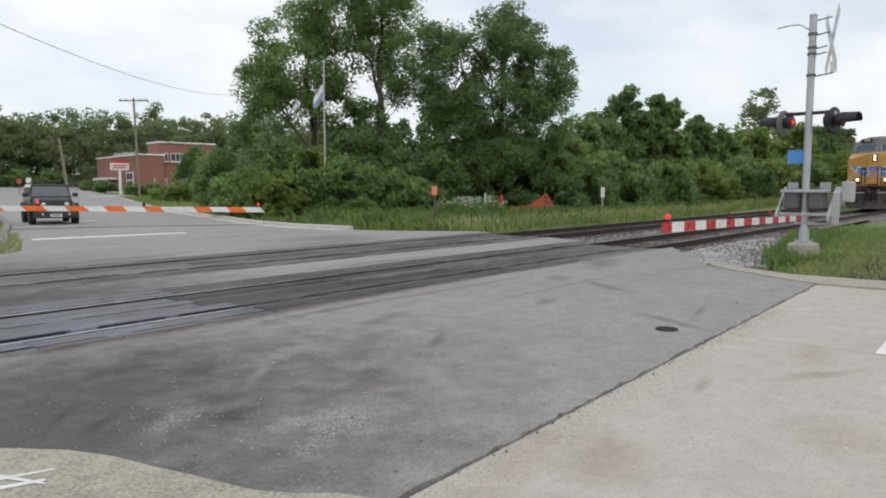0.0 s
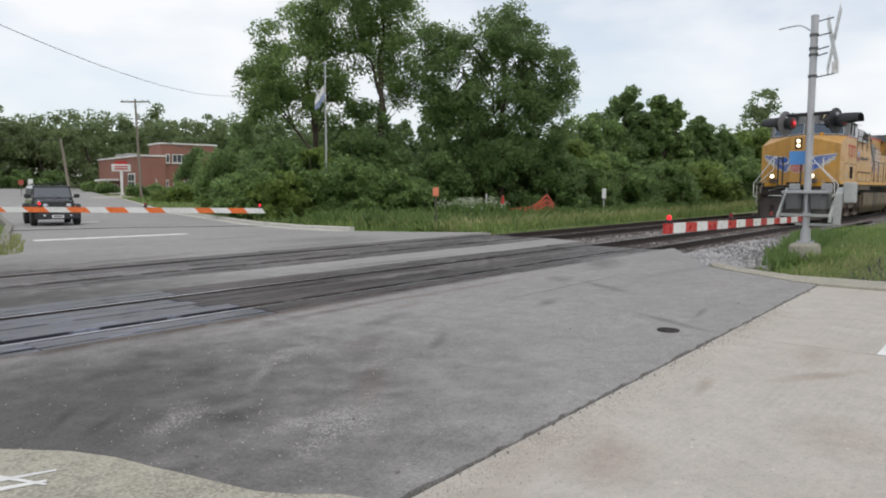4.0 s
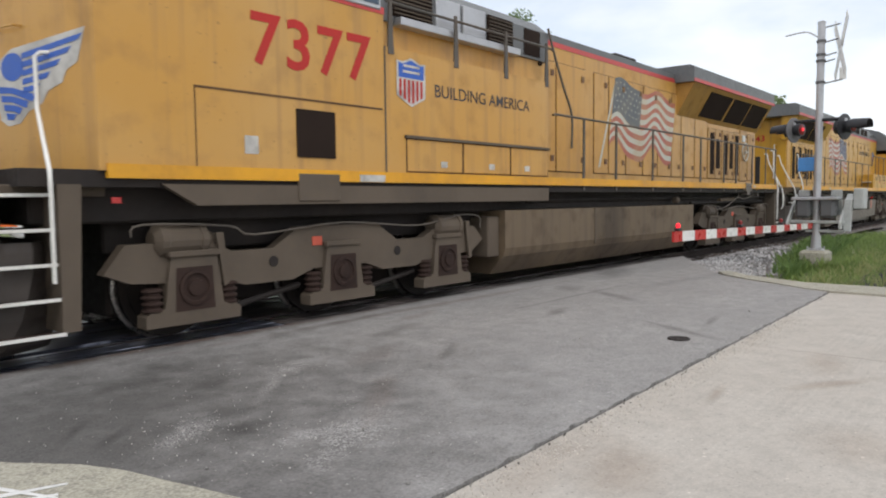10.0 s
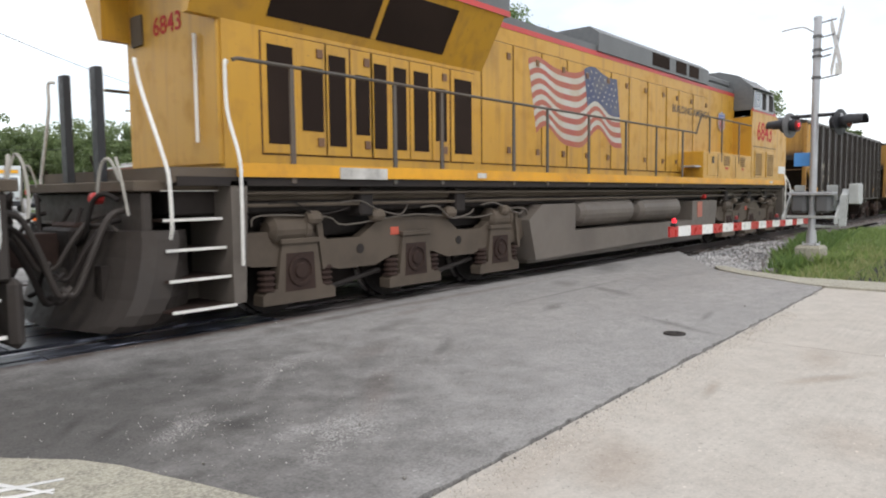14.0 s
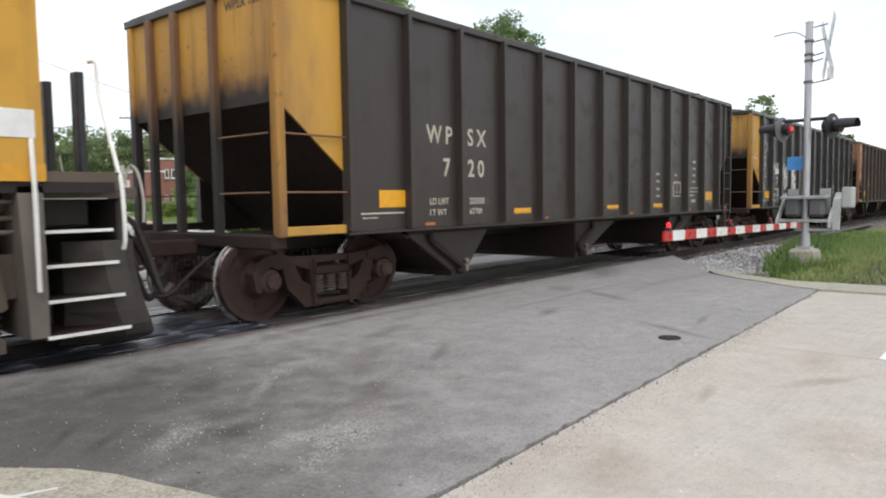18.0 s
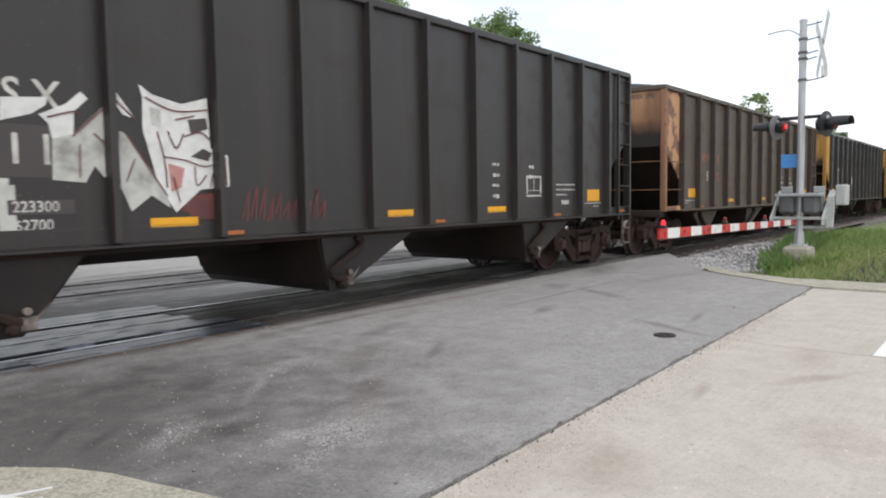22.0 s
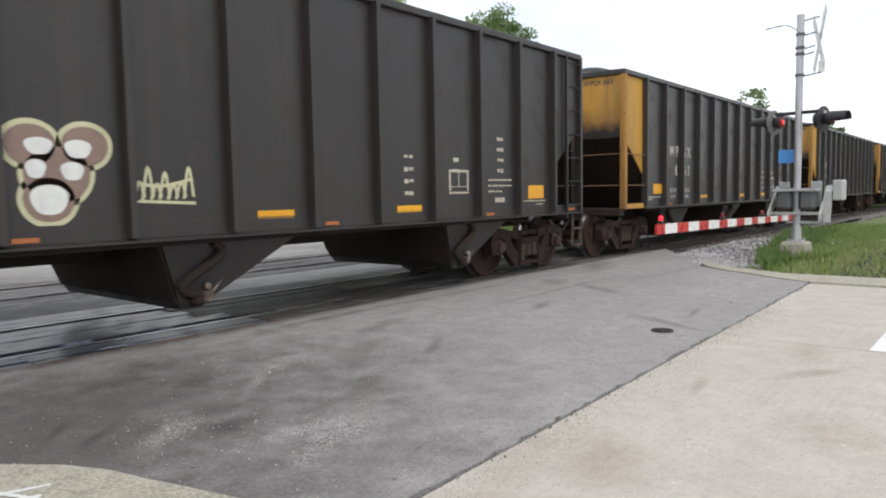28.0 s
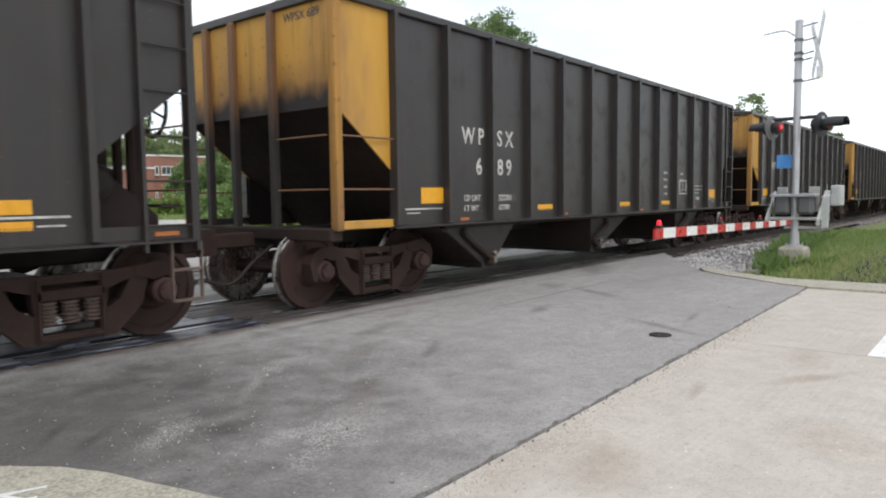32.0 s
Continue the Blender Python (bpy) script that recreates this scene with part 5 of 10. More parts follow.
    for (a, b, z0, z1) in ((9.42, 9.86, 1.365, 1.39), (9.42, 9.86, 1.66, 1.695), (9.42, 9.455, 1.405, 1.665), (9.825, 9.86, 1.405, 1.665), (9.63, 9.645, 1.46, 1.65), (9.45, 9.83, 1.455, 1.465)):
        box(bx, u(a + 0.23), u(b + 0.23), y - 0.004, y, z0, z1)
    part("data_box", bx, t_, c)
    if mark:
        writing("WPSX" + (" " + "".join(number) if number else ""), 0.10, M["lettering_dark"], c, (-HALF - 0.016, -0.98, 3.52), (90, 0, -90), align="CENTER")
    ds = random.Random(k * 7 + 1)
    for (a, z, w, n) in ((8.73, 1.87, 0.19, 4), (9.73, 1.86, 0.14, 2)) + (((10.80, 2.19, 0.18, 4),) if k in (0, 3) else ()):
        for j in range(n):
            for q in range(2):
                aa = a + q * w * 0.5 + ds.uniform(0, 0.02)
                part("stencil_bar", box(B(), u(aa), u(aa + w * ds.uniform(0.3, 0.44)), y - 0.004, y, z - j * 0.155 - ds.uniform(0.035, 0.06), z - j * 0.155), t_, c)
    for j in range(3):
        for q in range(7 if j < 2 else 4):
            aa = 10.57 + q * 0.09 + ds.uniform(0, 0.015)
            part("stencil_bar", box(B(), u(aa), u(aa + 0.068), y - 0.004, y, 1.57 - j * 0.085 - 0.024, 1.57 - j * 0.085), t_, c)
    part("stencil_plate", box(B(), u(10.74), u(10.99), y - 0.004, y, 1.225, 1.295), t_, c)
    # bolts down the corner post
    bolt = shared("bolt", lambda: mesh_of("bolt", turned(B(), (0, 0, 0), (0, -1, 0), [(0, 0.022), (0.012, 0.02), (0.018, 0.01)], 8), M["end_grime"]))
    for j in range(8):
        o = part("bolt", bolt, None, c)
        o.location = (-HALF + 0.02, -SIDE - 0.05, 2.2 + j * 0.18)
    if extras:
        extras(c, y, u)
    return c


def scrawl(c, strokes, mat, y, w, name="graffiti", label=""):
    """Sprayed strokes, each a ribbon of its own that lies a hair above the one before."""
    for k, st in enumerate(strokes):
        line = bend([Vector((p[0], y - 0.003 - 0.0004 * k, p[1])) for p in st], 5)
        bm = B()
        rows_ = []
        for i, p in enumerate(line):
            d = line[min(i + 1, len(line) - 1)] - line[max(i - 1, 0)]
            n = Vector((-d.z, 0, d.x)).normalized() * w / 2
            rows_.append((bm.verts.new(p - n), bm.verts.new(p + n)))
        for a, b in zip(rows_, rows_[1:]):
            bm.faces.new((a[0], b[0], b[1], a[1]))
        part(name, bm, mat, c, label)


def loops_tags(c, y, u):
    """White scribbles down the first panel, a large angular white tag across the number, dark and maroon patches."""
    def fill(pts, mat, lift, label=""):
        flat("graffiti", [(u(a), b) for a, b in pts], M[mat], c, y - lift, 0.002, label)

    def lines(strokes, mat, w, lift=0.0, label=""):
        scrawl(c, [[(u(a), b) for a, b in st] for st in strokes], M[mat], y - lift, w, "graffiti", label)
    lines([[(0.41, 3.05), (0.32, 2.94), (0.24, 2.8)], [(0.53, 2.97), (0.35, 2.85), (0.25, 2.71)], [(0.42, 2.75), (0.27, 2.67), (0.25, 2.57)], [(0.52, 2.73), (0.44, 2.49), (0.34, 2.68)],
           [(0.63, 2.52), (0.54, 2.32), (0.62, 2.25), (0.43, 2.25)], [(0.55, 2.47), (0.26, 2.41), (0.25, 2.12), (0.61, 2.19)]], "spray_white", 0.016, 0.0, "white sprayed scribble")
    lines([[(0.4, 2.4), (0.47, 2.23)], [(0.73, 2.12), (0.57, 1.99), (0.43, 2.16), (0.24, 2.01)], [(0.24, 2.01), (0.53, 1.9), (0.7, 1.93)], [(0.45, 1.9), (0.5, 1.75), (0.28, 1.67)],
           [(0.63, 2.95), (0.73, 2.82), (0.71, 2.64), (0.62, 2.83), (0.63, 2.95)], [(0.37, 1.68), (0.5, 1.6), (0.4, 1.54)]], "spray_white", 0.016, 0.004, "white sprayed scribble")
    lines([[(-0.62, 3.2), (-0.6, 2.9)], [(-0.42, 3.24), (-0.4, 2.92)], [(-0.5, 2.62), (-0.48, 2.28)], [(-0.72, 2.45), (-0.25, 2.42)]], "spray_white", 0.014, 0.0, "faint white strokes on the yellow panel")
    # the white field, in the angular pieces of its letters
    fill([(1.6, 2.22), (2.1, 2.16), (2.05, 2.04), (1.62, 2.0)], "spray_white", 0.001)
    fill([(2.27, 2.19), (2.61, 2.22), (2.6, 2.16), (2.49, 2.08), (2.26, 2.01)], "spray_white", 0.002)
    fill([(2.54, 2.08), (2.75, 2.18), (2.87, 2.29), (2.93, 2.24), (2.81, 2.12), (2.8, 1.94), (2.63, 1.89), (2.61, 2.01)], "spray_white", 0.003)
    fill([(2.63, 1.89), (2.8, 1.94), (3.07, 2.2), (3.13, 2.32), (3.12, 2.0), (3.14, 1.52), (3.02, 1.6), (2.96, 1.68), (2.88, 1.54), (2.62, 1.56)], "spray_grey", 0.002, "angular pale sprayed tag")
    fill([(3.16, 2.33), (3.33, 2.1), (3.22, 2.13), (3.16, 2.21)], "spray_white", 0.003)
    fill([(3.18, 1.99), (3.23, 1.97), (3.59, 1.48), (3.63, 1.31), (3.45, 1.43), (3.26, 1.29), (3.18, 1.48), (3.14, 1.52)], "spray_grey", 0.004)
    fill([(3.4, 2.3), (3.37, 2.41), (3.49, 2.33), (3.77, 2.27), (4.04, 2.35), (4.06, 1.88), (4.25, 1.81), (4.26, 1.51), (3.94, 1.48), (3.68, 1.27), (3.52, 1.52), (3.39, 2.02)], "spray_white", 0.005, "angular white sprayed tag")
    fill([(3.83, 2.13), (4.02, 2.16), (4.04, 2.06), (3.86, 2.0)], "lettering_dark", 0.008)
    fill([(3.85, 1.79), (3.98, 1.87), (4.07, 1.83), (4.03, 1.75)], "lettering_dark", 0.008)
    fill([(3.46, 2.22), (3.56, 2.2), (3.57, 2.04), (3.48, 2.06)], "spray_grey", 0.008)
    fill([(3.62, 1.72), (3.78, 1.68), (3.74, 1.5), (3.64, 1.46)], "spray_pink", 0.008)
    lines([[(2.6, 2.06), (2.8, 2.12), (2.86, 2.1)], [(2.79, 1.92), (3.0, 2.12), (3.14, 2.24)], [(3.16, 2.25), (3.32, 2.1)], [(3.24, 1.97), (3.44, 1.66), (3.6, 1.42)], [(3.42, 2.3), (3.7, 2.2), (4.05, 2.24)], [(3.7, 2.12), (3.9, 2.17)],
           [(3.52, 2.0), (3.58, 1.76), (3.6, 1.5)], [(3.62, 2.02), (3.7, 1.86), (3.78, 2.0)], [(3.78, 1.97), (3.95, 2.02), (4.05, 1.96)]], "spray_maroon", 0.014, 0.011, "maroon outlines of the sprayed tag")
    lines([[(3.58, 1.78), (3.8, 1.75), (4.0, 1.7), (4.2, 1.78)], [(3.66, 1.6), (3.72, 1.36)], [(3.88, 1.7), (3.9, 1.52), (4.0, 1.62)], [(4.04, 1.5), (4.08, 1.64), (4.18, 1.52)], [(2.84, 1.86), (2.83, 1.58)], [(2.96, 1.95), (3.06, 1.86)], [(4.21, 1.8), (4.22, 1.52)], [(3.3, 1.75), (3.22, 1.55)]], "spray_maroon", 0.012, 0.015)
    # dark ground under the number, pale drips below it
    fill([(1.6, 2.0), (2.62, 1.99), (2.62, 1.58), (1.6, 1.58)], "lettering_dark", -0.001, "dark patch under the number")
    fill([(1.57, 1.58), (2.3, 1.57), (2.3, 1.5), (2.05, 1.5), (2.05, 1.1), (1.93, 1.12), (1.92, 1.51), (1.59, 1.54)], "spray_grey", 0.0)
    fill([(2.2, 1.5), (2.34, 1.52), (2.34, 1.14), (2.22, 1.1)], "spray_grey", 0.0005)
    fill([(3.73, 1.3), (3.88, 1.43), (4.15, 1.45), (4.15, 1.19), (3.92, 1.2)], "spray_maroon", 0.0006)
    r = random.Random(5)
    lines([[(4.4 + k * 0.1, 1.14 + r.uniform(0, 0.08)), (4.48 + k * 0.1, 1.42 + r.uniform(-0.1, 0.1)), (4.45 + k * 0.1, 1.16)] for k in range(11)], "spray_maroon", 0.022, 0.0, "faint maroon sprayed tag")


def blob_tags(c, y, u):
    """A pale rounded mural patch and a small cream tag."""
    def blob(cx, cz, rx, rz, mat, dy, wob=0.0):
        cx, rx, cz, rz = 4.59 + (cx - 7.0) * 0.76, rx * 0.76, 1.15 + (cz - 1.15) * 0.83, rz * 0.83
        pts = [(u(cx) + rx * math.cos(a) * (1 + wob * math.sin(3 * a)), cz + rz * math.sin(a) * (1 + wob * math.cos(2 * a))) for a in [j * math.tau / 28 for j in range(28)]]
        flat("mural_patch", pts, M[mat], c, y - dy, 0.003)
    if True:
        for cx, cz, rx, rz in ((6.72, 1.95, 0.27, 0.22), (7.28, 1.95, 0.27, 0.22), (6.98, 1.66, 0.36, 0.3), (6.88, 1.42, 0.28, 0.24)):
            blob(cx, cz, rx + 0.035, rz + 0.035, "spray_cream", 0.0, 0.02)
        for cx, cz, rx, rz in ((6.72, 1.95, 0.25, 0.2), (7.28, 1.95, 0.25, 0.2), (6.98, 1.66, 0.34, 0.28), (6.88, 1.42, 0.26, 0.22)):
            blob(cx, cz, rx, rz, "spray_brown", 0.004, 0.02)
        for cx, cz, rx, rz in ((6.8, 1.94, 0.14, 0.09), (7.2, 1.92, 0.14, 0.1), (6.76, 1.72, 0.1, 0.1), (7.13, 1.7, 0.12, 0.1), (6.88, 1.42, 0.19, 0.16)):
            blob(cx, cz, rx, rz, "spray_white", 0.008, 0.08)
    r = random.Random(8)
    scrawl(c, [[(u(5.2 + k * 0.08), 1.36), (u(5.26 + k * 0.08), 1.58 + r.uniform(-0.1, 0.08)), (u(5.3 + k * 0.08), 1.38)] for k in range(7)] + [[(u(5.2), 1.35), (u(5.8), 1.32)], [(u(5.2), 1.52), (u(5.45), 1.48), (u(5.78), 1.55)]], M["spray_cream"], y, 0.028, "graffiti", "small cream sprayed tag")


BLACK_LABEL = "coal-dusted black steel coal hopper with yellow end panel"
hopper(0, "hopper_dusty", "yellow_car", ("WP", "SX"), ("7", "20"), "lettering_cream", BLACK_LABEL + ", cream stencils")
hopper(1, "hopper_black", "yellow_car", ("WP", "SX"), ("7", "11"), "lettering_white", BLACK_LABEL + ", white spray tags", loops_tags)
hopper(2, "hopper_brown", "peach_car", ("WP", "SX"), ("5", "92"), "lettering_rust", "dusty brown steel coal hopper with peeling orange end")
hopper(3, "hopper_black", "yellow_car", ("WP", "SX"), ("7", "76"), "lettering_cream", BLACK_LABEL + ", pale mural", blob_tags)
hopper(4, "hopper_black", "yellow_car", ("WP", "SX"), ("6", "63"), "lettering_white", BLACK_LABEL)
hopper(5, "hopper_black", "yellow_car", ("WP", "SX"), ("6", "89"), "lettering_white", BLACK_LABEL)
hopper(6, "hopper_black", "yellow_car", ("WP", "SX"), None, "lettering_white", BLACK_LABEL)
hopper(7, "hopper_black", "yellow_car", ("WP", "SX"), None, "lettering_cream", BLACK_LABEL)
hopper(8, "hopper_black", "yellow_car", ("WP", "SX"), None, "lettering_white", BLACK_LABEL)


# ---- locomotives ----
def six_wheel_bogie(c, x, tone="grime"):
    """Three-axle bogie about x: cast side frames with pedestals, coils, journals, brake cylinders."""
    bg = part("bogie", box(B(), x - 2.45, x + 2.45, -0.64, 0.64, 0.24, 0.95, 0.03), M["black"], c)
    for s in (-1, 1):
        y0, y1 = s * 1.14, s * 1.28
        bm = B()
        prism(bm, [(x - 2.75, 0.72), (x - 2.55, 0.98), (x - 1.7, 0.98), (x - 1.45, 0.86), (x - 0.95, 0.86), (x - 0.6, 1.08), (x + 0.6, 1.08), (x + 0.95, 0.86), (x + 1.45, 0.86), (x + 1.7, 0.98), (x + 2.55, 0.98), (x + 2.75, 0.78), (x + 2.5, 0.62), (x + 1.5, 0.56), (x + 1.3, 0.50), (x + 0.7, 0.50), (x + 0.4, 0.60), (x - 0.4, 0.60), (x - 0.7, 0.50), (x - 1.3, 0.50), (x - 1.5, 0.56), (x - 2.5, 0.62)], "y", y0, y1)
        fr = part("side_frame", bm, M[tone], bg)
        for k in (-1.9, 0.0, 1.9):
            pd = B()
            prism(pd, [(x + k - 0.50, 0.19), (x + k + 0.50, 0.19), (x + k + 0.50, 0.30), (x + k + 0.44, 0.34), (x + k + 0.31, 0.36), (x + k + 0.26, 0.72), (x + k + 0.24, 0.84), (x + k - 0.24, 0.84), (x + k - 0.26, 0.72), (x + k - 0.31, 0.36), (x + k - 0.44, 0.34), (x + k - 0.50, 0.30)], "y", y0 + s * 0.01, y1 + s * 0.05)
            box(pd, x + k - 0.27, x + k + 0.27, min(s * 1.28, s * 1.36), max(s * 1.28, s * 1.36), 0.84, 0.90, 0.01)
            part("pedestal", pd, M[tone], fr)
            jn = B()
            turned(jn, (x + k, s * 1.31, 0.54), (0, s, 0), [(0, 0.17), (0.045, 0.17), (0.05, 0.14), (0.03, 0.13), (0.03, 0.09), (0.055, 0.08), (0.06, 0.03)], 20)
            part("journal", jn, M["truck_iron"], fr)
            for d in (-0.40, 0.40):
                cl = B()
                turned(cl, (x + k + d, s * 1.25, 0.33), (0, 0, 1), [(j * 0.062 + h, r_) for j in range(4) for h, r_ in ((0, 0.075), (0.016, 0.1), (0.03, 0.1), (0.045, 0.075))], 12)
                part("coil_spring", cl, M["truck_iron"], fr)
        # thin dark plates: shade of the journal recesses, put into colour
        for k in (-1.9, 0.0, 1.9):
            part("axle_guard", prism(B(), [(x + k - 0.21, 0.32), (x + k + 0.21, 0.32), (x + k + 0.19, 0.74), (x + k - 0.19, 0.74)], "y", s * 1.326, s * 1.334), M["truck_iron"], fr)
        part("red_tag", box(B(), x - 0.42, x - 0.28, min(s * 1.28, s * 1.288), max(s * 1.28, s * 1.288), 0.86, 0.96), M["fence_orange"], fr)
        for k in (-0.95, 0.95):
            part("shock_link", rod(B(), (x + k - 0.42, s * 1.16, 0.28), (x + k + 0.42, s * 1.16, 0.42), 0.035, 8), M["black"], fr)
        for k in (-0.95, 0.95):
            part("window", rod(B(), (x + k, s * 1.275, 0.72), (x + k, s * 1.288, 0.72), 0.06, 12), M["black"], fr)
        for k in (-2.0, 1.95):
            bc = turned(B(), (x + k - 0.28, s * 1.22, 1.0), (1, 0, 0), [(0, 0.09), (0.05, 0.16), (0.12, 0.16), (0.13, 0.145), (0.45, 0.145), (0.46, 0.16), (0.52, 0.16), (0.55, 0.1), (0.68, 0.04)], 16)
            part("brake_cylinder", bc, M[tone], fr)
            part("brake_lever", prism(B(), [(x + k + 0.34, 1.06), (x + k + 0.42, 1.06), (x + k + 0.48, 0.55), (x + k + 0.42, 0.52)], "y", s * 1.30, s * 1.335), M[tone], fr)
        pp = B()
        pipe(pp, bend([(x - 2.5, s * 1.3, 1.05), (x - 2.4, s * 1.32, 1.16), (x - 1.5, s * 1.32, 1.12), (x - 1.2, s * 1.32, 1.02), (x, s * 1.32, 1.11), (x + 1.3, s * 1.32, 1.03), (x + 2.1, s * 1.32, 1.14), (x + 2.6, s * 1.32, 1.12), (x + 2.66, s * 1.3, 0.95)], 4), 0.011)
        part("brake_pipe", pp, M["tank_grey"], fr)
    for k in (-1.9, 0.0, 1.9):
        wheelset(bg, x + k, 0.52, loco=True)
    return bg


def end_steps(c, x, s, tone="grime", nose=False):
    """Boarding steps at a corner: outer edge at x, s points to the middle of the engine."""
    for side in (-1, 1):
        st = B()
        a, b = x + s * 0.66, x + s * 0.80
        prism(st, [(a, 0.30), (b, 0.30), (b + s * 0.05, 1.52), (a, 1.52)], "y", side * 0.72, side * 1.50)
        if not nose:
            prism(st, [(x - s * 0.02, 0.28), (x + s * 0.7, 0.28), (x + s * 0.7, 0.46), (x + s * 0.1, 0.48)], "y", side * 0.80, side * 0.84)
        sp = part("step_well", st, M[tone], c)
        for k in range(5):
            z = 0.30 + k * 0.285
            inner = 1.375 if nose and k < 3 else 0.78
            tr = box(B(), min(x + s * (0.0 + k * 0.012), x + s * 0.68), max(x + s * (0.0 + k * 0.012), x + s * 0.68), min(side * inner, side * (1.49 - k * 0.03 if nose else 1.49 - k * 0.06)), max(side * inner, side * (1.49 - k * 0.03 if nose else 1.49 - k * 0.06)), z - 0.025, z)
            part("step", tr, M["truck_iron"], sp)
            ed = side * (1.50 - k * (0.03 if nose else 0.06))
            part("step_edge", box(B(), min(x + s * k * 0.012, x + s * 0.68), max(x + s * k * 0.012, x + s * 0.68), min(ed, ed + side * 0.018), max(ed, ed + side * 0.018), z - 0.022, z + 0.006), M["white_metal"], sp)
        if nose:
            # long rails that lean in from the step corners to the end posts and to the nose
            part("grab_rail", pipe(B(), [(0.40, side * 1.36, 1.03), (0.42, side * 1.47, 1.05), (0.42, side * 1.53, 1.12), (0.42, side * 1.53, 1.56), (0.40, side * 1.49, 1.66), (0.17, side * 0.84, 2.48), (0.15, side * 0.77, 2.62), (0.15, side * 0.70, 2.67), (0.15, side * 0.50, 2.68)], 0.019, 8), M["white_metal"], c)
            part("grab_rail", pipe(B(), [(0.95, side * 1.555, 0.72), (0.95, side * 1.56, 1.54), (0.96, side * 1.53, 1.62), (1.09, side * 0.98, 2.16), (1.10, side * 0.95, 2.24), (1.10, side * 0.95, 2.62), (1.14, side * 0.96, 2.66), (1.24, side * 0.98, 2.67)], 0.018, 8), M["white_metal"], c)
            continue
        gr = B()
        pipe(gr, bend([(x + s * 0.02, side * 0.95, 2.66), (x - s * 0.02, side * 1.02, 2.64), (x - s * 0.0, side * 1.1, 2.35), (x + s * 0.02, side * 1.42, 1.72), (x + s * 0.02, side * 1.50, 1.5), (x + s * 0.02, side * 1.52, 1.1), (x + s * 0.02, side * 1.48, 0.98)], 5), 0.019, 8)
        part("grab_rail", gr, M["white_metal"], c)
        gr = B()
        pipe(gr, bend([(x + s * 0.76, side * 1.34, 2.70), (x + s * 0.70, side * 1.40, 2.66), (x + s * 0.70, side * 1.42, 2.2), (x + s * 0.74, side * 1.54, 1.75), (x + s * 0.74, side * 1.56, 1.4), (x + s * 0.74, side * 1.55, 0.68)], 5), 0.019, 8)
        part("grab_rail", gr, M["white_metal"], c)


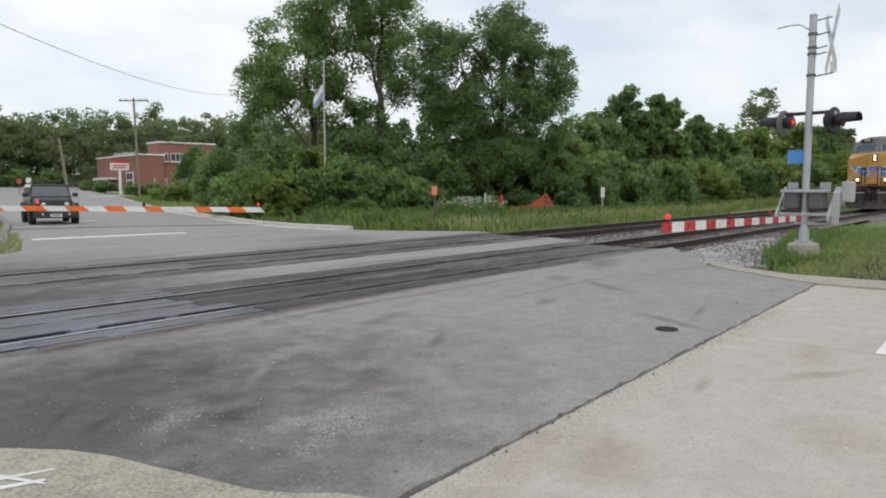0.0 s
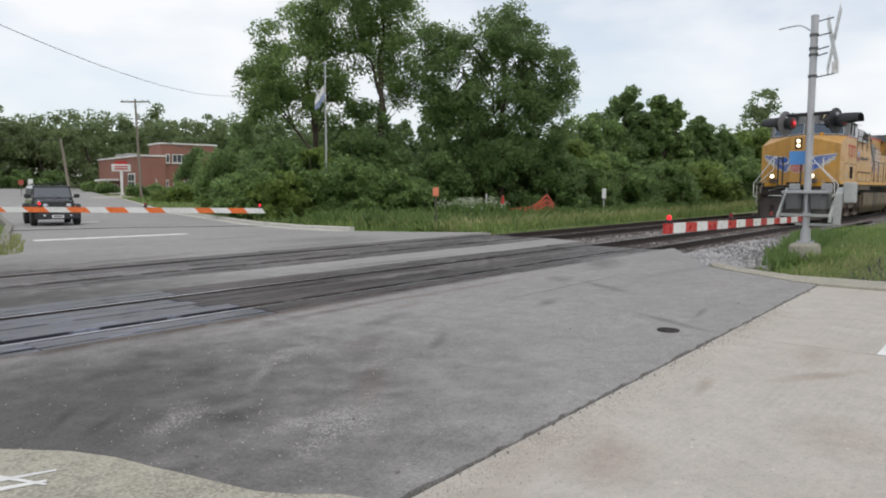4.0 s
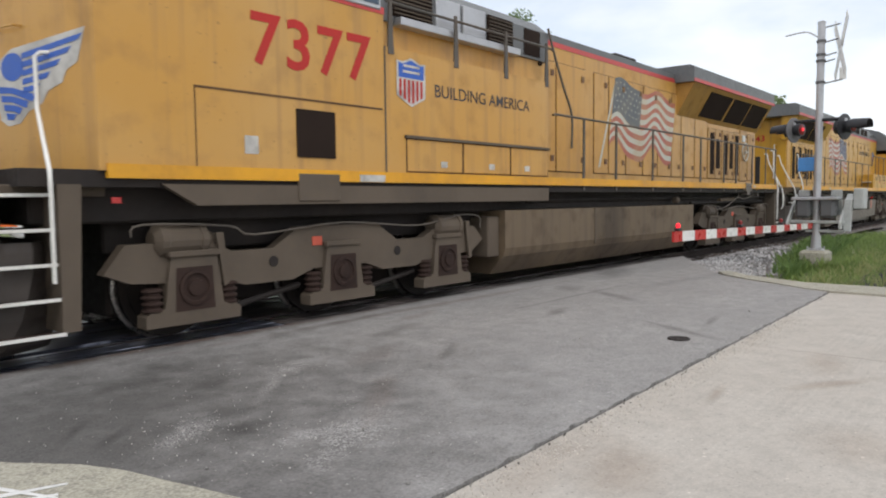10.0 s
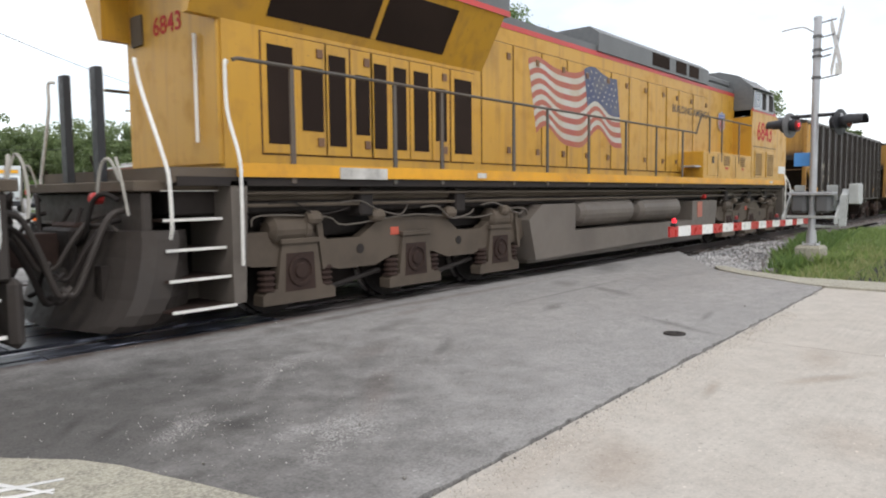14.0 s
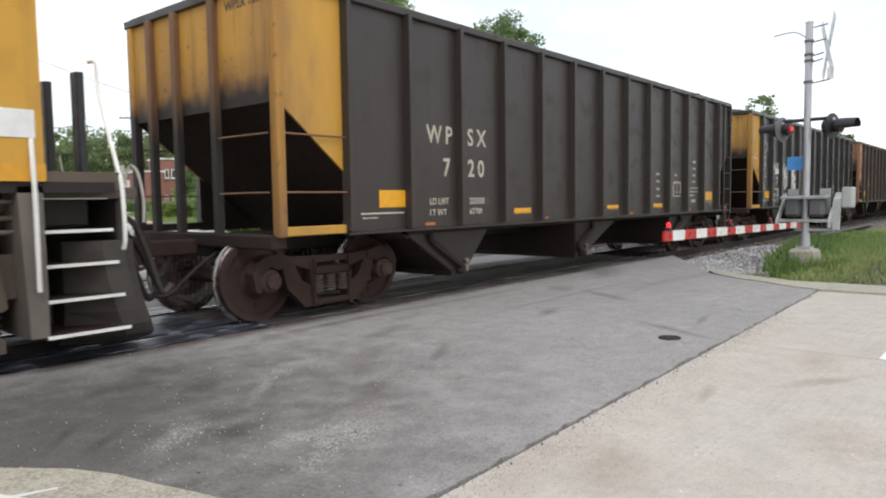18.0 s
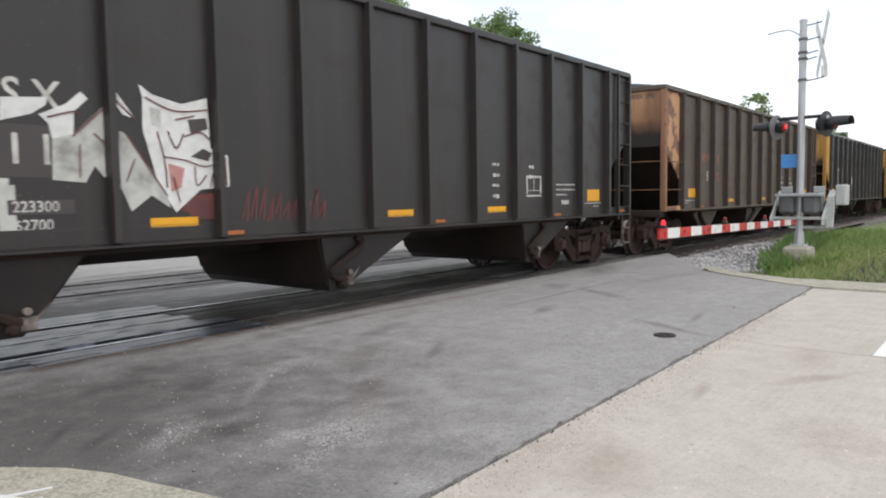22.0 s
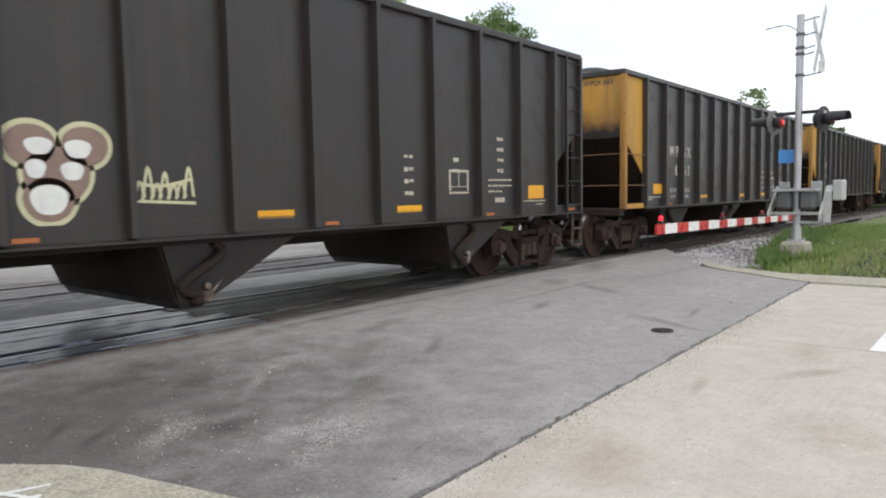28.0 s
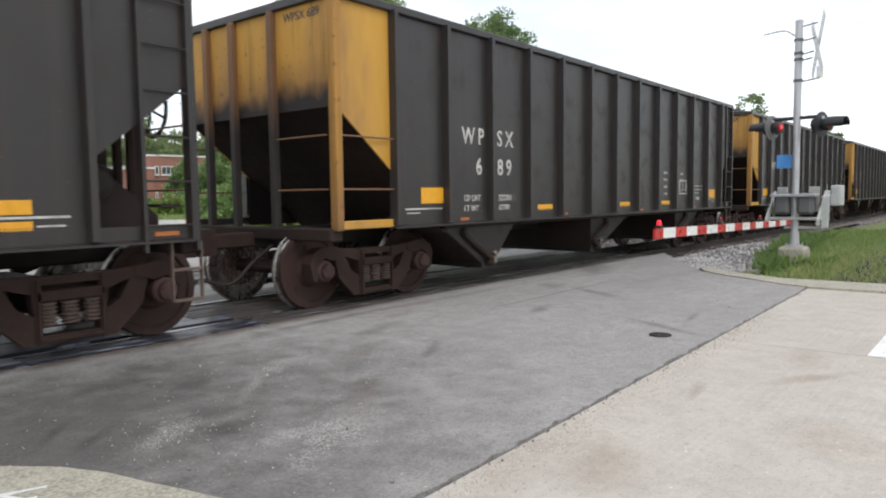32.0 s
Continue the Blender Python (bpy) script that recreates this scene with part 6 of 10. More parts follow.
def end_gear(c, x, s, plough, stripe=False):
    """Platform, coupler, hoses and plough at an end; s points outwards."""
    part("end_platform", box(B(), min(x - s * 0.5, x - s * 1.5), max(x - s * 0.5, x - s * 1.5), -1.28, 1.28, 1.42, 1.52, 0.01), M["grime"], c)
    part("end_plate", box(B(), min(x - s * 0.58, x - s * 0.68), max(x - s * 0.58, x - s * 0.68), -1.25, 1.25, 0.7, 1.42, 0.02), M["pilot"], c)
    for y in (-0.7, 0.7) if stripe else ():
        part("platform_stripe", box(B(), min(x - s * 0.475, x - s * 0.5), max(x - s * 0.475, x - s * 0.5), y - 0.42, y + 0.42, 1.50, 1.66), M["stripe_orange"], c)
    coupler(c, x, s)
    part("coupler_pocket", box(B(), min(x - s * 0.35, x - s * 0.62), max(x - s * 0.35, x - s * 0.62), -0.28, 0.28, 0.62, 1.12, 0.03), M["truck_iron"], c)
    for side in (-1, 1):
        h1 = B()
        pipe(h1, bend([(x - s * 0.55, side * 0.28, 0.95), (x - s * 0.40, side * 0.34, 0.9), (x - s * 0.30, side * 0.36, 0.66), (x - s * 0.22, side * 0.34, 0.42), (x - s * 0.12, side * 0.30, 0.36)]), 0.026, 8)
        part("brake_hose", h1, M["black"], c)
        if not stripe:
            h2 = B()
            pipe(h2, bend([(x - s * 0.5, side * 0.95, 1.34), (x - s * 0.42, side * 0.85, 1.4), (x - s * 0.38, side * 0.68, 1.32), (x - s * 0.35, side * 0.55, 1.02), (x - s * 0.35, side * 0.36, 0.92), (x - s * 0.4, side * 0.22, 1.05), (x - s * 0.5, side * 0.12, 1.26)]), 0.024, 8)
            part("jumper_hose", h2, M["hose" if stripe else "black"], c)
        h3 = B()
        pipe(h3, bend([(x - s * 0.52, side * 1.02, 1.45), (x - s * 0.45, side * 1.05, 1.72), (x - s * 0.42, side * 1.15, 1.66), (x - s * 0.42, side * 1.24, 1.42), (x - s * 0.44, side * 1.27, 1.2)]), 0.013, 8)
        part("hose_loop", h3, M["hose"], c)
        if not stripe:
            part("end_post", box(B(), min(x - s * 0.56, x - s * 0.64), max(x - s * 0.56, x - s * 0.64), side * 0.38 - 0.07, side * 0.38 + 0.07, 1.52, 2.66, 0.01), M["lamp_black"], c)
        for y in (0.34, 0.52) if stripe else ():
            part("end_post", box(B(), min(x - s * 0.13, x - s * 0.18), max(x - s * 0.13, x - s * 0.18), side * y - 0.028, side * y + 0.028, 1.55, 2.70, 0.008), M["lamp_black"], c)
        if stripe:
            part("post_bar", box(B(), min(x - s * 0.14, x - s * 0.17), max(x - s * 0.14, x - s * 0.17), min(side * 0.34, side * 0.52), max(side * 0.34, side * 0.52), 2.60, 2.66), M["lamp_black"], c)
    if stripe:
        part("drop_step", box(B(), min(x - s * 0.12, x - s * 0.56), max(x - s * 0.12, x - s * 0.56), -0.56, 0.56, 1.50, 1.555, 0.01), M["grime"], c)
        part("jumper_hose", pipe(B(), bend([(x - s * 0.55, 0.98, 1.30), (x - s * 0.48, 0.84, 1.34), (x - s * 0.45, 0.55, 1.42), (x - s * 0.44, 0.28, 1.42), (x - s * 0.42, 0.12, 1.2), (x - s * 0.42, 0.02, 1.08), (x - s * 0.42, -0.15, 1.03), (x - s * 0.44, -0.32, 1.12), (x - s * 0.5, -0.42, 1.32)]), 0.018, 8), M["hose"], c)
    if not stripe:
        # coupled end: a tangle of dark hoses and a red cap
        for k, (y, z, low) in enumerate(((-1.0, 1.25, 0.5), (-0.85, 1.15, 0.62), (-0.7, 1.05, 0.4), (-0.55, 1.2, 0.7), (0.7, 1.1, 0.5), (0.95, 1.2, 0.6))):
            hs = pipe(B(), bend([(x - s * 0.56, y, z), (x - s * 0.40, y + 0.02, z - 0.06), (x - s * 0.25, y + 0.05, (z + low) * 0.5), (x - s * 0.1, y + 0.1, low), (x + s * 0.02, y + 0.12, low + 0.05)]), 0.024 if k % 2 else 0.03, 8)
            part("control_hose", hs, M["black" if k % 3 else "pilot"], c)
        part("hose_cap", turned(B(), (x - s * 0.5, -0.6, 1.36), (s, 0, 0), [(0, 0.06), (0.08, 0.06), (0.12, 0.03)], 12), M["gate_red"], c)
        part("hose_loop", pipe(B(), bend([(x - s * 0.5, -1.0, 1.52), (x - s * 0.45, -0.92, 1.72), (x - s * 0.42, -0.8, 1.66), (x - s * 0.42, -0.7, 1.4)]), 0.016, 8), M["hose"], c)
    if plough:
        # a V-plough, hollowed towards its foot
        rings = []
        for z, push, half in ((1.05, 0.44, 1.36), (0.97, 0.445, 1.37), (0.8, 0.43, 1.37), (0.6, 0.39, 1.37), (0.42, 0.34, 1.36), (0.28, 0.28, 1.33), (0.18, 0.23, 1.27), (0.11, 0.2, 1.16)):
            ring = [(half, 0.42), (half * 0.985, 0.22), (half * 0.93, 0.11), (half * 0.8, 0.05), (0.75, 0.0), (0.45, -0.07), (0.22, -0.12)]
            rings.append([(x - s * (push + d), -y, z) for y, d in ring] + [(x - s * (push + d), y, z) for y, d in reversed(ring)] + [(x - s * 1.1, half * 0.8, z), (x - s * 1.1, -half * 0.8, z)])
        bm = B()
        loft(bm, rings)
        pl = part("plough", bm, M["pilot"], c, "grimy steel snow plough")
        for y in (-0.78, 0.78):
            part("plough_slot", box(B(), min(x - s * 0.345, x - s * 0.46), max(x - s * 0.345, x - s * 0.46), y - 0.10, y + 0.07, 0.3, 0.72), M["black"], pl)
        part("coupler_slot", box(B(), min(x - s * 0.285, x - s * 0.56), max(x - s * 0.285, x - s * 0.56), -0.36, 0.36, 0.52, 1.07, 0.03), M["black"], pl)
        for side in (-1, 1):
            hb = B()
            pipe(hb, [(x - s * 0.5, side * 0.38, 1.03), (x - s * 0.43, side * 0.42, 1.10), (x - s * 0.43, side * 0.92, 1.10), (x - s * 0.5, side * 0.96, 1.03)], 0.02)
            part("plough_grip", hb, M["white_metal" if stripe else "pilot"], pl)
    else:
        part("pilot", box(B(), min(x - s * 0.5, x - s * 0.62), max(x - s * 0.5, x - s * 0.62), -1.3, 1.3, 0.14, 0.72, 0.05), M["pilot"], c)


def walkway_rail(c, x0, x1, posts, y=1.50, z=2.72, deck=1.66, tone="grip_dark"):
    for s in (-1, 1):
        bm = B()
        pipe(bm, [(x0, s * y, z - 0.02), (x0 + 0.06, s * y, z), (x1 - 0.06, s * y, z), (x1, s * y, z - 0.02)], 0.02, 8)
        r = part("handrail", bm, M[tone], c)
        for x in posts:
            part("stanchion", prism(B(), [(x - 0.032, 1.50), (x + 0.032, 1.50), (x + 0.025, z), (x - 0.025, z)], "y", s * y + 0.012, s * y - 0.012) if s > 0 else prism(B(), [(x - 0.032, 1.50), (x + 0.032, 1.50), (x + 0.025, z), (x - 0.025, z)], "y", s * y - 0.012, s * y + 0.012), M[tone], r)


def panel(c, name, x0, x1, z0, z1, half, mat, proud=0.018, hinges=True, screen=None):
    """A door or panel standing proud of a hood's two sides, with seams round it."""
    for s in (-1, 1):
        part("door_seam", box(B(), x0 - 0.016, x1 + 0.016, min(s * (half - 0.01), s * (half + 0.005)), max(s * (half - 0.01), s * (half + 0.005)), z0 - 0.014, z1 + 0.014), M["seam"], c)
        d = part(name, box(B(), x0, x1, min(s * half, s * (half + proud)), max(s * half, s * (half + proud)), z0, z1, 0.008), M[mat], c)
        if screen:
            a, b, e, f = screen
            part("screen", box(B(), a, b, min(s * (half + proud - 0.004), s * (half + proud + 0.006)), max(s * (half + proud - 0.004), s * (half + proud + 0.006)), e, f), M["mesh"], d)
        if hinges:
            for z in (z0 + (z1 - z0) * 0.12, z0 + (z1 - z0) * 0.9):
                h = box(B(), x1 - 0.16, x1 - 0.07, min(s * (half + proud), s * (half + proud + 0.02)), max(s * (half + proud), s * (half + proud + 0.02)), z - 0.05, z + 0.05)
                part("latch", h, M["grab_rust"], d)


def hood(c, x0, x1, half, mat, z_stripe=3.98, z_top=4.28):
    """The long engine hood: painted sides, red line, grey roof with a chamfer."""
    part("hood", box(B(), x0, x1, -half, half, 1.64, z_stripe), M[mat], c)
    part("red_line", box(B(), x0, x1, -half - 0.006, half + 0.006, z_stripe, z_stripe + 0.085), M["red_line"], c)
    part("hood_roof", prism(B(), [(-half, z_stripe + 0.085), (half, z_stripe + 0.085), (half, z_top - 0.1), (half - 0.28, z_top), (-half + 0.28, z_top), (-half, z_top - 0.1)], "x", x0, x1), M["grey_roof"], c)


def wings(c, x0, x1, mat, half=1.46, screens=()):
    """Radiator wings that overhang the hood, with sloping intake screens beneath."""
    z0, z1 = 3.98, 4.36
    part("radiator_roof", prism(B(), [(-half, z0), (half, z0), (half, z1 - 0.05), (half - 0.12, z1), (-half + 0.12, z1), (-half, z1 - 0.05)], "x", x0, x1), M["grey_roof"], c)
    for s in (-1, 1):
        part("red_line", box(B(), x0 - 0.005, x1 + 0.005, min(s * half, s * (half + 0.006)), max(s * half, s * (half + 0.006)), z0 - 0.005, z0 + 0.075), M["red_line"], c)
        bm = B()
        prism(bm, [(s * 0.9, 3.22), (s * 1.0, 3.22), (s * (half - 0.02), z0), (s * 0.9, z0)], "x", x0 + 0.1, x1 - 0.1)
        sl = part("intake_slope", bm, M[mat], c)
        for a, b in screens:
            q = B()
            n = Vector((0, z0 - 3.22, -s * (half - 1.02))).normalized() * 0.012
            n = Vector((0, s * abs(n.y), -abs(n.z)))
            p = [Vector((a, s * 1.06, 3.33)), Vector((b, s * 1.06, 3.33)), Vector((b, s * (half - 0.08), z0 - 0.1)), Vector((a, s * (half - 0.08), z0 - 0.1))]
            loft(q, [[v - n for v in p], [v + n for v in p]])
            part("screen", q, M["mesh"], sl)


def waving_flag(c, x0, x1, z_top, z_bot, half, canton_left, blue, tail=""):
    """A painted waving flag on the hood side that faces the road: wavy stripes and a canton."""
    y = -half - 0.024
    n, w = 24, x1 - x0
    def wave(k, row=0.0):
        f = k / n
        return (0.6 + 0.75 * row) * (0.13 * math.sin(f * math.tau * 1.7 + 0.5) + 0.035 * math.sin(f * math.tau * 3.3)) - 0.10 * f * (1 if canton_left else -1)
    hgt = (z_top - z_bot)
    for j in range(13):
        a, b = z_top - hgt * j / 13, z_top - hgt * (j + 1) / 13
        up = [(x0 + w * k / n + 0.25 * (z_top - a) / hgt * (-1 if canton_left else 1), a + wave(k, j / 13)) for k in range(n + 1)]
        dn = [(x0 + w * k / n + 0.25 * (z_top - b) / hgt * (-1 if canton_left else 1), b + wave(k, (j + 1) / 13)) for k in range(n + 1)]
        bm = B()
        vs = [[bm.verts.new((p[0], y, p[1])) for p in r] for r in (up, dn)]
        for k in range(n):
            bm.faces.new((vs[0][k], vs[0][k + 1], vs[1][k + 1], vs[1][k]))
        part("flag_stripe", bm, M[("flag_red" if j % 2 == 0 else "flag_white") + tail], c)
    ks = range(0, 11) if canton_left else range(n - 10, n + 1)
    bm = B()
    top = [bm.verts.new((x0 + w * k / n, y - 0.004, z_top + wave(k) + 0.02)) for k in ks]
    bot = [bm.verts.new((x0 + w * k / n + 0.25 * 7 / 13 * (-1 if canton_left else 1), y - 0.004, z_top - hgt * 7 / 13 + wave(k, 7 / 13))) for k in ks]
    for k in range(len(top) - 1):
        bm.faces.new((top[k], top[k + 1], bot[k + 1], bot[k]))
    part("flag_canton", bm, M[blue], c)
    stars = B()
    r = random.Random(3)
    kk = list(ks)
    for i in range(7):
        for j in range(5):
            f = (i + 0.5 + 0.5 * (j % 2)) / 7.6
            k = kk[0] + f * (len(kk) - 1)
            g = (j + 0.7) / 6
            x = x0 + w * k / n + 0.25 * g * 7 / 13 * (-1 if canton_left else 1)
            z = z_top + wave(k) - hgt * g * 7 / 13
            q = [stars.verts.new((x + 0.028 * math.sin(a) * (1 if m % 2 == 0 else 0.45), y - 0.008, z + 0.03 * math.cos(a) * (1 if m % 2 == 0 else 0.45))) for m, a in enumerate(k2 * math.pi / 5 for k2 in range(10))]
            stars.faces.new(q)
    tagged(part("flag_stars", stars, M["flag_white"], c), kind="stuff")


def shield(c, put, u0, u1, z0, z1):
    """A plain shield: blue head, red and white bars below, white rim. put(u, z, lift) gives a place."""
    um, w = (u0 + u1) / 2, u1 - u0
    zt = z0 + (z1 - z0) * 0.58
    def patch(pts, mat, lift, name):
        bm = B()
        bm.faces.new([bm.verts.new(put(u, z, lift)) for u, z in pts])
        part(name, bm, M[mat], c)
    patch([(u0, z0 + 0.12), (um, z0), (u1, z0 + 0.12), (u1, z1 - 0.05), (um + w * 0.3, z1 - 0.06), (um, z1), (um - w * 0.3, z1 - 0.06), (u0, z1 - 0.05)], "lettering_white", 0.004, "shield_rim")
    e = w * 0.06
    patch([(u0 + e, zt), (u1 - e, zt), (u1 - e, z1 - 0.07), (um + w * 0.3, z1 - 0.085), (um, z1 - 0.03), (um - w * 0.3, z1 - 0.085), (u0 + e, z1 - 0.07)], "blue", 0.007, "shield_head")
    for k in range(6):
        a = u0 + e + (w - 2 * e) * (k + 0.12) / 6
        b = a + (w - 2 * e) / 11
        low = lambda u: z0 + 0.03 + 0.12 * abs(u - um) / (w / 2)
        patch([(a, low(a)), (b, low(b)), (b, zt - 0.02), (a, zt - 0.02)], "number_red", 0.007, "shield_bar")
    patch([(um - w * 0.3, zt + 0.06), (um + w * 0.3, zt + 0.06), (um + w * 0.3, zt + 0.09), (um - w * 0.3, zt + 0.09)], "lettering_white", 0.010, "shield_bar")
    patch([(um - w * 0.28, zt + 0.13), (um + w * 0.28, zt + 0.13), (um + w * 0.28, zt + 0.16), (um - w * 0.28, zt + 0.16)], "lettering_white", 0.010, "shield_bar")


def cab(c, at, s, mat, number, wide=True):
    """Cab and nose. at(l) gives the place along the engine of a point l metres behind its own front; s points to the front."""
    X = at
    for side in (-1, 1):
        pts = [(X(1.36), 1.64), (X(4.74), 1.64), (X(4.74), 3.60), (X(2.58), 3.60), (X(1.36), 3.21)]
        nose = part("cab_side", prism(B(), pts, "y", side * 1.46, side * 1.51), M[mat], c)
    bm = B()
    a0, a1 = bm.verts.new((X(1.0), 0, 1.64)), bm.verts.new((X(1.0), 0, 3.55))
    for side in (-1, 1):
        b0, b1 = bm.verts.new((X(1.36), side * 1.505, 1.64)), bm.verts.new((X(1.36), side * 1.505, 3.21))
        m0, m1 = bm.verts.new((X(1.0), side * 0.28, 1.64)), bm.verts.new((X(1.0), side * 0.28, 3.55))
        bm.faces.new((a0, m0, m1, a1))
        bm.faces.new((m0, b0, b1, m1))
        t1, t0 = bm.verts.new((X(2.58), side * 1.505, 3.60)), bm.verts.new((X(2.30), 0, 3.70))
        bm.faces.new((m1, b1, t1, t0))
        bm.faces.new((a1, m1, t0))
    bmesh.ops.remove_doubles(bm, verts=bm.verts, dist=0.002)
    part("nose", bm, M[mat], c)
    # grey upper cab: front with the windscreens, sides, roof
    bm = B()
    lo = [(X(4.74), -1.51, 3.60), (X(2.58), -1.51, 3.60), (X(2.32), -0.02, 3.70), (X(2.32), 0.02, 3.70), (X(2.58), 1.51, 3.60), (X(4.74), 1.51, 3.60)]
    mid = [(X(4.74), -1.49, 4.22), (X(2.80), -1.49, 4.22), (X(2.54), -0.02, 4.28), (X(2.54), 0.02, 4.28), (X(2.80), 1.49, 4.22), (X(4.74), 1.49, 4.22)]
    hi = [(X(4.74), -1.1, 4.55), (X(2.86), -1.05, 4.55), (X(2.66), -0.02, 4.60), (X(2.66), 0.02, 4.60), (X(2.86), 1.05, 4.55), (X(4.74), 1.1, 4.55)]
    top = [(X(4.74), -0.6, 4.70), (X(3.05), -0.55, 4.70), (X(2.95), -0.02, 4.72), (X(2.95), 0.02, 4.72), (X(3.05), 0.55, 4.70), (X(4.74), 0.6, 4.70)]
    loft(bm, [lo, mid, hi, top])
    up = part("cab_top", bm, M["grey_roof"], c, "grey upper cab with rounded roof")
    for side in (-1, 1):
        part("red_line", prism(B(), [(X(2.56), 3.56), (X(4.745), 3.56), (X(4.745), 3.64), (X(2.60), 3.64)], "y", side * 1.50, side * 1.517), M["red_line"], c)
        # windscreen pane in its frame
        o0, o1 = Vector((X(2.58), side * 1.51, 3.60)), Vector((X(2.32), side * 0.02, 3.70))
        u0, u1 = Vector((X(2.80), side * 1.49, 4.22)), Vector((X(2.54), side * 0.02, 4.28))
        def face(u, v, lift):
            p = (o0 * (1 - u) + o1 * u) * (1 - v) + (u0 * (1 - u) + u1 * u) * v
            return p + Vector((s * lift, 0, 0.3 * lift))
        fr = B()
        loft(fr, [[face(u, v, 0.0) for u, v in ((0.08, 0.08), (0.93, 0.08), (0.93, 0.86), (0.12, 0.86))], [face(u, v, 0.02) for u, v in ((0.08, 0.08), (0.93, 0.08), (0.93, 0.86), (0.12, 0.86))]])
        f = part("windscreen", fr, M["galvanised"], up)
        gl = B()
        loft(gl, [[face(u, v, 0.0) for u, v in ((0.095, 0.115), (0.915, 0.115), (0.915, 0.83), (0.135, 0.83))], [face(u, v, 0.026) for u, v in ((0.095, 0.115), (0.915, 0.115), (0.915, 0.83), (0.135, 0.83))]])
        part("pane", gl, M["cab_glass"], f)
        for q in (0.25, 0.6):
            part("wiper", pipe(B(), [face(q + 0.16, 0.97, 0.03), face(q + 0.1, 0.78, 0.05), face(q - 0.12, 0.70, 0.04), face(q + 0.26, 0.82, 0.04)], 0.012), M["black"], f)
        # number board
        nb = B()
        y0, y1 = side * 0.42, side * 1.02
        loft(nb, [[(X(2.58), y0, 4.33), (X(2.72), y1, 4.31), (X(2.74), y1, 4.58), (X(2.60), y0, 4.60)], [(X(2.9), y0, 4.33), (X(2.9), y1, 4.31), (X(2.9), y1, 4.58), (X(2.9), y0, 4.60)]])
        nb_ = part("number_board", nb, M["lamp_black"], up)
        # side windows
        wf = box(B(), min(X(2.88), X(4.68)), max(X(2.88), X(4.68)), min(side * 1.50, side * 1.535), max(side * 1.50, side * 1.535), 3.60, 4.14, 0.012)
        w_ = part("side_window", wf, M["galvanised"], up)
        # black panes: the unlit cab behind open windows, put into colour
        for a, b in ((2.95, 3.36), (3.40, 3.62), (3.64, 3.98), (4.04, 4.36), (4.40, 4.64)):
            part("pane", box(B(), min(X(a), X(b)), max(X(a), X(b)), min(side * 1.52, side * 1.541), max(side * 1.52, side * 1.541), 3.65, 4.10), M[{2.95: "black", 3.40: "galvanised", 3.64: "black"}.get(a, "cab_glass")], w_)
        part("sun_visor", prism(B(), [(side * 1.5, 4.20), (side * 1.66, 4.14), (side * 1.66, 4.16), (side * 1.5, 4.24)], "x", min(X(2.9), X(4.7)), max(X(2.9), X(4.7))), M["galvanised"], up)
    return up


def face_digits(up, X, s, text):
    for side in (-1, 1):
        writing(text, 0.15, M["board_digits"], up, (X(2.645) + s * 0.03, side * 0.72, 4.45), (84, 0, (-90 if s < 0 else 90) + side * 13 * s), align="CENTER", squeeze=0.82, bold=0.03)


def headlights(c, X, s, z, y, pair_step, lit=True):
    hs = B()
    box(hs, min(X(0.965), X(1.03)), max(X(0.965), X(1.03)), y - 0.14, y + 0.14, z - pair_step - 0.13, z + 0.13, 0.02)
    h = part("headlight_box", hs, M["grime"], c)
    for k in range(2):
        part("headlight", turned(B(), (X(0.97), y, z - k * pair_step), (s, 0, 0), [(0, 0.068), (0.03, 0.068), (0.05, 0.05), (0.055, 0.02)], 18), M["lamp_white" if lit else "chrome"], h)


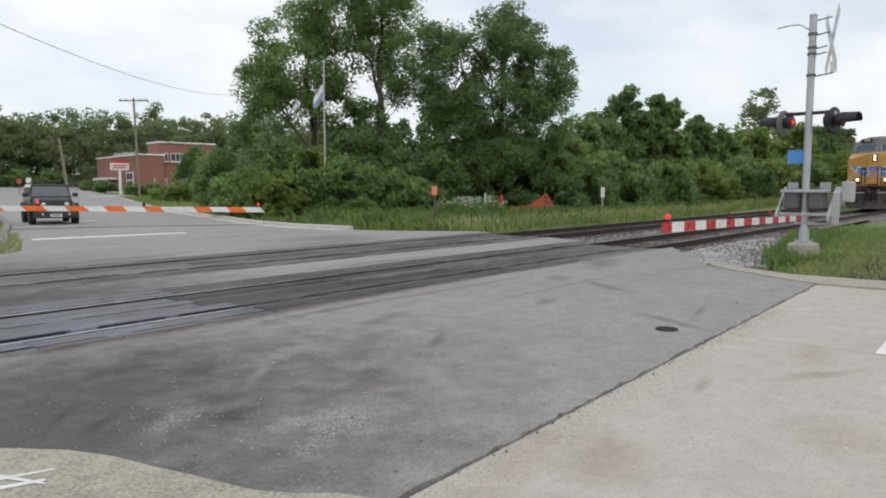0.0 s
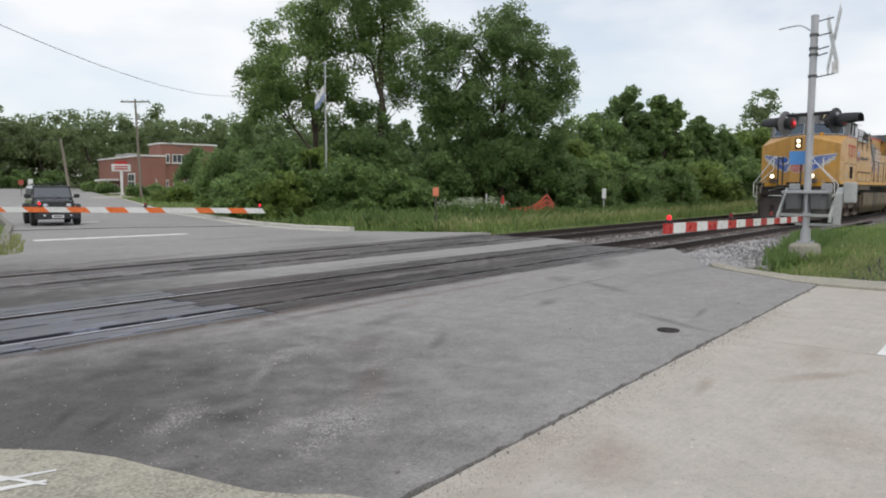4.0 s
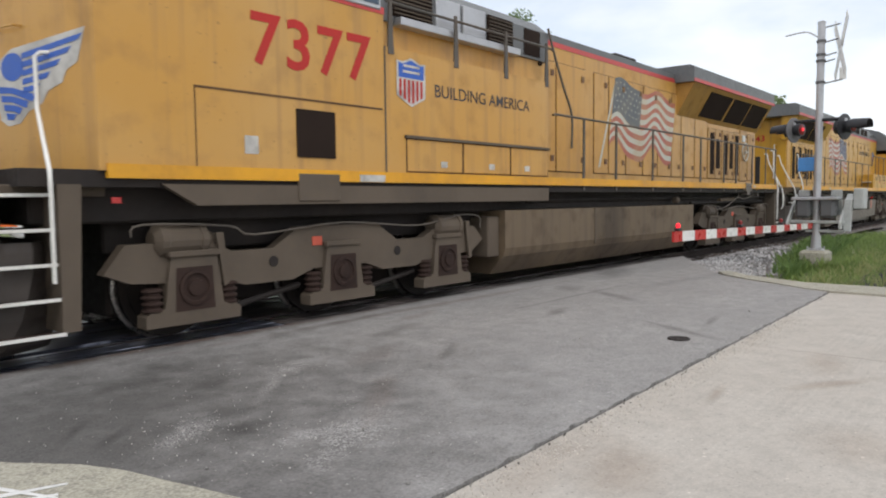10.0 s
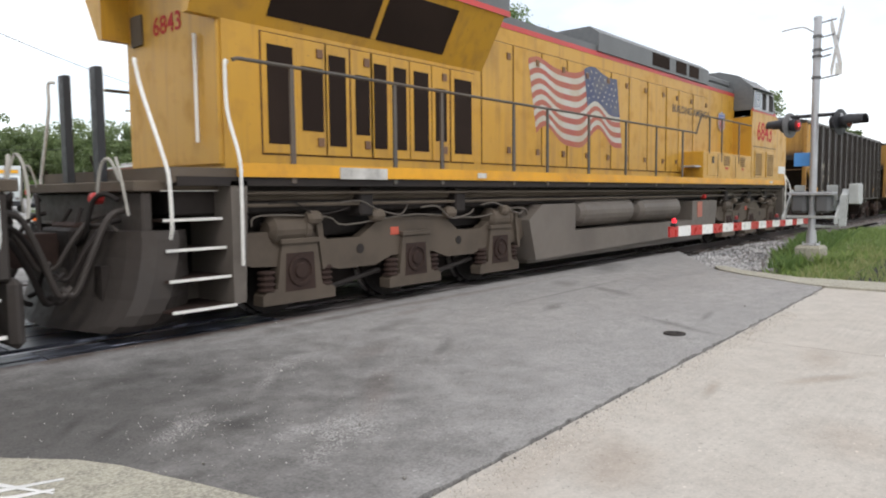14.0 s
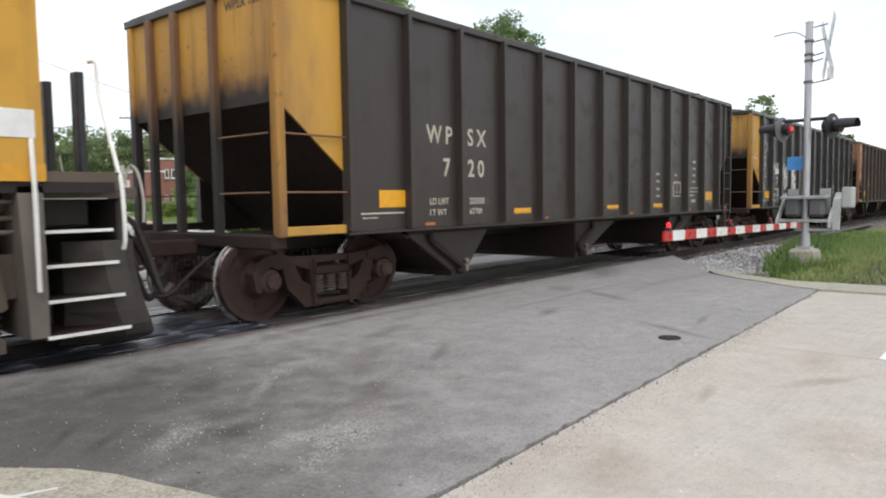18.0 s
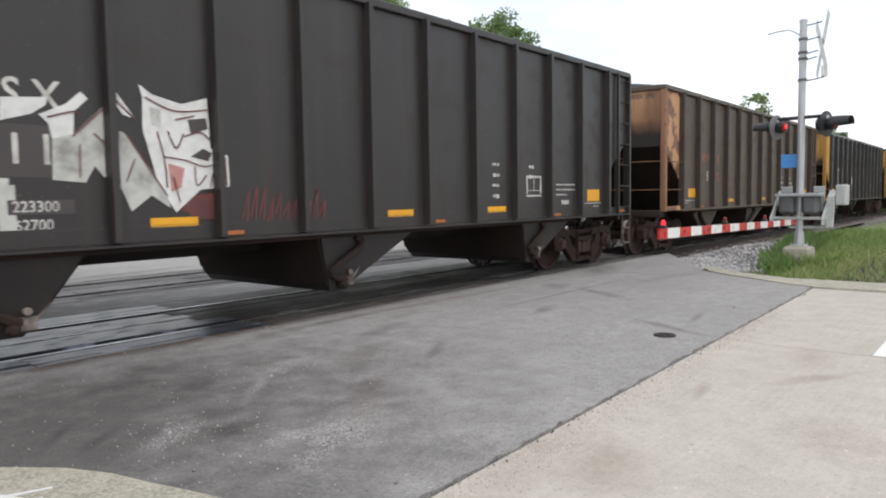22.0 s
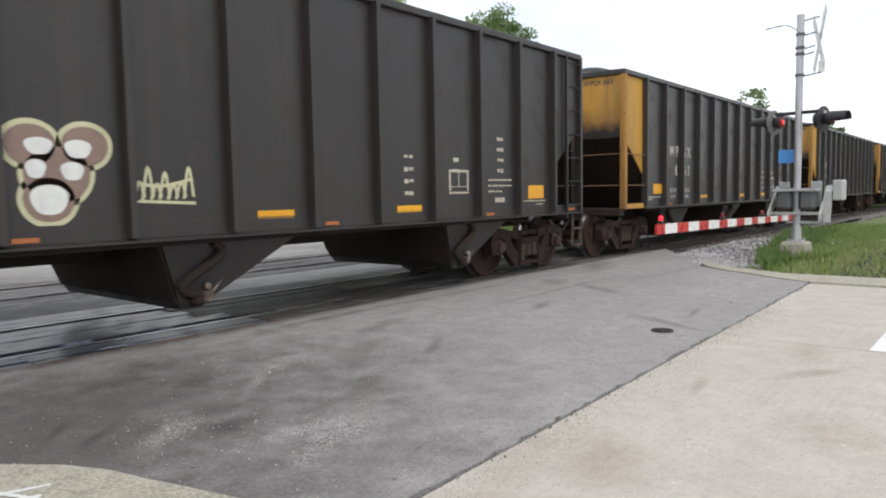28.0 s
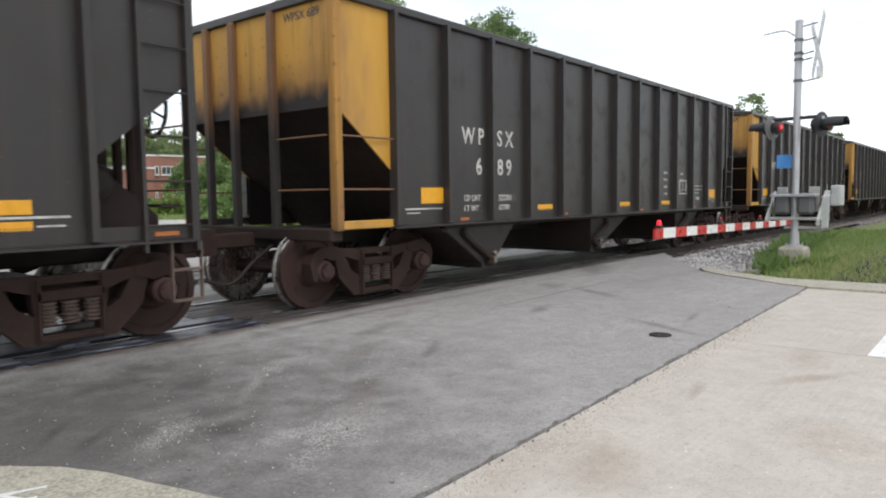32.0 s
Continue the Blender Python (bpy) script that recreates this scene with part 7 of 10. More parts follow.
def engine_a(x0):
    L = 22.4
    c = thing("locomotive", (x0 - RUN[0], TRACK_Y, 0), "faded yellow diesel locomotive, grey roof, lit headlights", "locomotive", "locomotives of the train")
    CARS.append((c, x0))
    X = lambda l: l
    yl = "yellow_old"
    part("frame", box(B(), 0.9, L - 0.9, -1.2, 1.2, 1.18, 1.52, 0.02), M["black"], c)
    part("underframe", box(B(), 1.6, L - 1.6, -0.95, 0.95, 0.88, 1.2, 0.02), M["black"], c)
    part("walkway", box(B(), 0.75, L - 0.75, -1.48, 1.48, 1.50, 1.645), M["black"], c)
    for s in (-1, 1):
        part("sill_stripe", box(B(), 1.42, L - 1.45, min(s * 1.48, s * 1.53), max(s * 1.48, s * 1.53), 1.575, 1.70), M["stripe_orange"], c)
        part("sill_skirt", prism(B(), [(1.9, 1.53), (8.4, 1.53), (8.4, 1.33), (2.25, 1.33)], "y", s * 1.44, s * 1.515), M["grime"], c)
        part("walkway_edge", box(B(), 8.4, L - 0.75, min(s * 1.40, s * 1.50), max(s * 1.40, s * 1.50), 1.47, 1.535), M["black"], c)
        part("pipe_run", rod(B(), (8.2, s * 1.2, 1.34), (L - 1.5, s * 1.2, 1.34), 0.05, 10), M["black"], c)
        part("pipe_run", rod(B(), (14.9, s * 1.28, 1.22), (L - 2.2, s * 1.28, 1.22), 0.03, 10), M["black"], c)
    cab_top = cab(c, X, -1, yl, "")
    face_digits(cab_top, X, -1, "7377")
    headlights(c, X, -1, 3.36, -0.02, 0.19)
    # nose fittings
    for y in (-0.58, 0.58):
        part("ditch_light", turned(B(), (0.30, y * 1.3, 1.90), (-1, 0, 0), [(0, 0.1), (0.1, 0.12), (0.12, 0.115), (0.12, 0.1)], 18), M["grime"], c)
        part("ditch_lens", turned(B(), (0.18, y * 1.3, 1.90), (-1, 0, 0), [(0, 0.08), (0.012, 0.074), (0.03, 0.045), (0.034, 0.01)], 18), M["lamp_white"], c)
        part("ditch_bracket", box(B(), 0.24, 0.6, y * 1.3 - 0.12, y * 1.3 + 0.12, 1.62, 1.79, 0.01), M["grime"], c)
    k = 1.225 / 0.36
    def front(u, z, lift):
        # u metres from the middle line towards the road side, on the slanting nose front
        a = max(0.0, abs(u) - 0.28) / 1.277
        n = lift
        return Vector((1.0 + 0.36 * a - n, -(0.28 + 1.225 * a if abs(u) > 0.28 else abs(u)) * (1 if u >= 0 else -1), z))
    shield(c, front, -0.27, 0.27, 2.02, 2.78)
    for s in (-1, 1):
        def patch(pts, mat, lift, name="wing_emblem"):
            bm = B()
            bm.faces.new([bm.verts.new(front(s * u, z, lift)) for u, z in pts])
            part(name, bm, M[mat], c)
        patch([(0.28, 2.34), (0.34, 2.12), (0.44, 2.06), (0.60, 2.08), (0.72, 2.18), (0.90, 2.24), (0.98, 2.34), (1.16, 2.40), (1.22, 2.50), (1.36, 2.56), (1.46, 2.84), (0.52, 2.74), (0.34, 2.64)], "lettering_white", 0.004)
        patch([(0.53 + 0.15 * math.cos(a), 2.58 + 0.125 * math.sin(a)) for a in [k2 * math.tau / 18 for k2 in range(18)]], "blue", 0.008)
        for j in range(5):
            root_z, tip_u, tip_z, w_ = 2.665 - 0.075 * j, 1.43 - 0.135 * j, 2.79 - 0.095 * j, 0.052
            patch([(0.66, root_z - w_ * 0.5), (tip_u - 0.05, tip_z - w_), (tip_u, tip_z), (0.66, root_z + w_ * 0.5)], "blue", 0.008)
        for j in range(4):
            patch([(0.33 + 0.03 * j, 2.42 - 0.08 * j), (0.52 + 0.02 * j, 2.40 - 0.08 * j), (0.82 - 0.09 * j, 2.32 - 0.055 * j), (0.78 - 0.09 * j, 2.26 - 0.05 * j), (0.5 + 0.01 * j, 2.35 - 0.08 * j), (0.34 + 0.03 * j, 2.36 - 0.08 * j)], "blue", 0.008)
        gb = B()
        for z in (2.92, 3.28):
            pipe(gb, [front(s * 0.36, z, 0.0), front(s * 0.36, z, 0.06), front(s * 0.66, z + 0.01, 0.06), front(s * 0.66, z + 0.01, 0.0)], 0.011)
        part("nose_grab", gb, M["yellow_old"], c)
    part("wind_deflector", box(B(), 2.0, 2.15, -0.72, -0.58, 3.62, 3.74, 0.01), M["stripe_orange"], c)
    # equipment room behind the cab: smooth side, three lower doors, recessed grey box with louvres above
    part("equipment_room", box(B(), 4.74, 8.4, -1.505, 1.505, 1.64, 3.20), M[yl], c)
    part("equipment_upper", box(B(), 4.74, 8.55, -1.30, 1.30, 3.20, 3.56), M[yl], c)
    part("equipment_grey", prism(B(), [(-1.34, 3.56), (1.34, 3.56), (1.34, 4.02), (1.1, 4.22), (-1.1, 4.22), (-1.34, 4.02)], "x", 4.76, 8.65), M["grey_roof"], c)
    part("equipment_ledge", box(B(), 5.1, 7.7, -1.46, 1.46, 3.52, 3.62, 0.01), M["galvanised"], c)
    for s in (-1, 1):
        for a, b in ((5.05, 5.78), (7.0, 7.62)):
            lv = part("louvre", box(B(), a, b, min(s * 1.33, s * 1.37), max(s * 1.33, s * 1.37), 3.64, 4.02), M["mesh"], c)
            sl = B()
            for j in range(7):
                box(sl, a + 0.02, b - 0.02, min(s * 1.365, s * 1.39), max(s * 1.365, s * 1.39), 3.67 + j * 0.05, 3.685 + j * 0.05)
            part("slats", sl, M["grime"], lv)
        for a, b in ((5.85, 6.35), (6.42, 6.92)):
            part("hatch", box(B(), a, b, min(s * 1.33, s * 1.385), max(s * 1.33, s * 1.385), 3.64, 4.03, 0.01), M["galvanised"], c)
        part("side_door_window", box(B(), 8.42, 8.5, min(s * 1.0, s * 1.32), max(s * 1.0, s * 1.32), 3.5, 4.0), M["mesh"], c)
        part("dark_door", box(B(), 7.95, 8.4, min(s * 1.335, s * 1.35), max(s * 1.335, s * 1.35), 3.6, 4.0), M["mesh"], c)
        rl = B()
        pipe(rl, [(4.8, s * 1.49, 3.74), (8.5, s * 1.49, 3.74), (8.62, s * 1.48, 3.7)], 0.018)
        r = part("upper_rail", rl, M["grip_dark"], c)
        for x in (4.86, 6.1, 7.25, 8.35):
            part("rail_foot", prism(B(), [(x - 0.05, 3.12), (x + 0.05, 3.12), (x + 0.02, 3.8), (x - 0.02, 3.8)], "y", s * 1.49, s * 1.515), M["grip_dark"], r)
        pipe_ = B()
        pipe(pipe_, bend([(8.62, s * 1.36, 4.1), (8.75, s * 1.40, 3.7), (8.95, s * 1.45, 3.2), (9.15, s * 1.49, 2.75), (9.15, s * 1.49, 2.2)]), 0.02)
        part("drain_pipe", pipe_, M["grip_dark"], c)
    for a, b in ((5.12, 6.2), (6.24, 7.32), (7.36, 8.36)):
        panel(c, "lower_door", a, b, 1.72, 2.12, 1.505, yl, 0.016, False)
    for s in (-1, 1):
        part("door_ledge", box(B(), 5.08, 8.4, min(s * 1.50, s * 1.545), max(s * 1.50, s * 1.545), 2.13, 2.165), M["grime"], c)
        part("cab_seam", box(B(), 2.25, 4.70, min(s * 1.50, s * 1.518), max(s * 1.50, s * 1.518), 2.435, 2.455), M["seam"], c)
        part("cab_seam", box(B(), 2.25, 2.262, min(s * 1.50, s * 1.514), max(s * 1.50, s * 1.514), 1.7, 2.435), M["seam"], c)
        part("red_tag", box(B(), 1.45, 1.53, min(s * 1.50, s * 1.516), max(s * 1.50, s * 1.516), 1.36, 1.41), M["gate_red"], c)
        part("cab_grille", box(B(), 3.42, 3.95, min(s * 1.50, s * 1.525), max(s * 1.50, s * 1.525), 1.83, 2.34), M["mesh"], c)
        part("sand_hatch", box(B(), 3.42, 4.0, min(s * 1.50, s * 1.535), max(s * 1.50, s * 1.535), 1.36, 1.66, 0.01), M["grime"], c)
        part("builder_plate", box(B(), 2.78, 2.94, min(s * 1.50, s * 1.516), max(s * 1.50, s * 1.516), 1.84, 2.02), M["lettering_white"], c)
        part("room_seam", box(B(), 4.735, 4.765, min(s * 1.50, s * 1.514), max(s * 1.50, s * 1.514), 1.7, 3.2), M["grime"], c)
        part("warning_plate", box(B(), 4.3, 4.7, min(s * 1.53, s * 1.54), max(s * 1.53, s * 1.54), 1.58, 1.66), M["lettering_white"], c)
        for x in (5.75, 6.8, 7.7):
            part("small_plate", box(B(), x, x + 0.13, min(s * 1.52, s * 1.526), max(s * 1.52, s * 1.526), 1.78, 1.86), M["lettering_white"], c)
    writing("7377", 0.50, M["number_red"], c, (2.86, -1.515, 2.97), squeeze=1.06, bold=0.022, spacing=1.1, label="red fleet numerals")
    shield(c, lambda u, z, lift: Vector((4.95 + u, -1.508 - lift, z)), 0.0, 0.52, 2.52, 3.12)
    writing("BUILDING AMERICA", 0.16, M["lettering_dark"], c, (5.64, -1.51, 2.76), squeeze=1.06, bold=0.004, label="dark slogan lettering")
    # long hood
    hood(c, 8.5, 20.55, 1.0, yl)
    doors = [(8.85, 9.4), (9.45, 10.45), (10.8, 11.35), (11.4, 12.1), (12.15, 12.9), (12.95, 13.65), (13.7, 14.4), (14.45, 14.95), (15.0, 15.8), (15.85, 16.6)]
    for a, b in doors:
        panel(c, "hood_door", a, b, 1.84, 3.72, 1.0, yl, 0.02)
    for a, b, z0, z1, scr in ((16.72, 17.22, 1.84, 3.1, (16.86, 17.16, 1.95, 3.0)), (17.24, 17.66, 1.84, 3.1, (17.28, 17.57, 2.1, 2.86)), (17.74, 18.22, 1.84, 3.1, (17.86, 18.15, 1.95, 3.0)),
                              (18.24, 18.66, 1.84, 3.1, (18.32, 18.58, 2.12, 2.86)), (18.68, 19.12, 1.84, 3.12, (18.75, 19.03, 1.96, 3.04)), (19.16, 19.78, 1.80, 3.2, None), (19.84, 20.40, 1.84, 3.14, None)):
        panel(c, "rear_door", a, b, z0, z1, 1.0, "yellow_mid", 0.022, True, scr)
    hw = B()
    for k in range(3):
        a = k * math.tau / 3
        rod(hw, (19.52, -1.06, 2.62), (19.52 + 0.24 * math.cos(a), -1.06, 2.62 + 0.24 * math.sin(a)), 0.016, 6)
    rim = [Vector((19.52 + 0.25 * math.cos(a), -1.06, 2.62 + 0.25 * math.sin(a))) for a in [j * math.tau / 24 for j in range(25)]]
    pipe(hw, rim, 0.02)
    rod(hw, (19.52, -1.0, 2.62), (19.52, -1.09, 2.62), 0.05, 10)
    part("brake_wheel", hw, M["flag_white_b"], c, "pale grey brake wheel")
    part("brake_box", box(B(), 19.3, 19.5, -1.06, -1.0, 2.9, 3.08, 0.01), M["trim_white"], c)
    waving_flag(c, 11.62, 14.6, 3.66, 2.3, 1.0, True, "flag_blue")
    flat("flag_staff", [(10.95, 1.95), (11.02, 1.95), (11.70, 3.72), (11.64, 3.72)], M["flag_white"], c, -1.022)
    wings(c, 14.6, 20.75, "yellow_mid", 1.46, ((15.9, 17.45), (17.6, 18.95), (19.05, 20.45)))
    for x in (9.4, 10.6, 12.0):
        part("roof_hatch", box(B(), x, x + 0.7, -0.55, 0.55, 4.27, 4.36, 0.02), M["grey_roof"], c)
    part("exhaust_box", box(B(), 12.9, 13.9, -0.4, 0.4, 4.27, 4.5, 0.03), M["black"], c)
    part("horn", box(B(), 8.9, 9.2, -0.3, 0.3, 4.27, 4.42, 0.03), M["grime"], c)
    part("rear_light_box", box(B(), 20.55, 20.62, -0.16, 0.16, 3.5, 3.9, 0.01), M["grime"], c)
    walkway_rail(c, 8.55, 20.9, (9.55, 10.75, 12.35, 13.92, 14.95, 16.5, 17.4, 18.7, 19.9, 20.85))
    # tank
    tk = part("fuel_tank", prism(B(), [(-1.44, 1.19), (1.44, 1.19), (1.44, 0.62), (1.40, 0.50), (1.16, 0.22), (-1.16, 0.22), (-1.40, 0.50), (-1.44, 0.62)], "x", 7.3, 14.72), M["tank_brown"], c, "dusty brown fuel tank")
    for s in (-1, 1):
        part("tank_seam", box(B(), 10.05, 10.09, min(s * 1.43, s * 1.452), max(s * 1.43, s * 1.452), 0.55, 1.19), M["grime"], tk)
        part("filler", turned(B(), (13.9, s * 1.30, 1.30), (0, s, 0), [(0, 0.07), (0.1, 0.07), (0.12, 0.05), (0.14, 0.02)], 16), M["grime"], tk)
        part("valve_box", box(B(), 7.0, 7.28, min(s * 1.0, s * 1.35), max(s * 1.0, s * 1.35), 0.5, 1.1, 0.02), M["grime"], tk)
    six_wheel_bogie(c, 4.2)
    six_wheel_bogie(c, L - 4.2, "grime_dark")
    for s in (-1, 1):
        ch = B()
        pipe(ch, bend([(16.3, s * 1.33, 1.02), (16.99, s * 1.38, 1.10), (17.45, s * 1.40, 1.22), (17.81, s * 1.42, 1.335), (18.1, s * 1.42, 1.32), (18.34, s * 1.42, 1.30), (18.7, s * 1.42, 1.34), (18.95, s * 1.42, 1.39), (19.4, s * 1.40, 1.43)]), 0.014)
        part("junction_box", box(B(), 19.4, 19.52, min(s * 1.36, s * 1.44), max(s * 1.36, s * 1.44), 1.37, 1.49, 0.008), M["tank_grey"], c)
        for x in (17.86, 18.93):
            part("cable_hanger", rod(B(), (x, s * 1.45, 1.54), (x - 0.03, s * 1.43, 1.34), 0.012, 6), M["tank_grey"], c)
        jp = part("jacking_pad", box(B(), 18.1, 18.58, min(s * 1.50, s * 1.545), max(s * 1.50, s * 1.545), 1.50, 1.715, 0.006), M["tank_grey"], c)
        part("pad_foot", box(B(), 18.24, 18.46, min(s * 1.36, s * 1.53), max(s * 1.36, s * 1.53), 1.41, 1.50), M["tank_grey"], jp)
        for x in (18.23, 18.46):
            part("pad_hole", rod(B(), (x, s * 1.54, 1.63), (x, s * 1.55, 1.63), 0.022, 10), M["black"], jp)
        part("reflector_plate", box(B(), 18.74, 18.94, min(s * 1.53, s * 1.536), max(s * 1.53, s * 1.536), 1.605, 1.67), M["flag_white_b"], c)
        part("air_line", rod(B(), (16.9, s * 1.25, 1.27), (17.95, s * 1.25, 1.30), 0.055, 10), M["tank_brown"], c)
        part("speed_cable", ch, M["tank_grey"], c)
    end_steps(c, 0.36, 1, nose=True)
    end_steps(c, L - 0.72, -1)
    end_gear(c, 0.0, -1, True, True)
    end_gear(c, L, 1, False)
    return c


def engine_b(x0):
    """The second engine runs tail first: its radiator end leads, its cab is next to the hoppers."""
    L = 22.4
    c = thing("locomotive", (x0 - RUN[0], TRACK_Y, 0), "bright yellow diesel locomotive, grey roof, running tail first", "locomotive", "locomotives of the train")
    CARS.append((c, x0))
    X = lambda l: L - l
    yl = "yellow_new"
    part("frame", box(B(), 0.9, L - 0.9, -1.2, 1.2, 1.18, 1.52, 0.02), M["black"], c)
    part("underframe", box(B(), 1.6, L - 1.6, -0.95, 0.95, 0.88, 1.2, 0.02), M["black"], c)
    part("walkway", box(B(), 0.75, L - 0.75, -1.48, 1.48, 1.50, 1.645), M["grime"], c)
    for s in (-1, 1):
        part("sill_stripe", box(B(), 1.45, L - 1.36, min(s * 1.48, s * 1.53), max(s * 1.48, s * 1.53), 1.56, 1.70), M["stripe_orange"], c)
        part("walkway_edge", box(B(), 0.8, L - 0.8, min(s * 1.40, s * 1.50), max(s * 1.40, s * 1.50), 1.47, 1.558), M["black"], c)
        for z, y, r in ((1.36, 1.22, 0.045), (1.27, 1.34, 0.022), (1.40, 1.40, 0.018)):
            part("pipe_run", rod(B(), (1.6, s * y, z), (L - 1.4, s * y, z), r, 8), M["grime"], c)
        for x in (3.2, 5.0, 16.0, 17.9, 19.4):
            part("hanger", box(B(), x, x + 0.22, min(s * 1.1, s * 1.38), max(s * 1.1, s * 1.38), 1.12, 1.47, 0.02), M["black"], c)
        part("door_plate", box(B(), 2.75, 3.5, min(s * 1.53, s * 1.542), max(s * 1.53, s * 1.542), 1.55, 1.68), M["lettering_white"], c)
        part("small_plate", box(B(), 5.3, 5.5, min(s * 1.53, s * 1.54), max(s * 1.53, s * 1.54), 1.59, 1.66), M["lettering_white"], c)
    up = cab(c, X, 1, yl, "")
    face_digits(up, X, 1, "6843")
    hood(c, 1.62, 17.7, 1.0, yl)
    rear = box(B(), 1.58, 1.64, -0.98, 0.98, 1.7, 3.95, 0.02)
    part("hood_end", rear, M[yl], c)
    writing("6843", 0.2, M["number_red"], c, (1.575, 0.0, 3.3), (90, 0, -90), align="CENTER", squeeze=1.1)
    part("end_light_box", box(B(), 1.5, 1.6, -0.16, 0.16, 3.66, 4.1, 0.02), M["grey_roof"], c)
    for z in (3.78, 3.98):
        part("end_light", turned(B(), (1.5, 0.0, z), (-1, 0, 0), [(0, 0.07), (0.02, 0.07), (0.03, 0.03)], 16), M["chrome"], c)
    part("end_window", box(B(), 1.55, 1.585, 0.55, 0.8, 3.15, 3.5), M["grime"], c)
    part("end_grab", rod(B(), (1.54, -0.62, 1.95), (1.54, -0.62, 3.1), 0.02, 8), M["white_metal"], c)
    scr = [(2.15, 2.54, 1.95, 3.04), (2.62, 2.98, 2.12, 2.86), (3.03, 3.34, 1.96, 3.04), (3.46, 3.74, 2.12, 2.86), (3.78, 4.05, 1.96, 3.04), (4.14, 4.42, 1.96, 3.04), (4.53, 4.87, 1.96, 3.04), (4.98, 5.26, 2.12, 2.86), (5.40, 5.84, 1.96, 3.04)]
    for a, b, z0, z1 in scr:
        panel(c, "radiator_door", a - 0.045, b + 0.045, 1.84, 3.16, 1.0, yl, 0.022, z1 < 3.0, (a + 0.02, b - 0.02, z0, z1))
    wings(c, 1.15, 6.2, yl, 1.46, ((2.15, 3.7), (3.8, 5.1)))
    for a, b in ((6.1, 6.9), (6.95, 7.75), (7.8, 8.6), (8.65, 9.45), (9.5, 10.3), (10.35, 11.1), (11.15, 12.0), (12.05, 12.95), (13.05, 13.72), (13.76, 14.6), (14.66, 15.6)):
        panel(c, "hood_door", a, b, 1.84, 3.74, 1.0, yl, 0.02)
    waving_flag(c, 7.35, 10.55, 3.56, 2.3, 1.0, False, "flag_blue_deep", "_b")
    # dynamic-brake housing
    bh = part("brake_housing", prism(B(), [(-1.04, 4.07), (1.04, 4.07), (1.04, 4.42), (0.85, 4.56), (-0.85, 4.56), (-1.04, 4.42)], "x", 9.75, 15.6), M["grey_roof"], c)
    for s in (-1, 1):
        for a, b in ((12.2, 13.1), (13.5, 14.1), (14.3, 14.9)):
            part("brake_grille", box(B(), a, b, min(s * 1.035, s * 1.05), max(s * 1.035, s * 1.05), 4.13, 4.40), M["mesh"], bh)
    part("roof_box", box(B(), 15.8, 17.6, -0.9, 0.9, 4.25, 4.4, 0.03), M["grey_roof"], c)
    for x in (6.4, 8.0):
        part("roof_hatch", box(B(), x, x + 0.8, -0.5, 0.5, 4.26, 4.4, 0.03), M["grey_roof"], c)
    # low boxes beside the hood and under the cab
    for s in (-1, 1):
        bx = part("battery_box", box(B(), 14.05, 17.66, min(s * 1.0, s * 1.505), max(s * 1.0, s * 1.505), 1.645, 2.33, 0.012), M[yl], c)
        for x in (15.04, 16.35):
            part("seam", box(B(), x - 0.008, x + 0.008, min(s * 1.50, s * 1.511), max(s * 1.50, s * 1.511), 1.72, 2.3), M["grime"], bx)
        for a, b in ((15.46, 15.9), (16.73, 17.1)):
            for j in range(5):
                part("louvre_slot", box(B(), a, b, min(s * 1.50, s * 1.512), max(s * 1.50, s * 1.512), 2.03 + j * 0.05, 2.052 + j * 0.05), M["mesh"], bx)
            part("warning_plate", box(B(), a + 0.12, b - 0.1, min(s * 1.50, s * 1.511), max(s * 1.50, s * 1.511), 1.93, 1.98), M["number_red"], bx)
        part("box_door", box(B(), 14.3, 14.98, min(s * 1.50, s * 1.518), max(s * 1.50, s * 1.518), 1.76, 2.28, 0.008), M[yl], bx)
        part("box_latch", box(B(), 14.58, 14.70, min(s * 1.515, s * 1.535), max(s * 1.515, s * 1.535), 2.06, 2.22), M["grime"], bx)
        part("step_ledge", box(B(), 13.7, 14.05, min(s * 1.1, s * 1.45), max(s * 1.1, s * 1.45), 1.95, 1.99), M["galvanised"], bx)
        part("cab_step_wall", box(B(), 17.62, 17.68, min(s * 1.0, s * 1.5), max(s * 1.0, s * 1.5), 2.33, 3.4), M[yl], c)
        for a, b in ((17.92, 18.58), (18.98, 19.68)):
            gr = part("cab_grille", box(B(), a - 0.03, b + 0.03, min(s * 1.505, s * 1.53), max(s * 1.505, s * 1.53), 1.76, 2.5, 0.01), M[yl], c)
            for j in range(12):
                part("grille_slot", box(B(), a + 0.04, b - 0.04, min(s * 1.525, s * 1.535), max(s * 1.525, s * 1.535), 1.82 + j * 0.052, 1.842 + j * 0.052), M["mesh"], gr)
        part("cab_seam", box(B(), 17.7, 19.9, min(s * 1.50, s * 1.518), max(s * 1.50, s * 1.518), 2.60, 2.62), M["grime"], c)
        part("white_plate", box(B(), 20.25, 20.98, min(s * 1.505, s * 1.52), max(s * 1.505, s * 1.52), 1.9, 2.12), M["trim_white"], c)
        part("small_plate", box(B(), 19.35, 19.6, min(s * 1.53, s * 1.54), max(s * 1.53, s * 1.54), 1.6, 1.67), M["lettering_white"], c)
        tk = prism(B(), [(6.75, 0.95), (7.15, 1.19), (8.2, 1.19), (8.2, 0.72), (13.6, 0.72), (13.6, 1.16), (15.2, 1.16), (15.2, 0.95), (15.05, 0.42), (6.95, 0.30)], "y", s * 0.75, s * 1.44)
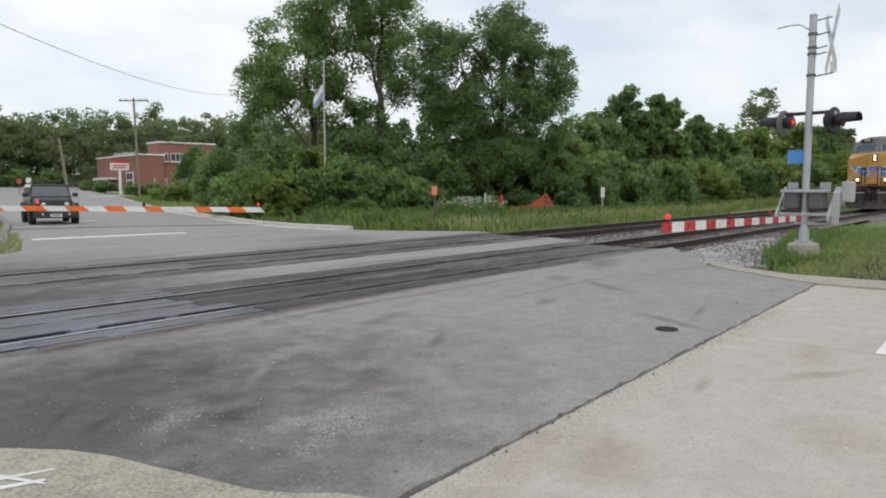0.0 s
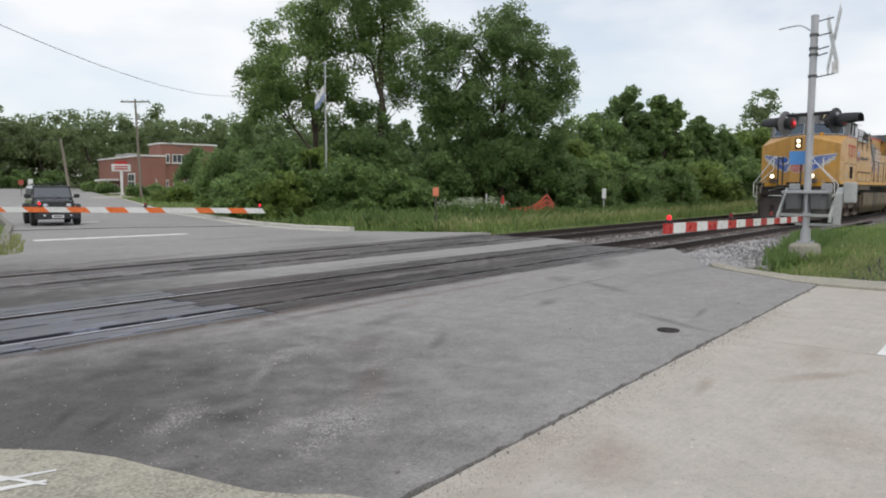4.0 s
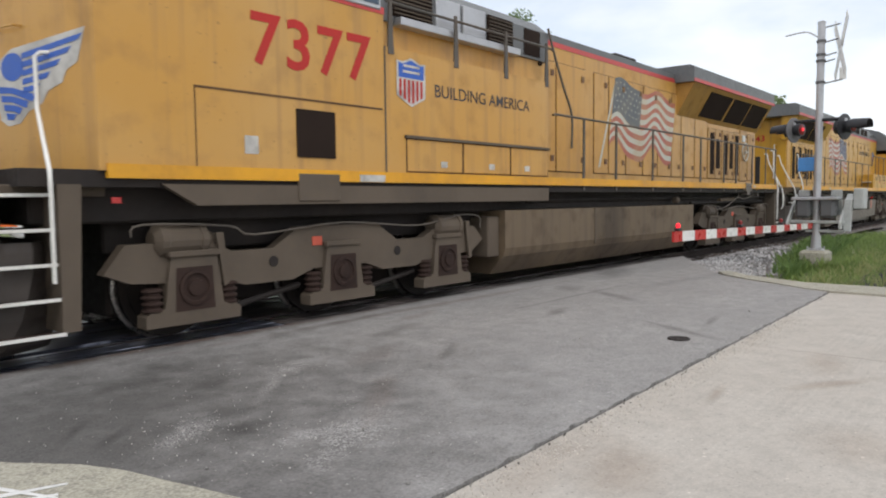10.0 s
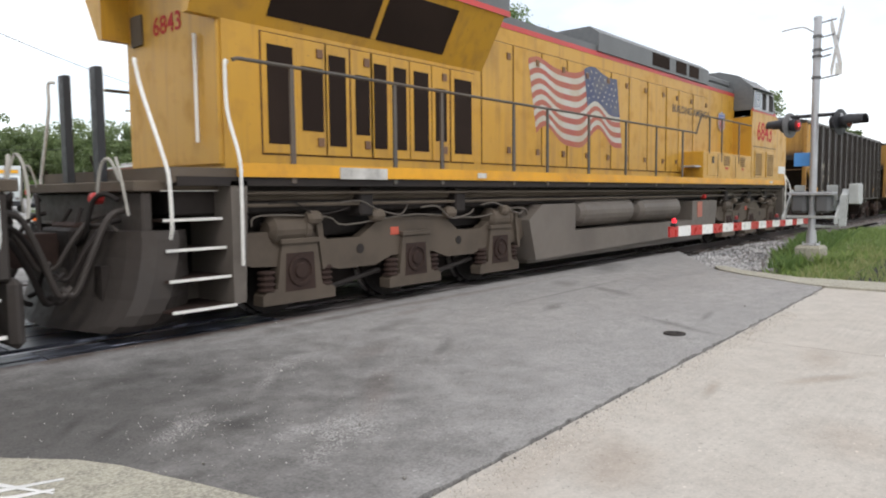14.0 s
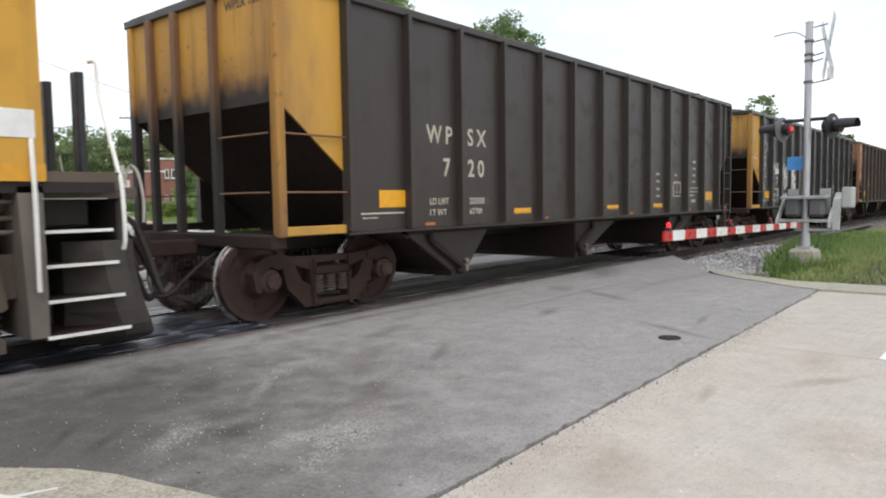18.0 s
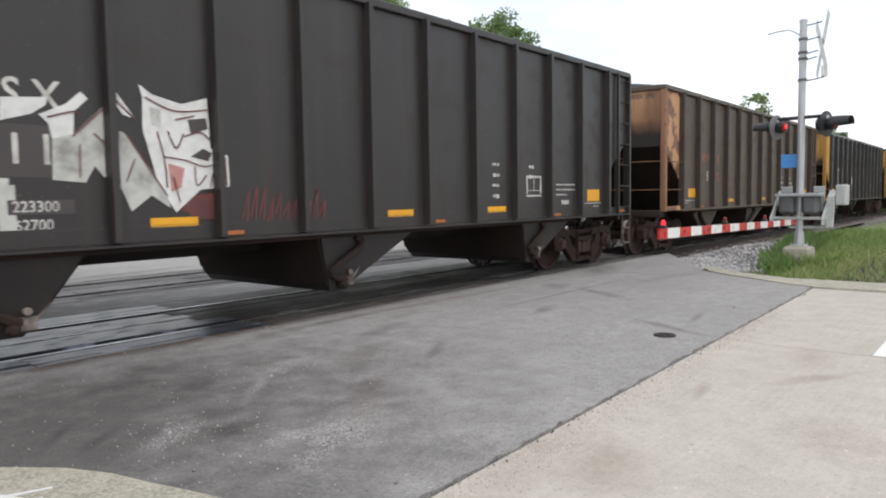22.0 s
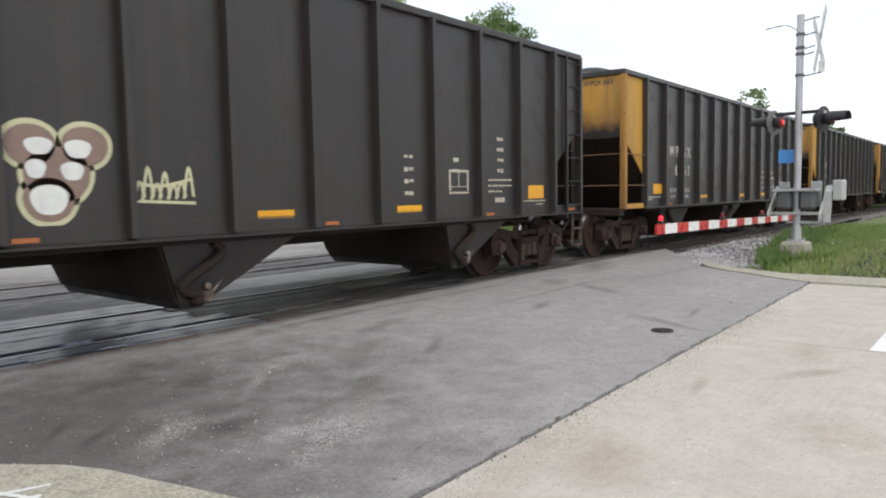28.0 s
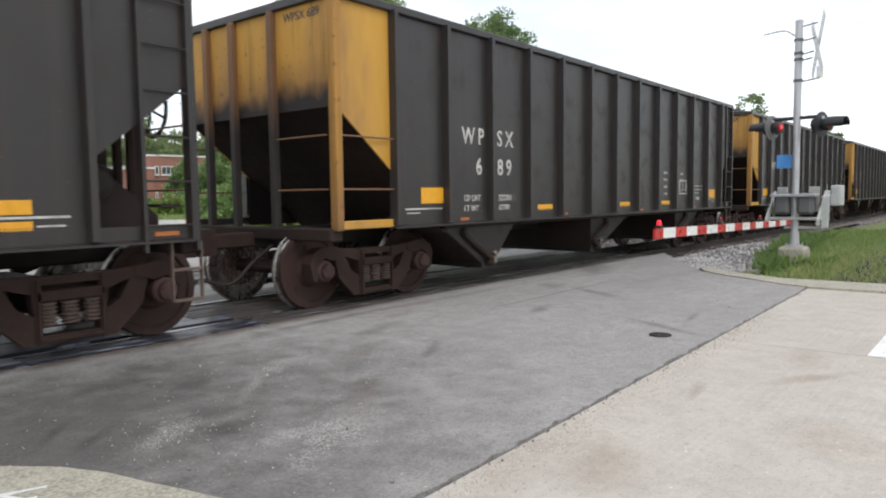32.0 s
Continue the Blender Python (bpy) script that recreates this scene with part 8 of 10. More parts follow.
        t_ = part("fuel_tank", tk, M["tank_grey"], c, "grey fuel tank with recess for air tanks")
        part("tank_foot", prism(B(), [(6.95, 0.5), (15.05, 0.5), (14.9, 0.22), (7.1, 0.22)], "y", s * 0.7, s * 1.2), M["tank_grey"], t_)
        for a, b in ((8.5, 10.75), (10.95, 13.15)):
            part("air_tank", turned(B(), (a, s * 1.14, 1.02), (1, 0, 0), [(0, 0.08), (0.05, 0.2), (0.16, 0.26), (b - a - 0.16, 0.26), (b - a - 0.05, 0.2), (b - a, 0.08)], 20), M["tank_grey"], t_)
        part("red_marker", box(B(), 13.9, 14.2, min(s * 1.43, s * 1.448), max(s * 1.43, s * 1.448), 0.78, 1.14), M["flag_red"], t_)
        part("cutoff_valve", turned(B(), (14.5, s * 1.3, 1.25), (0, s, 0), [(0, 0.05), (0.1, 0.06), (0.13, 0.03)], 10), M["number_red"], t_)
    part("tank_core", box(B(), 6.9, 15.1, -0.75, 0.75, 0.22, 1.18, 0.02), M["tank_grey"], c)
    writing("6843", 0.50, M["number_red"], c, (18.07, -1.515, 3.02), squeeze=1.0, label="red fleet numerals")
    shield(c, lambda u, z, lift: Vector((16.4 + u, -1.022 - lift, z)), 0.0, 0.5, 2.95, 3.5)
    writing("BUILDING AMERICA", 0.17, M["lettering_dark"], c, (13.35, -1.024, 3.3), squeeze=1.08, label="dark slogan lettering")
    headlights(c, X, 1, 3.36, 0.0, 0.19, False)
    walkway_rail(c, 1.42, 13.6, (2.13, 3.68, 4.57, 6.24, 7.19, 8.55, 10.0, 11.4, 12.8), tone="grip_dark")
    for s in (-1, 1):
        r = B()
        pipe(r, [(13.6, s * 1.5, 2.72), (13.9, s * 1.5, 3.15), (17.6, s * 1.5, 3.15)], 0.02, 8)
        r = part("handrail", r, M["grip_dark"], c)
        for x in (14.45, 15.3, 16.6):
            part("stanchion", box(B(), x - 0.03, x + 0.03, s * 1.5 - 0.012, s * 1.5 + 0.012, 2.1, 3.15), M["grip_dark"], r)
    # bent pipes and cables between sill and bogies
    pr = random.Random(12)
    for x in (1.9, 2.9, 4.3, 5.6, 16.2, 17.3, 18.6, 19.8):
        z = pr.uniform(1.2, 1.38)
        pts = [(x, -1.36, z), (x + 0.3, -1.38, z + pr.uniform(-0.06, 0.05)), (x + 0.6, -1.38, z - pr.uniform(0.05, 0.16)), (x + 1.0, -1.36, z - pr.uniform(0.08, 0.18)), (x + 1.2, -1.3, z - 0.05)]
        part("cable", pipe(B(), bend(pts), pr.choice((0.009, 0.012, 0.016)), 6), M[pr.choice(("tank_grey", "black", "tank_grey"))], c)
        part("valve", turned(B(), (x + 0.5, -1.34, 1.12), (1, 0, 0), [(0, 0.05), (0.04, 0.08), (0.16, 0.08), (0.22, 0.04)], 10), M["grime"], c)
    six_wheel_bogie(c, 4.22, "grime_dark")
    six_wheel_bogie(c, L - 4.05, "grime_dark")
    end_steps(c, 0.70, 1, "tank_grey")
    end_steps(c, L - 0.72, -1, "tank_grey")
    end_gear(c, 0.0, -1, True)
    end_gear(c, L, 1, True)
    return c


engine_a(51.2)
engine_b(73.55)


# ---- crossing gates ----
def gate(at, turn, arm_len, reds, tip, lamps, colour, label, blue, mast_h=4.72, root=0.80):
    """A mast with flashers and a lowered arm; the arm reaches along +x of its own space."""
    g = thing("crossing_gate", at, label, "crossing gate", "crossing gates", turn)
    ft = B()
    loft(ft, [[(-0.24, -0.24, -0.3), (0.24, -0.24, -0.3), (0.24, 0.24, -0.3), (-0.24, 0.24, -0.3)], [(-0.23, -0.23, 0.26), (0.23, -0.23, 0.26), (0.23, 0.23, 0.26), (-0.23, 0.23, 0.26)], [(-0.19, -0.19, 0.31), (0.19, -0.19, 0.31), (0.19, 0.19, 0.31), (-0.19, 0.19, 0.31)]])
    part("foundation", ft, M["kerb"], g)
    part("base_flange", turned(B(), (0, 0, 0.30), (0, 0, 1), [(0, 0.15), (0.03, 0.15), (0.05, 0.10), (0.3, 0.085)], 18), M["galvanised"], g)
    for a in range(4):
        bx, by = 0.115 * (1 if a % 2 else -1), 0.115 * (1 if a > 1 else -1)
        part("anchor_bolt", rod(B(), (bx, by, 0.30), (bx, by, 0.38), 0.016, 6), M["galvanised"], g)
    mast = part("mast", rod(B(), (0, 0, 0.2), (0, 0, mast_h), 0.068, 16), M["galvanised"], g)
    part("mast_cap", turned(B(), (0, 0, mast_h), (0, 0, 1), [(0, 0.075), (0.03, 0.075), (0.05, 0.04)], 16), M["galvanised"], mast)
    # machine with its arm brackets and counterweights
    part("machine", box(B(), -0.14, 0.16, 0.08, 0.36, 0.95, 1.38, 0.05), M["dark_mech"], g)
    part("machine", box(B(), -0.14, 0.16, -0.36, -0.08, 0.95, 1.38, 0.05), M["dark_mech"], g)
    part("clamp_band", box(B(), -0.1, 0.2, -0.42, 0.42, 1.30, 1.36, 0.01), M["galvanised"], g)
    for s in (-1, 1):
        ar = B()
        prism(ar, [(0.12, 0.74), (0.22, 0.74), (0.22, 0.86), (-0.28, 1.42), (-0.36, 1.36), (0.1, 0.84)], "y", s * 0.46, s * 0.50)
        part("arm_bracket", ar, M["grey_box"], g)
    part("cross_bar", box(B(), 0.02, 0.1, -0.52, 0.52, 0.84, 0.90, 0.01), M["grey_box"], g)
    part("cross_bar", box(B(), -0.1, 0.02, -0.2, 0.5, 0.66, 0.71, 0.01), M["grey_box"], g)
    part("counterweight", box(B(), -0.34, -0.06, 0.62, 0.80, 1.12, 1.52, 0.02), M["grey_box"], g)
    part("counterweight_arm", prism(B(), [(0.0, 0.70), (0.08, 0.70), (0.0, 1.3), (-0.3, 1.42), (-0.3, 1.32), (-0.08, 1.22)], "y", 0.50, 0.62), M["grey_box"], g)
    for s in (-1, 1):
        part("back_plate", box(B(), -0.2, -0.16, s * 0.3 - 0.1, s * 0.3 + 0.1, 1.0, 1.5, 0.01), M["grey_box"], g)
    # arm: sheeted white and coloured, tapered
    def wide(f):
        return 0.05 + 0.024 * f
    n = len(reds)
    cuts = [0.0]
    for w in reds:
        cuts.append(cuts[-1] + w)
    total = cuts[-1]
    for i in range(n):
        a, b = 0.26 + (arm_len - 0.26) * cuts[i] / total, 0.26 + (arm_len - 0.26) * cuts[i + 1] / total
        za, zb = [root + (tip - root) * x / arm_len for x in (a, b)]
        ha, hb = wide(a / arm_len), wide(b / arm_len)
        sl = 0.06 if colour == "gate_orange" else 0.0
        bm = B()
        loft(bm, [[(a + sl, -0.018, za - ha), (a + sl, 0.018, za - ha), (a - sl, 0.018, za + ha), (a - sl, -0.018, za + ha)],
                  [(b + sl, -0.018, zb - hb), (b + sl, 0.018, zb - hb), (b - sl, 0.018, zb + hb), (b - sl, -0.018, zb + hb)]])
        part("arm_section", bm, M[colour if i % 2 == 0 else "gate_white"], g)
    for f, lit in lamps:
        x = arm_len * f
        z = root + (tip - root) * f + wide(f)
        part("arm_lamp_foot", box(B(), x - 0.04, x + 0.04, -0.04, 0.04, z, z + 0.05, 0.01), M["lamp_black"], g)
        part("arm_lamp", turned(B(), (x, 0, z + 0.045), (0, 0, 1), [(0, 0.03), (0.045, 0.032), (0.065, 0.024), (0.072, 0.008)], 14), M["lamp_red" if lit else "lamp_dark"], g)
    # flashers on a cross arm, each a round backing with hood and lens
    part("lamp_arm", rod(B(), (0.0, -0.46, 2.86), (0.0, 0.46, 2.86), 0.035, 10), M["lamp_black"], g)
    for s in (-1, 1):
        hd = part("flasher", turned(B(), (-0.02, s * 0.46, 2.70), (1, 0, 0), [(0, 0.02), (0.02, 0.25), (0.035, 0.25), (0.05, 0.23)], 24), M["flasher_grey" if s < 0 else "lamp_black"], g, "round crossing flasher")
        for d in (-1, 1):
            part("lamp_housing", turned(B(), (0, s * 0.46, 2.70), (d, 0, 0), [(0, 0.1), (0.1, 0.13), (0.16, 0.13)], 16), M["lamp_black"], hd)
            hood_ = B()
            ring = lambda x, r, k: [(d * x, s * 0.46 + r * math.cos(a), 2.70 + r * math.sin(a)) for a in [math.radians(-20 + 220 * j / 12) for j in range(13)]] + [(d * x, s * 0.46 + (r - 0.008) * math.cos(a), 2.70 + (r - 0.008) * math.sin(a)) for a in [math.radians(200 - 220 * j / 12) for j in range(13)]]
            loft(hood_, [ring(0.15, 0.14, 0), ring(0.46, 0.12, 0)])
            if d == -s:      # only the outer lamp of each pair keeps its hood
                part("lamp_hood", hood_, M["lamp_black"], hd)
            else:
                hood_.free()
            part("lens", turned(B(), (d * 0.15, s * 0.46, 2.70), (d, 0, 0), [(0, 0.105), (0.02, 0.1), (0.03, 0.04)], 18), M["lamp_dark"], hd)
            if s < 0 and d < 0:
                part("bulb", turned(B(), (d * 0.175, s * 0.46, 2.70), (d, 0, 0), [(0, 0.038), (0.012, 0.034), (0.02, 0.01)], 14), M["lamp_red_dim"], hd)
        hd.matrix_basis = Matrix.Translation((0, s * 0.46, 0)) @ pose(0, 0, 0, 0, 0, -103) @ Matrix.Translation((0, -s * 0.46, 0))
        part("lamp_drop", rod(B(), (0, s * 0.46, 2.86), (0, s * 0.46, 2.78), 0.04, 10), M["galvanised"], g)
    for z in (3.59, 4.0, 4.12, 4.38):
        part("clamp", turned(B(), (0, 0, z - 0.025), (0, 0, 1), [(0, 0.07), (0.0, 0.085), (0.05, 0.085), (0.05, 0.07)], 16), M["dark_mech"], g)
    for z, y in ((3.59, 0.36), (4.0, 0.22), (4.12, 0.24), (4.38, 0.28), (4.66, 0.3)):
        part("sign_bracket", rod(B(), (-0.03, 0.06, z - 0.02), (-0.12, y, z + 0.03), 0.014, 6), M["dark_mech"], g)
    # crossbuck blades seen nearly edge on, on the far side of the mast
    if blue:
        for k in (-1, 1):
            bl = B()
            v = Vector((0.35, 0, k * 0.36))
            side = Vector((k * -0.36, 0, 0.35)).normalized() * 0.11
            o = Vector((0.0, 0.34, 4.22))
            loft(bl, [[o - v * 1.45 - side + Vector((0, dy, 0)), o + v * 1.45 - side + Vector((0, dy, 0)), o + v * 1.45 + side + Vector((0, dy, 0)), o - v * 1.45 + side + Vector((0, dy, 0))] for dy in (-0.004 + 0.012 * k, 0.004 + 0.012 * k)])
            b_ = part("crossbuck_blade", bl, M["gate_white"], g)
            b_.matrix_basis = Matrix.Translation((0, 0.34, 4.2)) @ pose(0, 0, 0, 0, 0, 27) @ Matrix.Translation((0, -0.34, -4.2))
        part("number_panel", box(B(), -0.13, -0.11, 0.3, 0.42, 3.62, 3.85), M["gate_white"], g)
        part("wire_arm", pipe(B(), bend([(0, -0.05, 4.46), (-0.05, -0.25, 4.6), (-0.1, -0.45, 4.63), (-0.15, -0.72, 4.62)]), 0.014), M["galvanised"], g)
        pl = part("blue_plate", box(B(), -0.10, -0.085, -0.40, 0.03, 1.88, 2.15, 0.006), M["sign_blue"], g, "small blue notice plate")
        for j, (a, b) in enumerate(((0.06, 0.17), (0.05, 0.2))):
            part("text_bar", box(B(), -0.105, -0.099, -b - 0.08, -a - 0.08, 1.96 - j * 0.02, 1.972 - j * 0.02), M["lettering_white"], pl)
    return g


gate((15.35, 3.42, -0.02), 175, 5.85, [0.28, 0.34, 0.24, 0.35, 0.28, 0.35, 0.28, 0.33, 0.34, 0.37, 0.33, 0.40, 0.35, 0.36, 0.37, 0.38, 0.24], 0.83, ((0.976, True), (0.615, False), (0.318, False)), "gate_red",
     "grey crossing gate mast with red-and-white arm lowered", True)
gate((-0.6, 19.8, -0.05), -14.5, 12.9, [0.40, 0.45] * 7 + [0.43, 0.43, 0.44, 0.45, 0.43, 0.42, 0.45, 0.47, 0.41, 0.84, 0.42, 0.47, 0.44, 0.51], 0.80, ((0.992, True), (0.757, False), (0.574, True)), "gate_orange",
     "crossing gate with orange-and-white arm lowered over the street", False, 4.72, 1.09)


# ---- trees, bushes, grass ----
def leaf_quads(centres, radii, per, size, seed, flat_=0.75):
    """Leaves scattered round clump centres: an array (n, 4, 3) of small lozenges."""
    r = np.random.RandomState(seed)
    c = np.repeat(np.asarray(centres), per, axis=0)
    rad = np.repeat(np.asarray(radii), per)
    n = len(c)
    d = r.normal(0, 1, (n, 3))
    d /= np.linalg.norm(d, axis=1)[:, None]
    reach = r.uniform(0, 1, n) ** 0.45 * np.where(r.uniform(0, 1, n) < 0.10, 1.22, 1.0)
    p = c + d * reach[:, None] * rad[:, None] * np.array([0.95, 0.95, 0.95 * flat_])
    a, b = r.normal(0, 1, (n, 3)), r.normal(0, 1, (n, 3))
    a[:, 2] *= 0.6
    a /= np.linalg.norm(a, axis=1)[:, None]
    b -= a * np.sum(a * b, axis=1)[:, None]
    b /= np.linalg.norm(b, axis=1)[:, None]
    s = size * r.uniform(0.55, 1.35, n)[:, None]
    return np.stack([p - a * s * 0.5, p + b * s * 0.33, p + a * s * 0.5, p - b * s * 0.33], axis=1)


def clumps_in(blobs, seed, shell=0.55):
    """Centres spread through ellipsoids (x, y, z, rx, ry, rz, count), crowded towards their skins."""
    r = np.random.RandomState(seed)
    out_ = []
    for x, y, z, rx, ry, rz, n in blobs:
        d = r.normal(0, 1, (n, 3))
        d /= np.linalg.norm(d, axis=1)[:, None]
        k = shell + (1 - shell) * r.uniform(0, 1, n) ** 0.6
        k *= r.uniform(0.78, 1.12, n)
        out_.append(np.array([x, y, z]) + d * k[:, None] * np.array([rx, ry, rz]))
    return np.concatenate(out_)


def limb(bm, a, b, r0, r1, seed, steps=6):
    r = random.Random(seed)
    a, b = Vector(a), Vector(b)
    rings = []
    u = None
    for k in range(steps + 1):
        f = k / steps
        p = a.lerp(b, f) + Vector((r.uniform(-1, 1), r.uniform(-1, 1), r.uniform(-0.4, 0.4))) * (b - a).length * 0.035 * (1 if 0 < k < steps else 0)
        rad = r0 + (r1 - r0) * f ** 0.8
        rings.append([p + Vector((math.cos(j * math.tau / 7), math.sin(j * math.tau / 7), 0)) * rad for j in range(7)])
    loft(bm, rings)


def tree(at, blobs, trunks, leaf, per, size, seed, label, clump=0.5, group="trees by the track", dense=1.0):
    """blobs and trunks are given in metres from the tree's foot."""
    blobs = [(*b[:6], int(b[6] * dense)) for b in blobs]
    t = thing("tree", at, label, "tree", group)
    cen = clumps_in(blobs, seed)
    r = random.Random(seed)
    bm = B()
    for (a, b, r0, r1) in trunks:
        limb(bm, a, b, r0, r1, seed + len(bm.verts))
    tips = [Vector(b) for _, b, _, _ in trunks]
    pick = list(cen)
    r.shuffle(pick)
    for p in pick[:max(10, len(pick) // 4)]:
        p = Vector(p)
        src = min(trunks, key=lambda q: (Vector(q[0]).lerp(Vector(q[1]), 0.75) - p).length)
        base = Vector(src[0]).lerp(Vector(src[1]), r.uniform(0.45, 1.0))
        limb(bm, base, p, 0.05 + 0.006 * size, 0.012, r.randint(0, 9999), 4)
    part("trunk", bm, M["bark"], t)
    rad = np.random.RandomState(seed + 1).uniform(0.6, 1.3, len(cen)) * clump
    me = quads_mesh("crown", leaf_quads(cen, rad, int(per * 2.3), size * 0.70, seed + 2), M[leaf])
    part("crown", me, None, t)
    return t


TALL = "tall leafy tree with an open, uneven crown"
# the two high trees beyond the far track
tree((26.2, 27.6, -0.1),
     [(-2.6, 2.0, 8.0, 2.3, 2.2, 2.5, 40), (-0.6, 0.6, 10.5, 2.2, 2.2, 2.6, 46), (1.2, -0.4, 11.6, 1.9, 1.9, 2.4, 36), (1.9, -1.2, 8.3, 1.5, 1.6, 2.2, 30), (-3.6, 3.0, 6.4, 1.6, 1.6, 1.9, 24), (-0.6, 0.8, 13.3, 2.0, 2.0, 1.6, 28), (-1.6, 1.2, 6.4, 1.5, 1.6, 1.6, 16)],
     [((0.5, -0.4, 0), (0.8, -0.7, 8.2), 0.26, 0.12), ((0.8, -0.7, 7.5), (1.2, -0.6, 12.4), 0.13, 0.04), ((-1.6, 1.3, 0), (-2.3, 1.8, 7.5), 0.2, 0.1), ((-2.3, 1.8, 7.0), (-1.0, 0.9, 12.8), 0.1, 0.03), ((-1.8, 1.3, 3), (-3.8, 3.2, 6.6), 0.1, 0.04), ((0.7, -0.6, 6.5), (-0.4, 0.3, 11.0), 0.1, 0.03)],
     "leaf_a", 120, 0.20, 21, TALL, 0.80, dense=1.35)
tree((29.3, 20.8, -0.1),
     [(-1.3, 1.7, 7.2, 1.5, 1.7, 2.2, 34), (0.2, -0.2, 8.6, 1.7, 1.7, 1.9, 40), (1.4, -1.8, 7.0, 1.4, 1.5, 2.1, 34), (-1.9, 2.5, 8.6, 0.8, 0.9, 1.0, 12), (-2.0, 2.6, 6.0, 0.9, 0.9, 1.5, 16), (0.1, 0.0, 5.6, 2.2, 2.2, 2.0, 44), (1.2, -2.0, 4.6, 1.2, 1.3, 1.6, 24), (-1.2, 1.7, 4.4, 1.3, 1.4, 1.6, 24), (0.1, 0.2, 3.2, 2.2, 2.4, 1.4, 40)],
     [((0, 0, 0), (0.1, 0.0, 5.0), 0.2, 0.13), ((0.1, 0, 4.6), (0.3, -0.2, 9.6), 0.12, 0.03), ((0.05, 0, 3.0), (-1.2, 1.5, 7.6), 0.1, 0.03), ((0.05, 0, 3.2), (1.0, -1.5, 8.0), 0.1, 0.03), ((0.1, 0, 3.8), (-0.5, 0.6, 8.2), 0.08, 0.02)],
     "leaf_b", 110, 0.19, 33, TALL, 0.68, dense=1.35)
# trees and tall bushes towards the vanishing of the track
for k, (x, y, hgt, w, leaf, seed) in enumerate((
        (37.5, 21.6, 4.6, 2.4, "leaf_d", 41), (43.5, 24.0, 6.0, 2.6, "leaf_c", 42), (51.0, 26.3, 6.9, 2.8, "leaf_c", 52), (54.6, 26.0, 9.3, 2.5, "leaf_b", 43), (57.6, 24.0, 9.1, 2.5, "leaf_a", 44),
        (65.5, 24.0, 7.7, 2.2, "leaf_b", 45), (72, 24.5, 7.0, 3.0, "leaf_c", 46), (95.5, 26.8, 13.4, 3.6, "leaf_far", 48), (79, 23.0, 7.2, 3.2, "leaf_d", 47), (86, 20.5, 7.4, 3.4, "leaf_d", 49), (94, 19.8, 7.9, 3.4, "leaf_b", 50), (104.5, 19.6, 8.0, 3.4, "leaf_far", 51), (66, 27.5, 6.5, 3.4, "leaf_b", 53))):
    open_ = k == 7
    bl = [(0, 0, hgt * 0.82, w * 0.55, w * 0.55, hgt * 0.18, 20), (-w * 0.35, w * 0.2, hgt * 0.62, w * 0.6, w * 0.6, hgt * 0.2, 22), (w * 0.35, -w * 0.2, hgt * 0.6, w * 0.6, w * 0.6, hgt * 0.2, 22)]
    if not open_:
        bl += [(0, 0, hgt * 0.4, w * 0.9, w * 0.9, hgt * 0.2, 30), (0, 0, hgt * 0.2, w * 0.95, w * 0.95, hgt * 0.18, 30)]
    tree((x, y, rise(x, y)), bl, [((0, 0, 0), (0, 0, hgt * 0.8), 0.16, 0.04), ((0, 0, hgt * 0.4), (w * 0.4, -w * 0.2, hgt * 0.7), 0.08, 0.03), ((0, 0, hgt * 0.4), (-w * 0.4, w * 0.2, hgt * 0.72), 0.08, 0.03)],
         leaf, 16 if open_ else 70, 0.30 + x * 0.003, seed, "leafy tree in the belt along the track" if not open_ else "tall thin-crowned tree behind the track", w * 0.26)


def bush(at, blobs, leaf, per, size, seed, label, clump=0.42, group="bushes by the track"):
    b = thing("bush", at, label, "bush", group)
    cen = clumps_in(blobs, seed, 0.5)
    rad = np.random.RandomState(seed).uniform(0.6, 1.3, len(cen)) * clump
    part("foliage", quads_mesh("foliage", leaf_quads(cen, rad, int(per * 2.3), size * 0.70, seed + 3, 0.9), M[leaf]), None, b)
    st = B()
    r = random.Random(seed)
    for k in range(5):
        x, y, z, rx, ry, rz, _ = blobs[k % len(blobs)]
        limb(st, (x * 0.5, y * 0.5, 0), (x + r.uniform(-0.5, 0.5) * rx, y + r.uniform(-0.5, 0.5) * ry, z + rz * 0.5), 0.05, 0.015, seed + k, 4)
    part("stem", st, M["bark"], b)
    return b


tree((35.6, 60.3, rise(35.6, 60.3)), [(0, 0, 1.6, 2.0, 2.0, 0.9, 26), (0, 0, 2.8, 1.5, 1.5, 0.9, 22), (0, 0, 4.0, 0.8, 0.8, 0.8, 14)], [((0, 0, 0), (0, 0, 4.4), 0.14, 0.03)],
     "leaf_b", 60, 0.3, 57, "small dark conifer beside the street lawn", 0.5, "trees by the street")


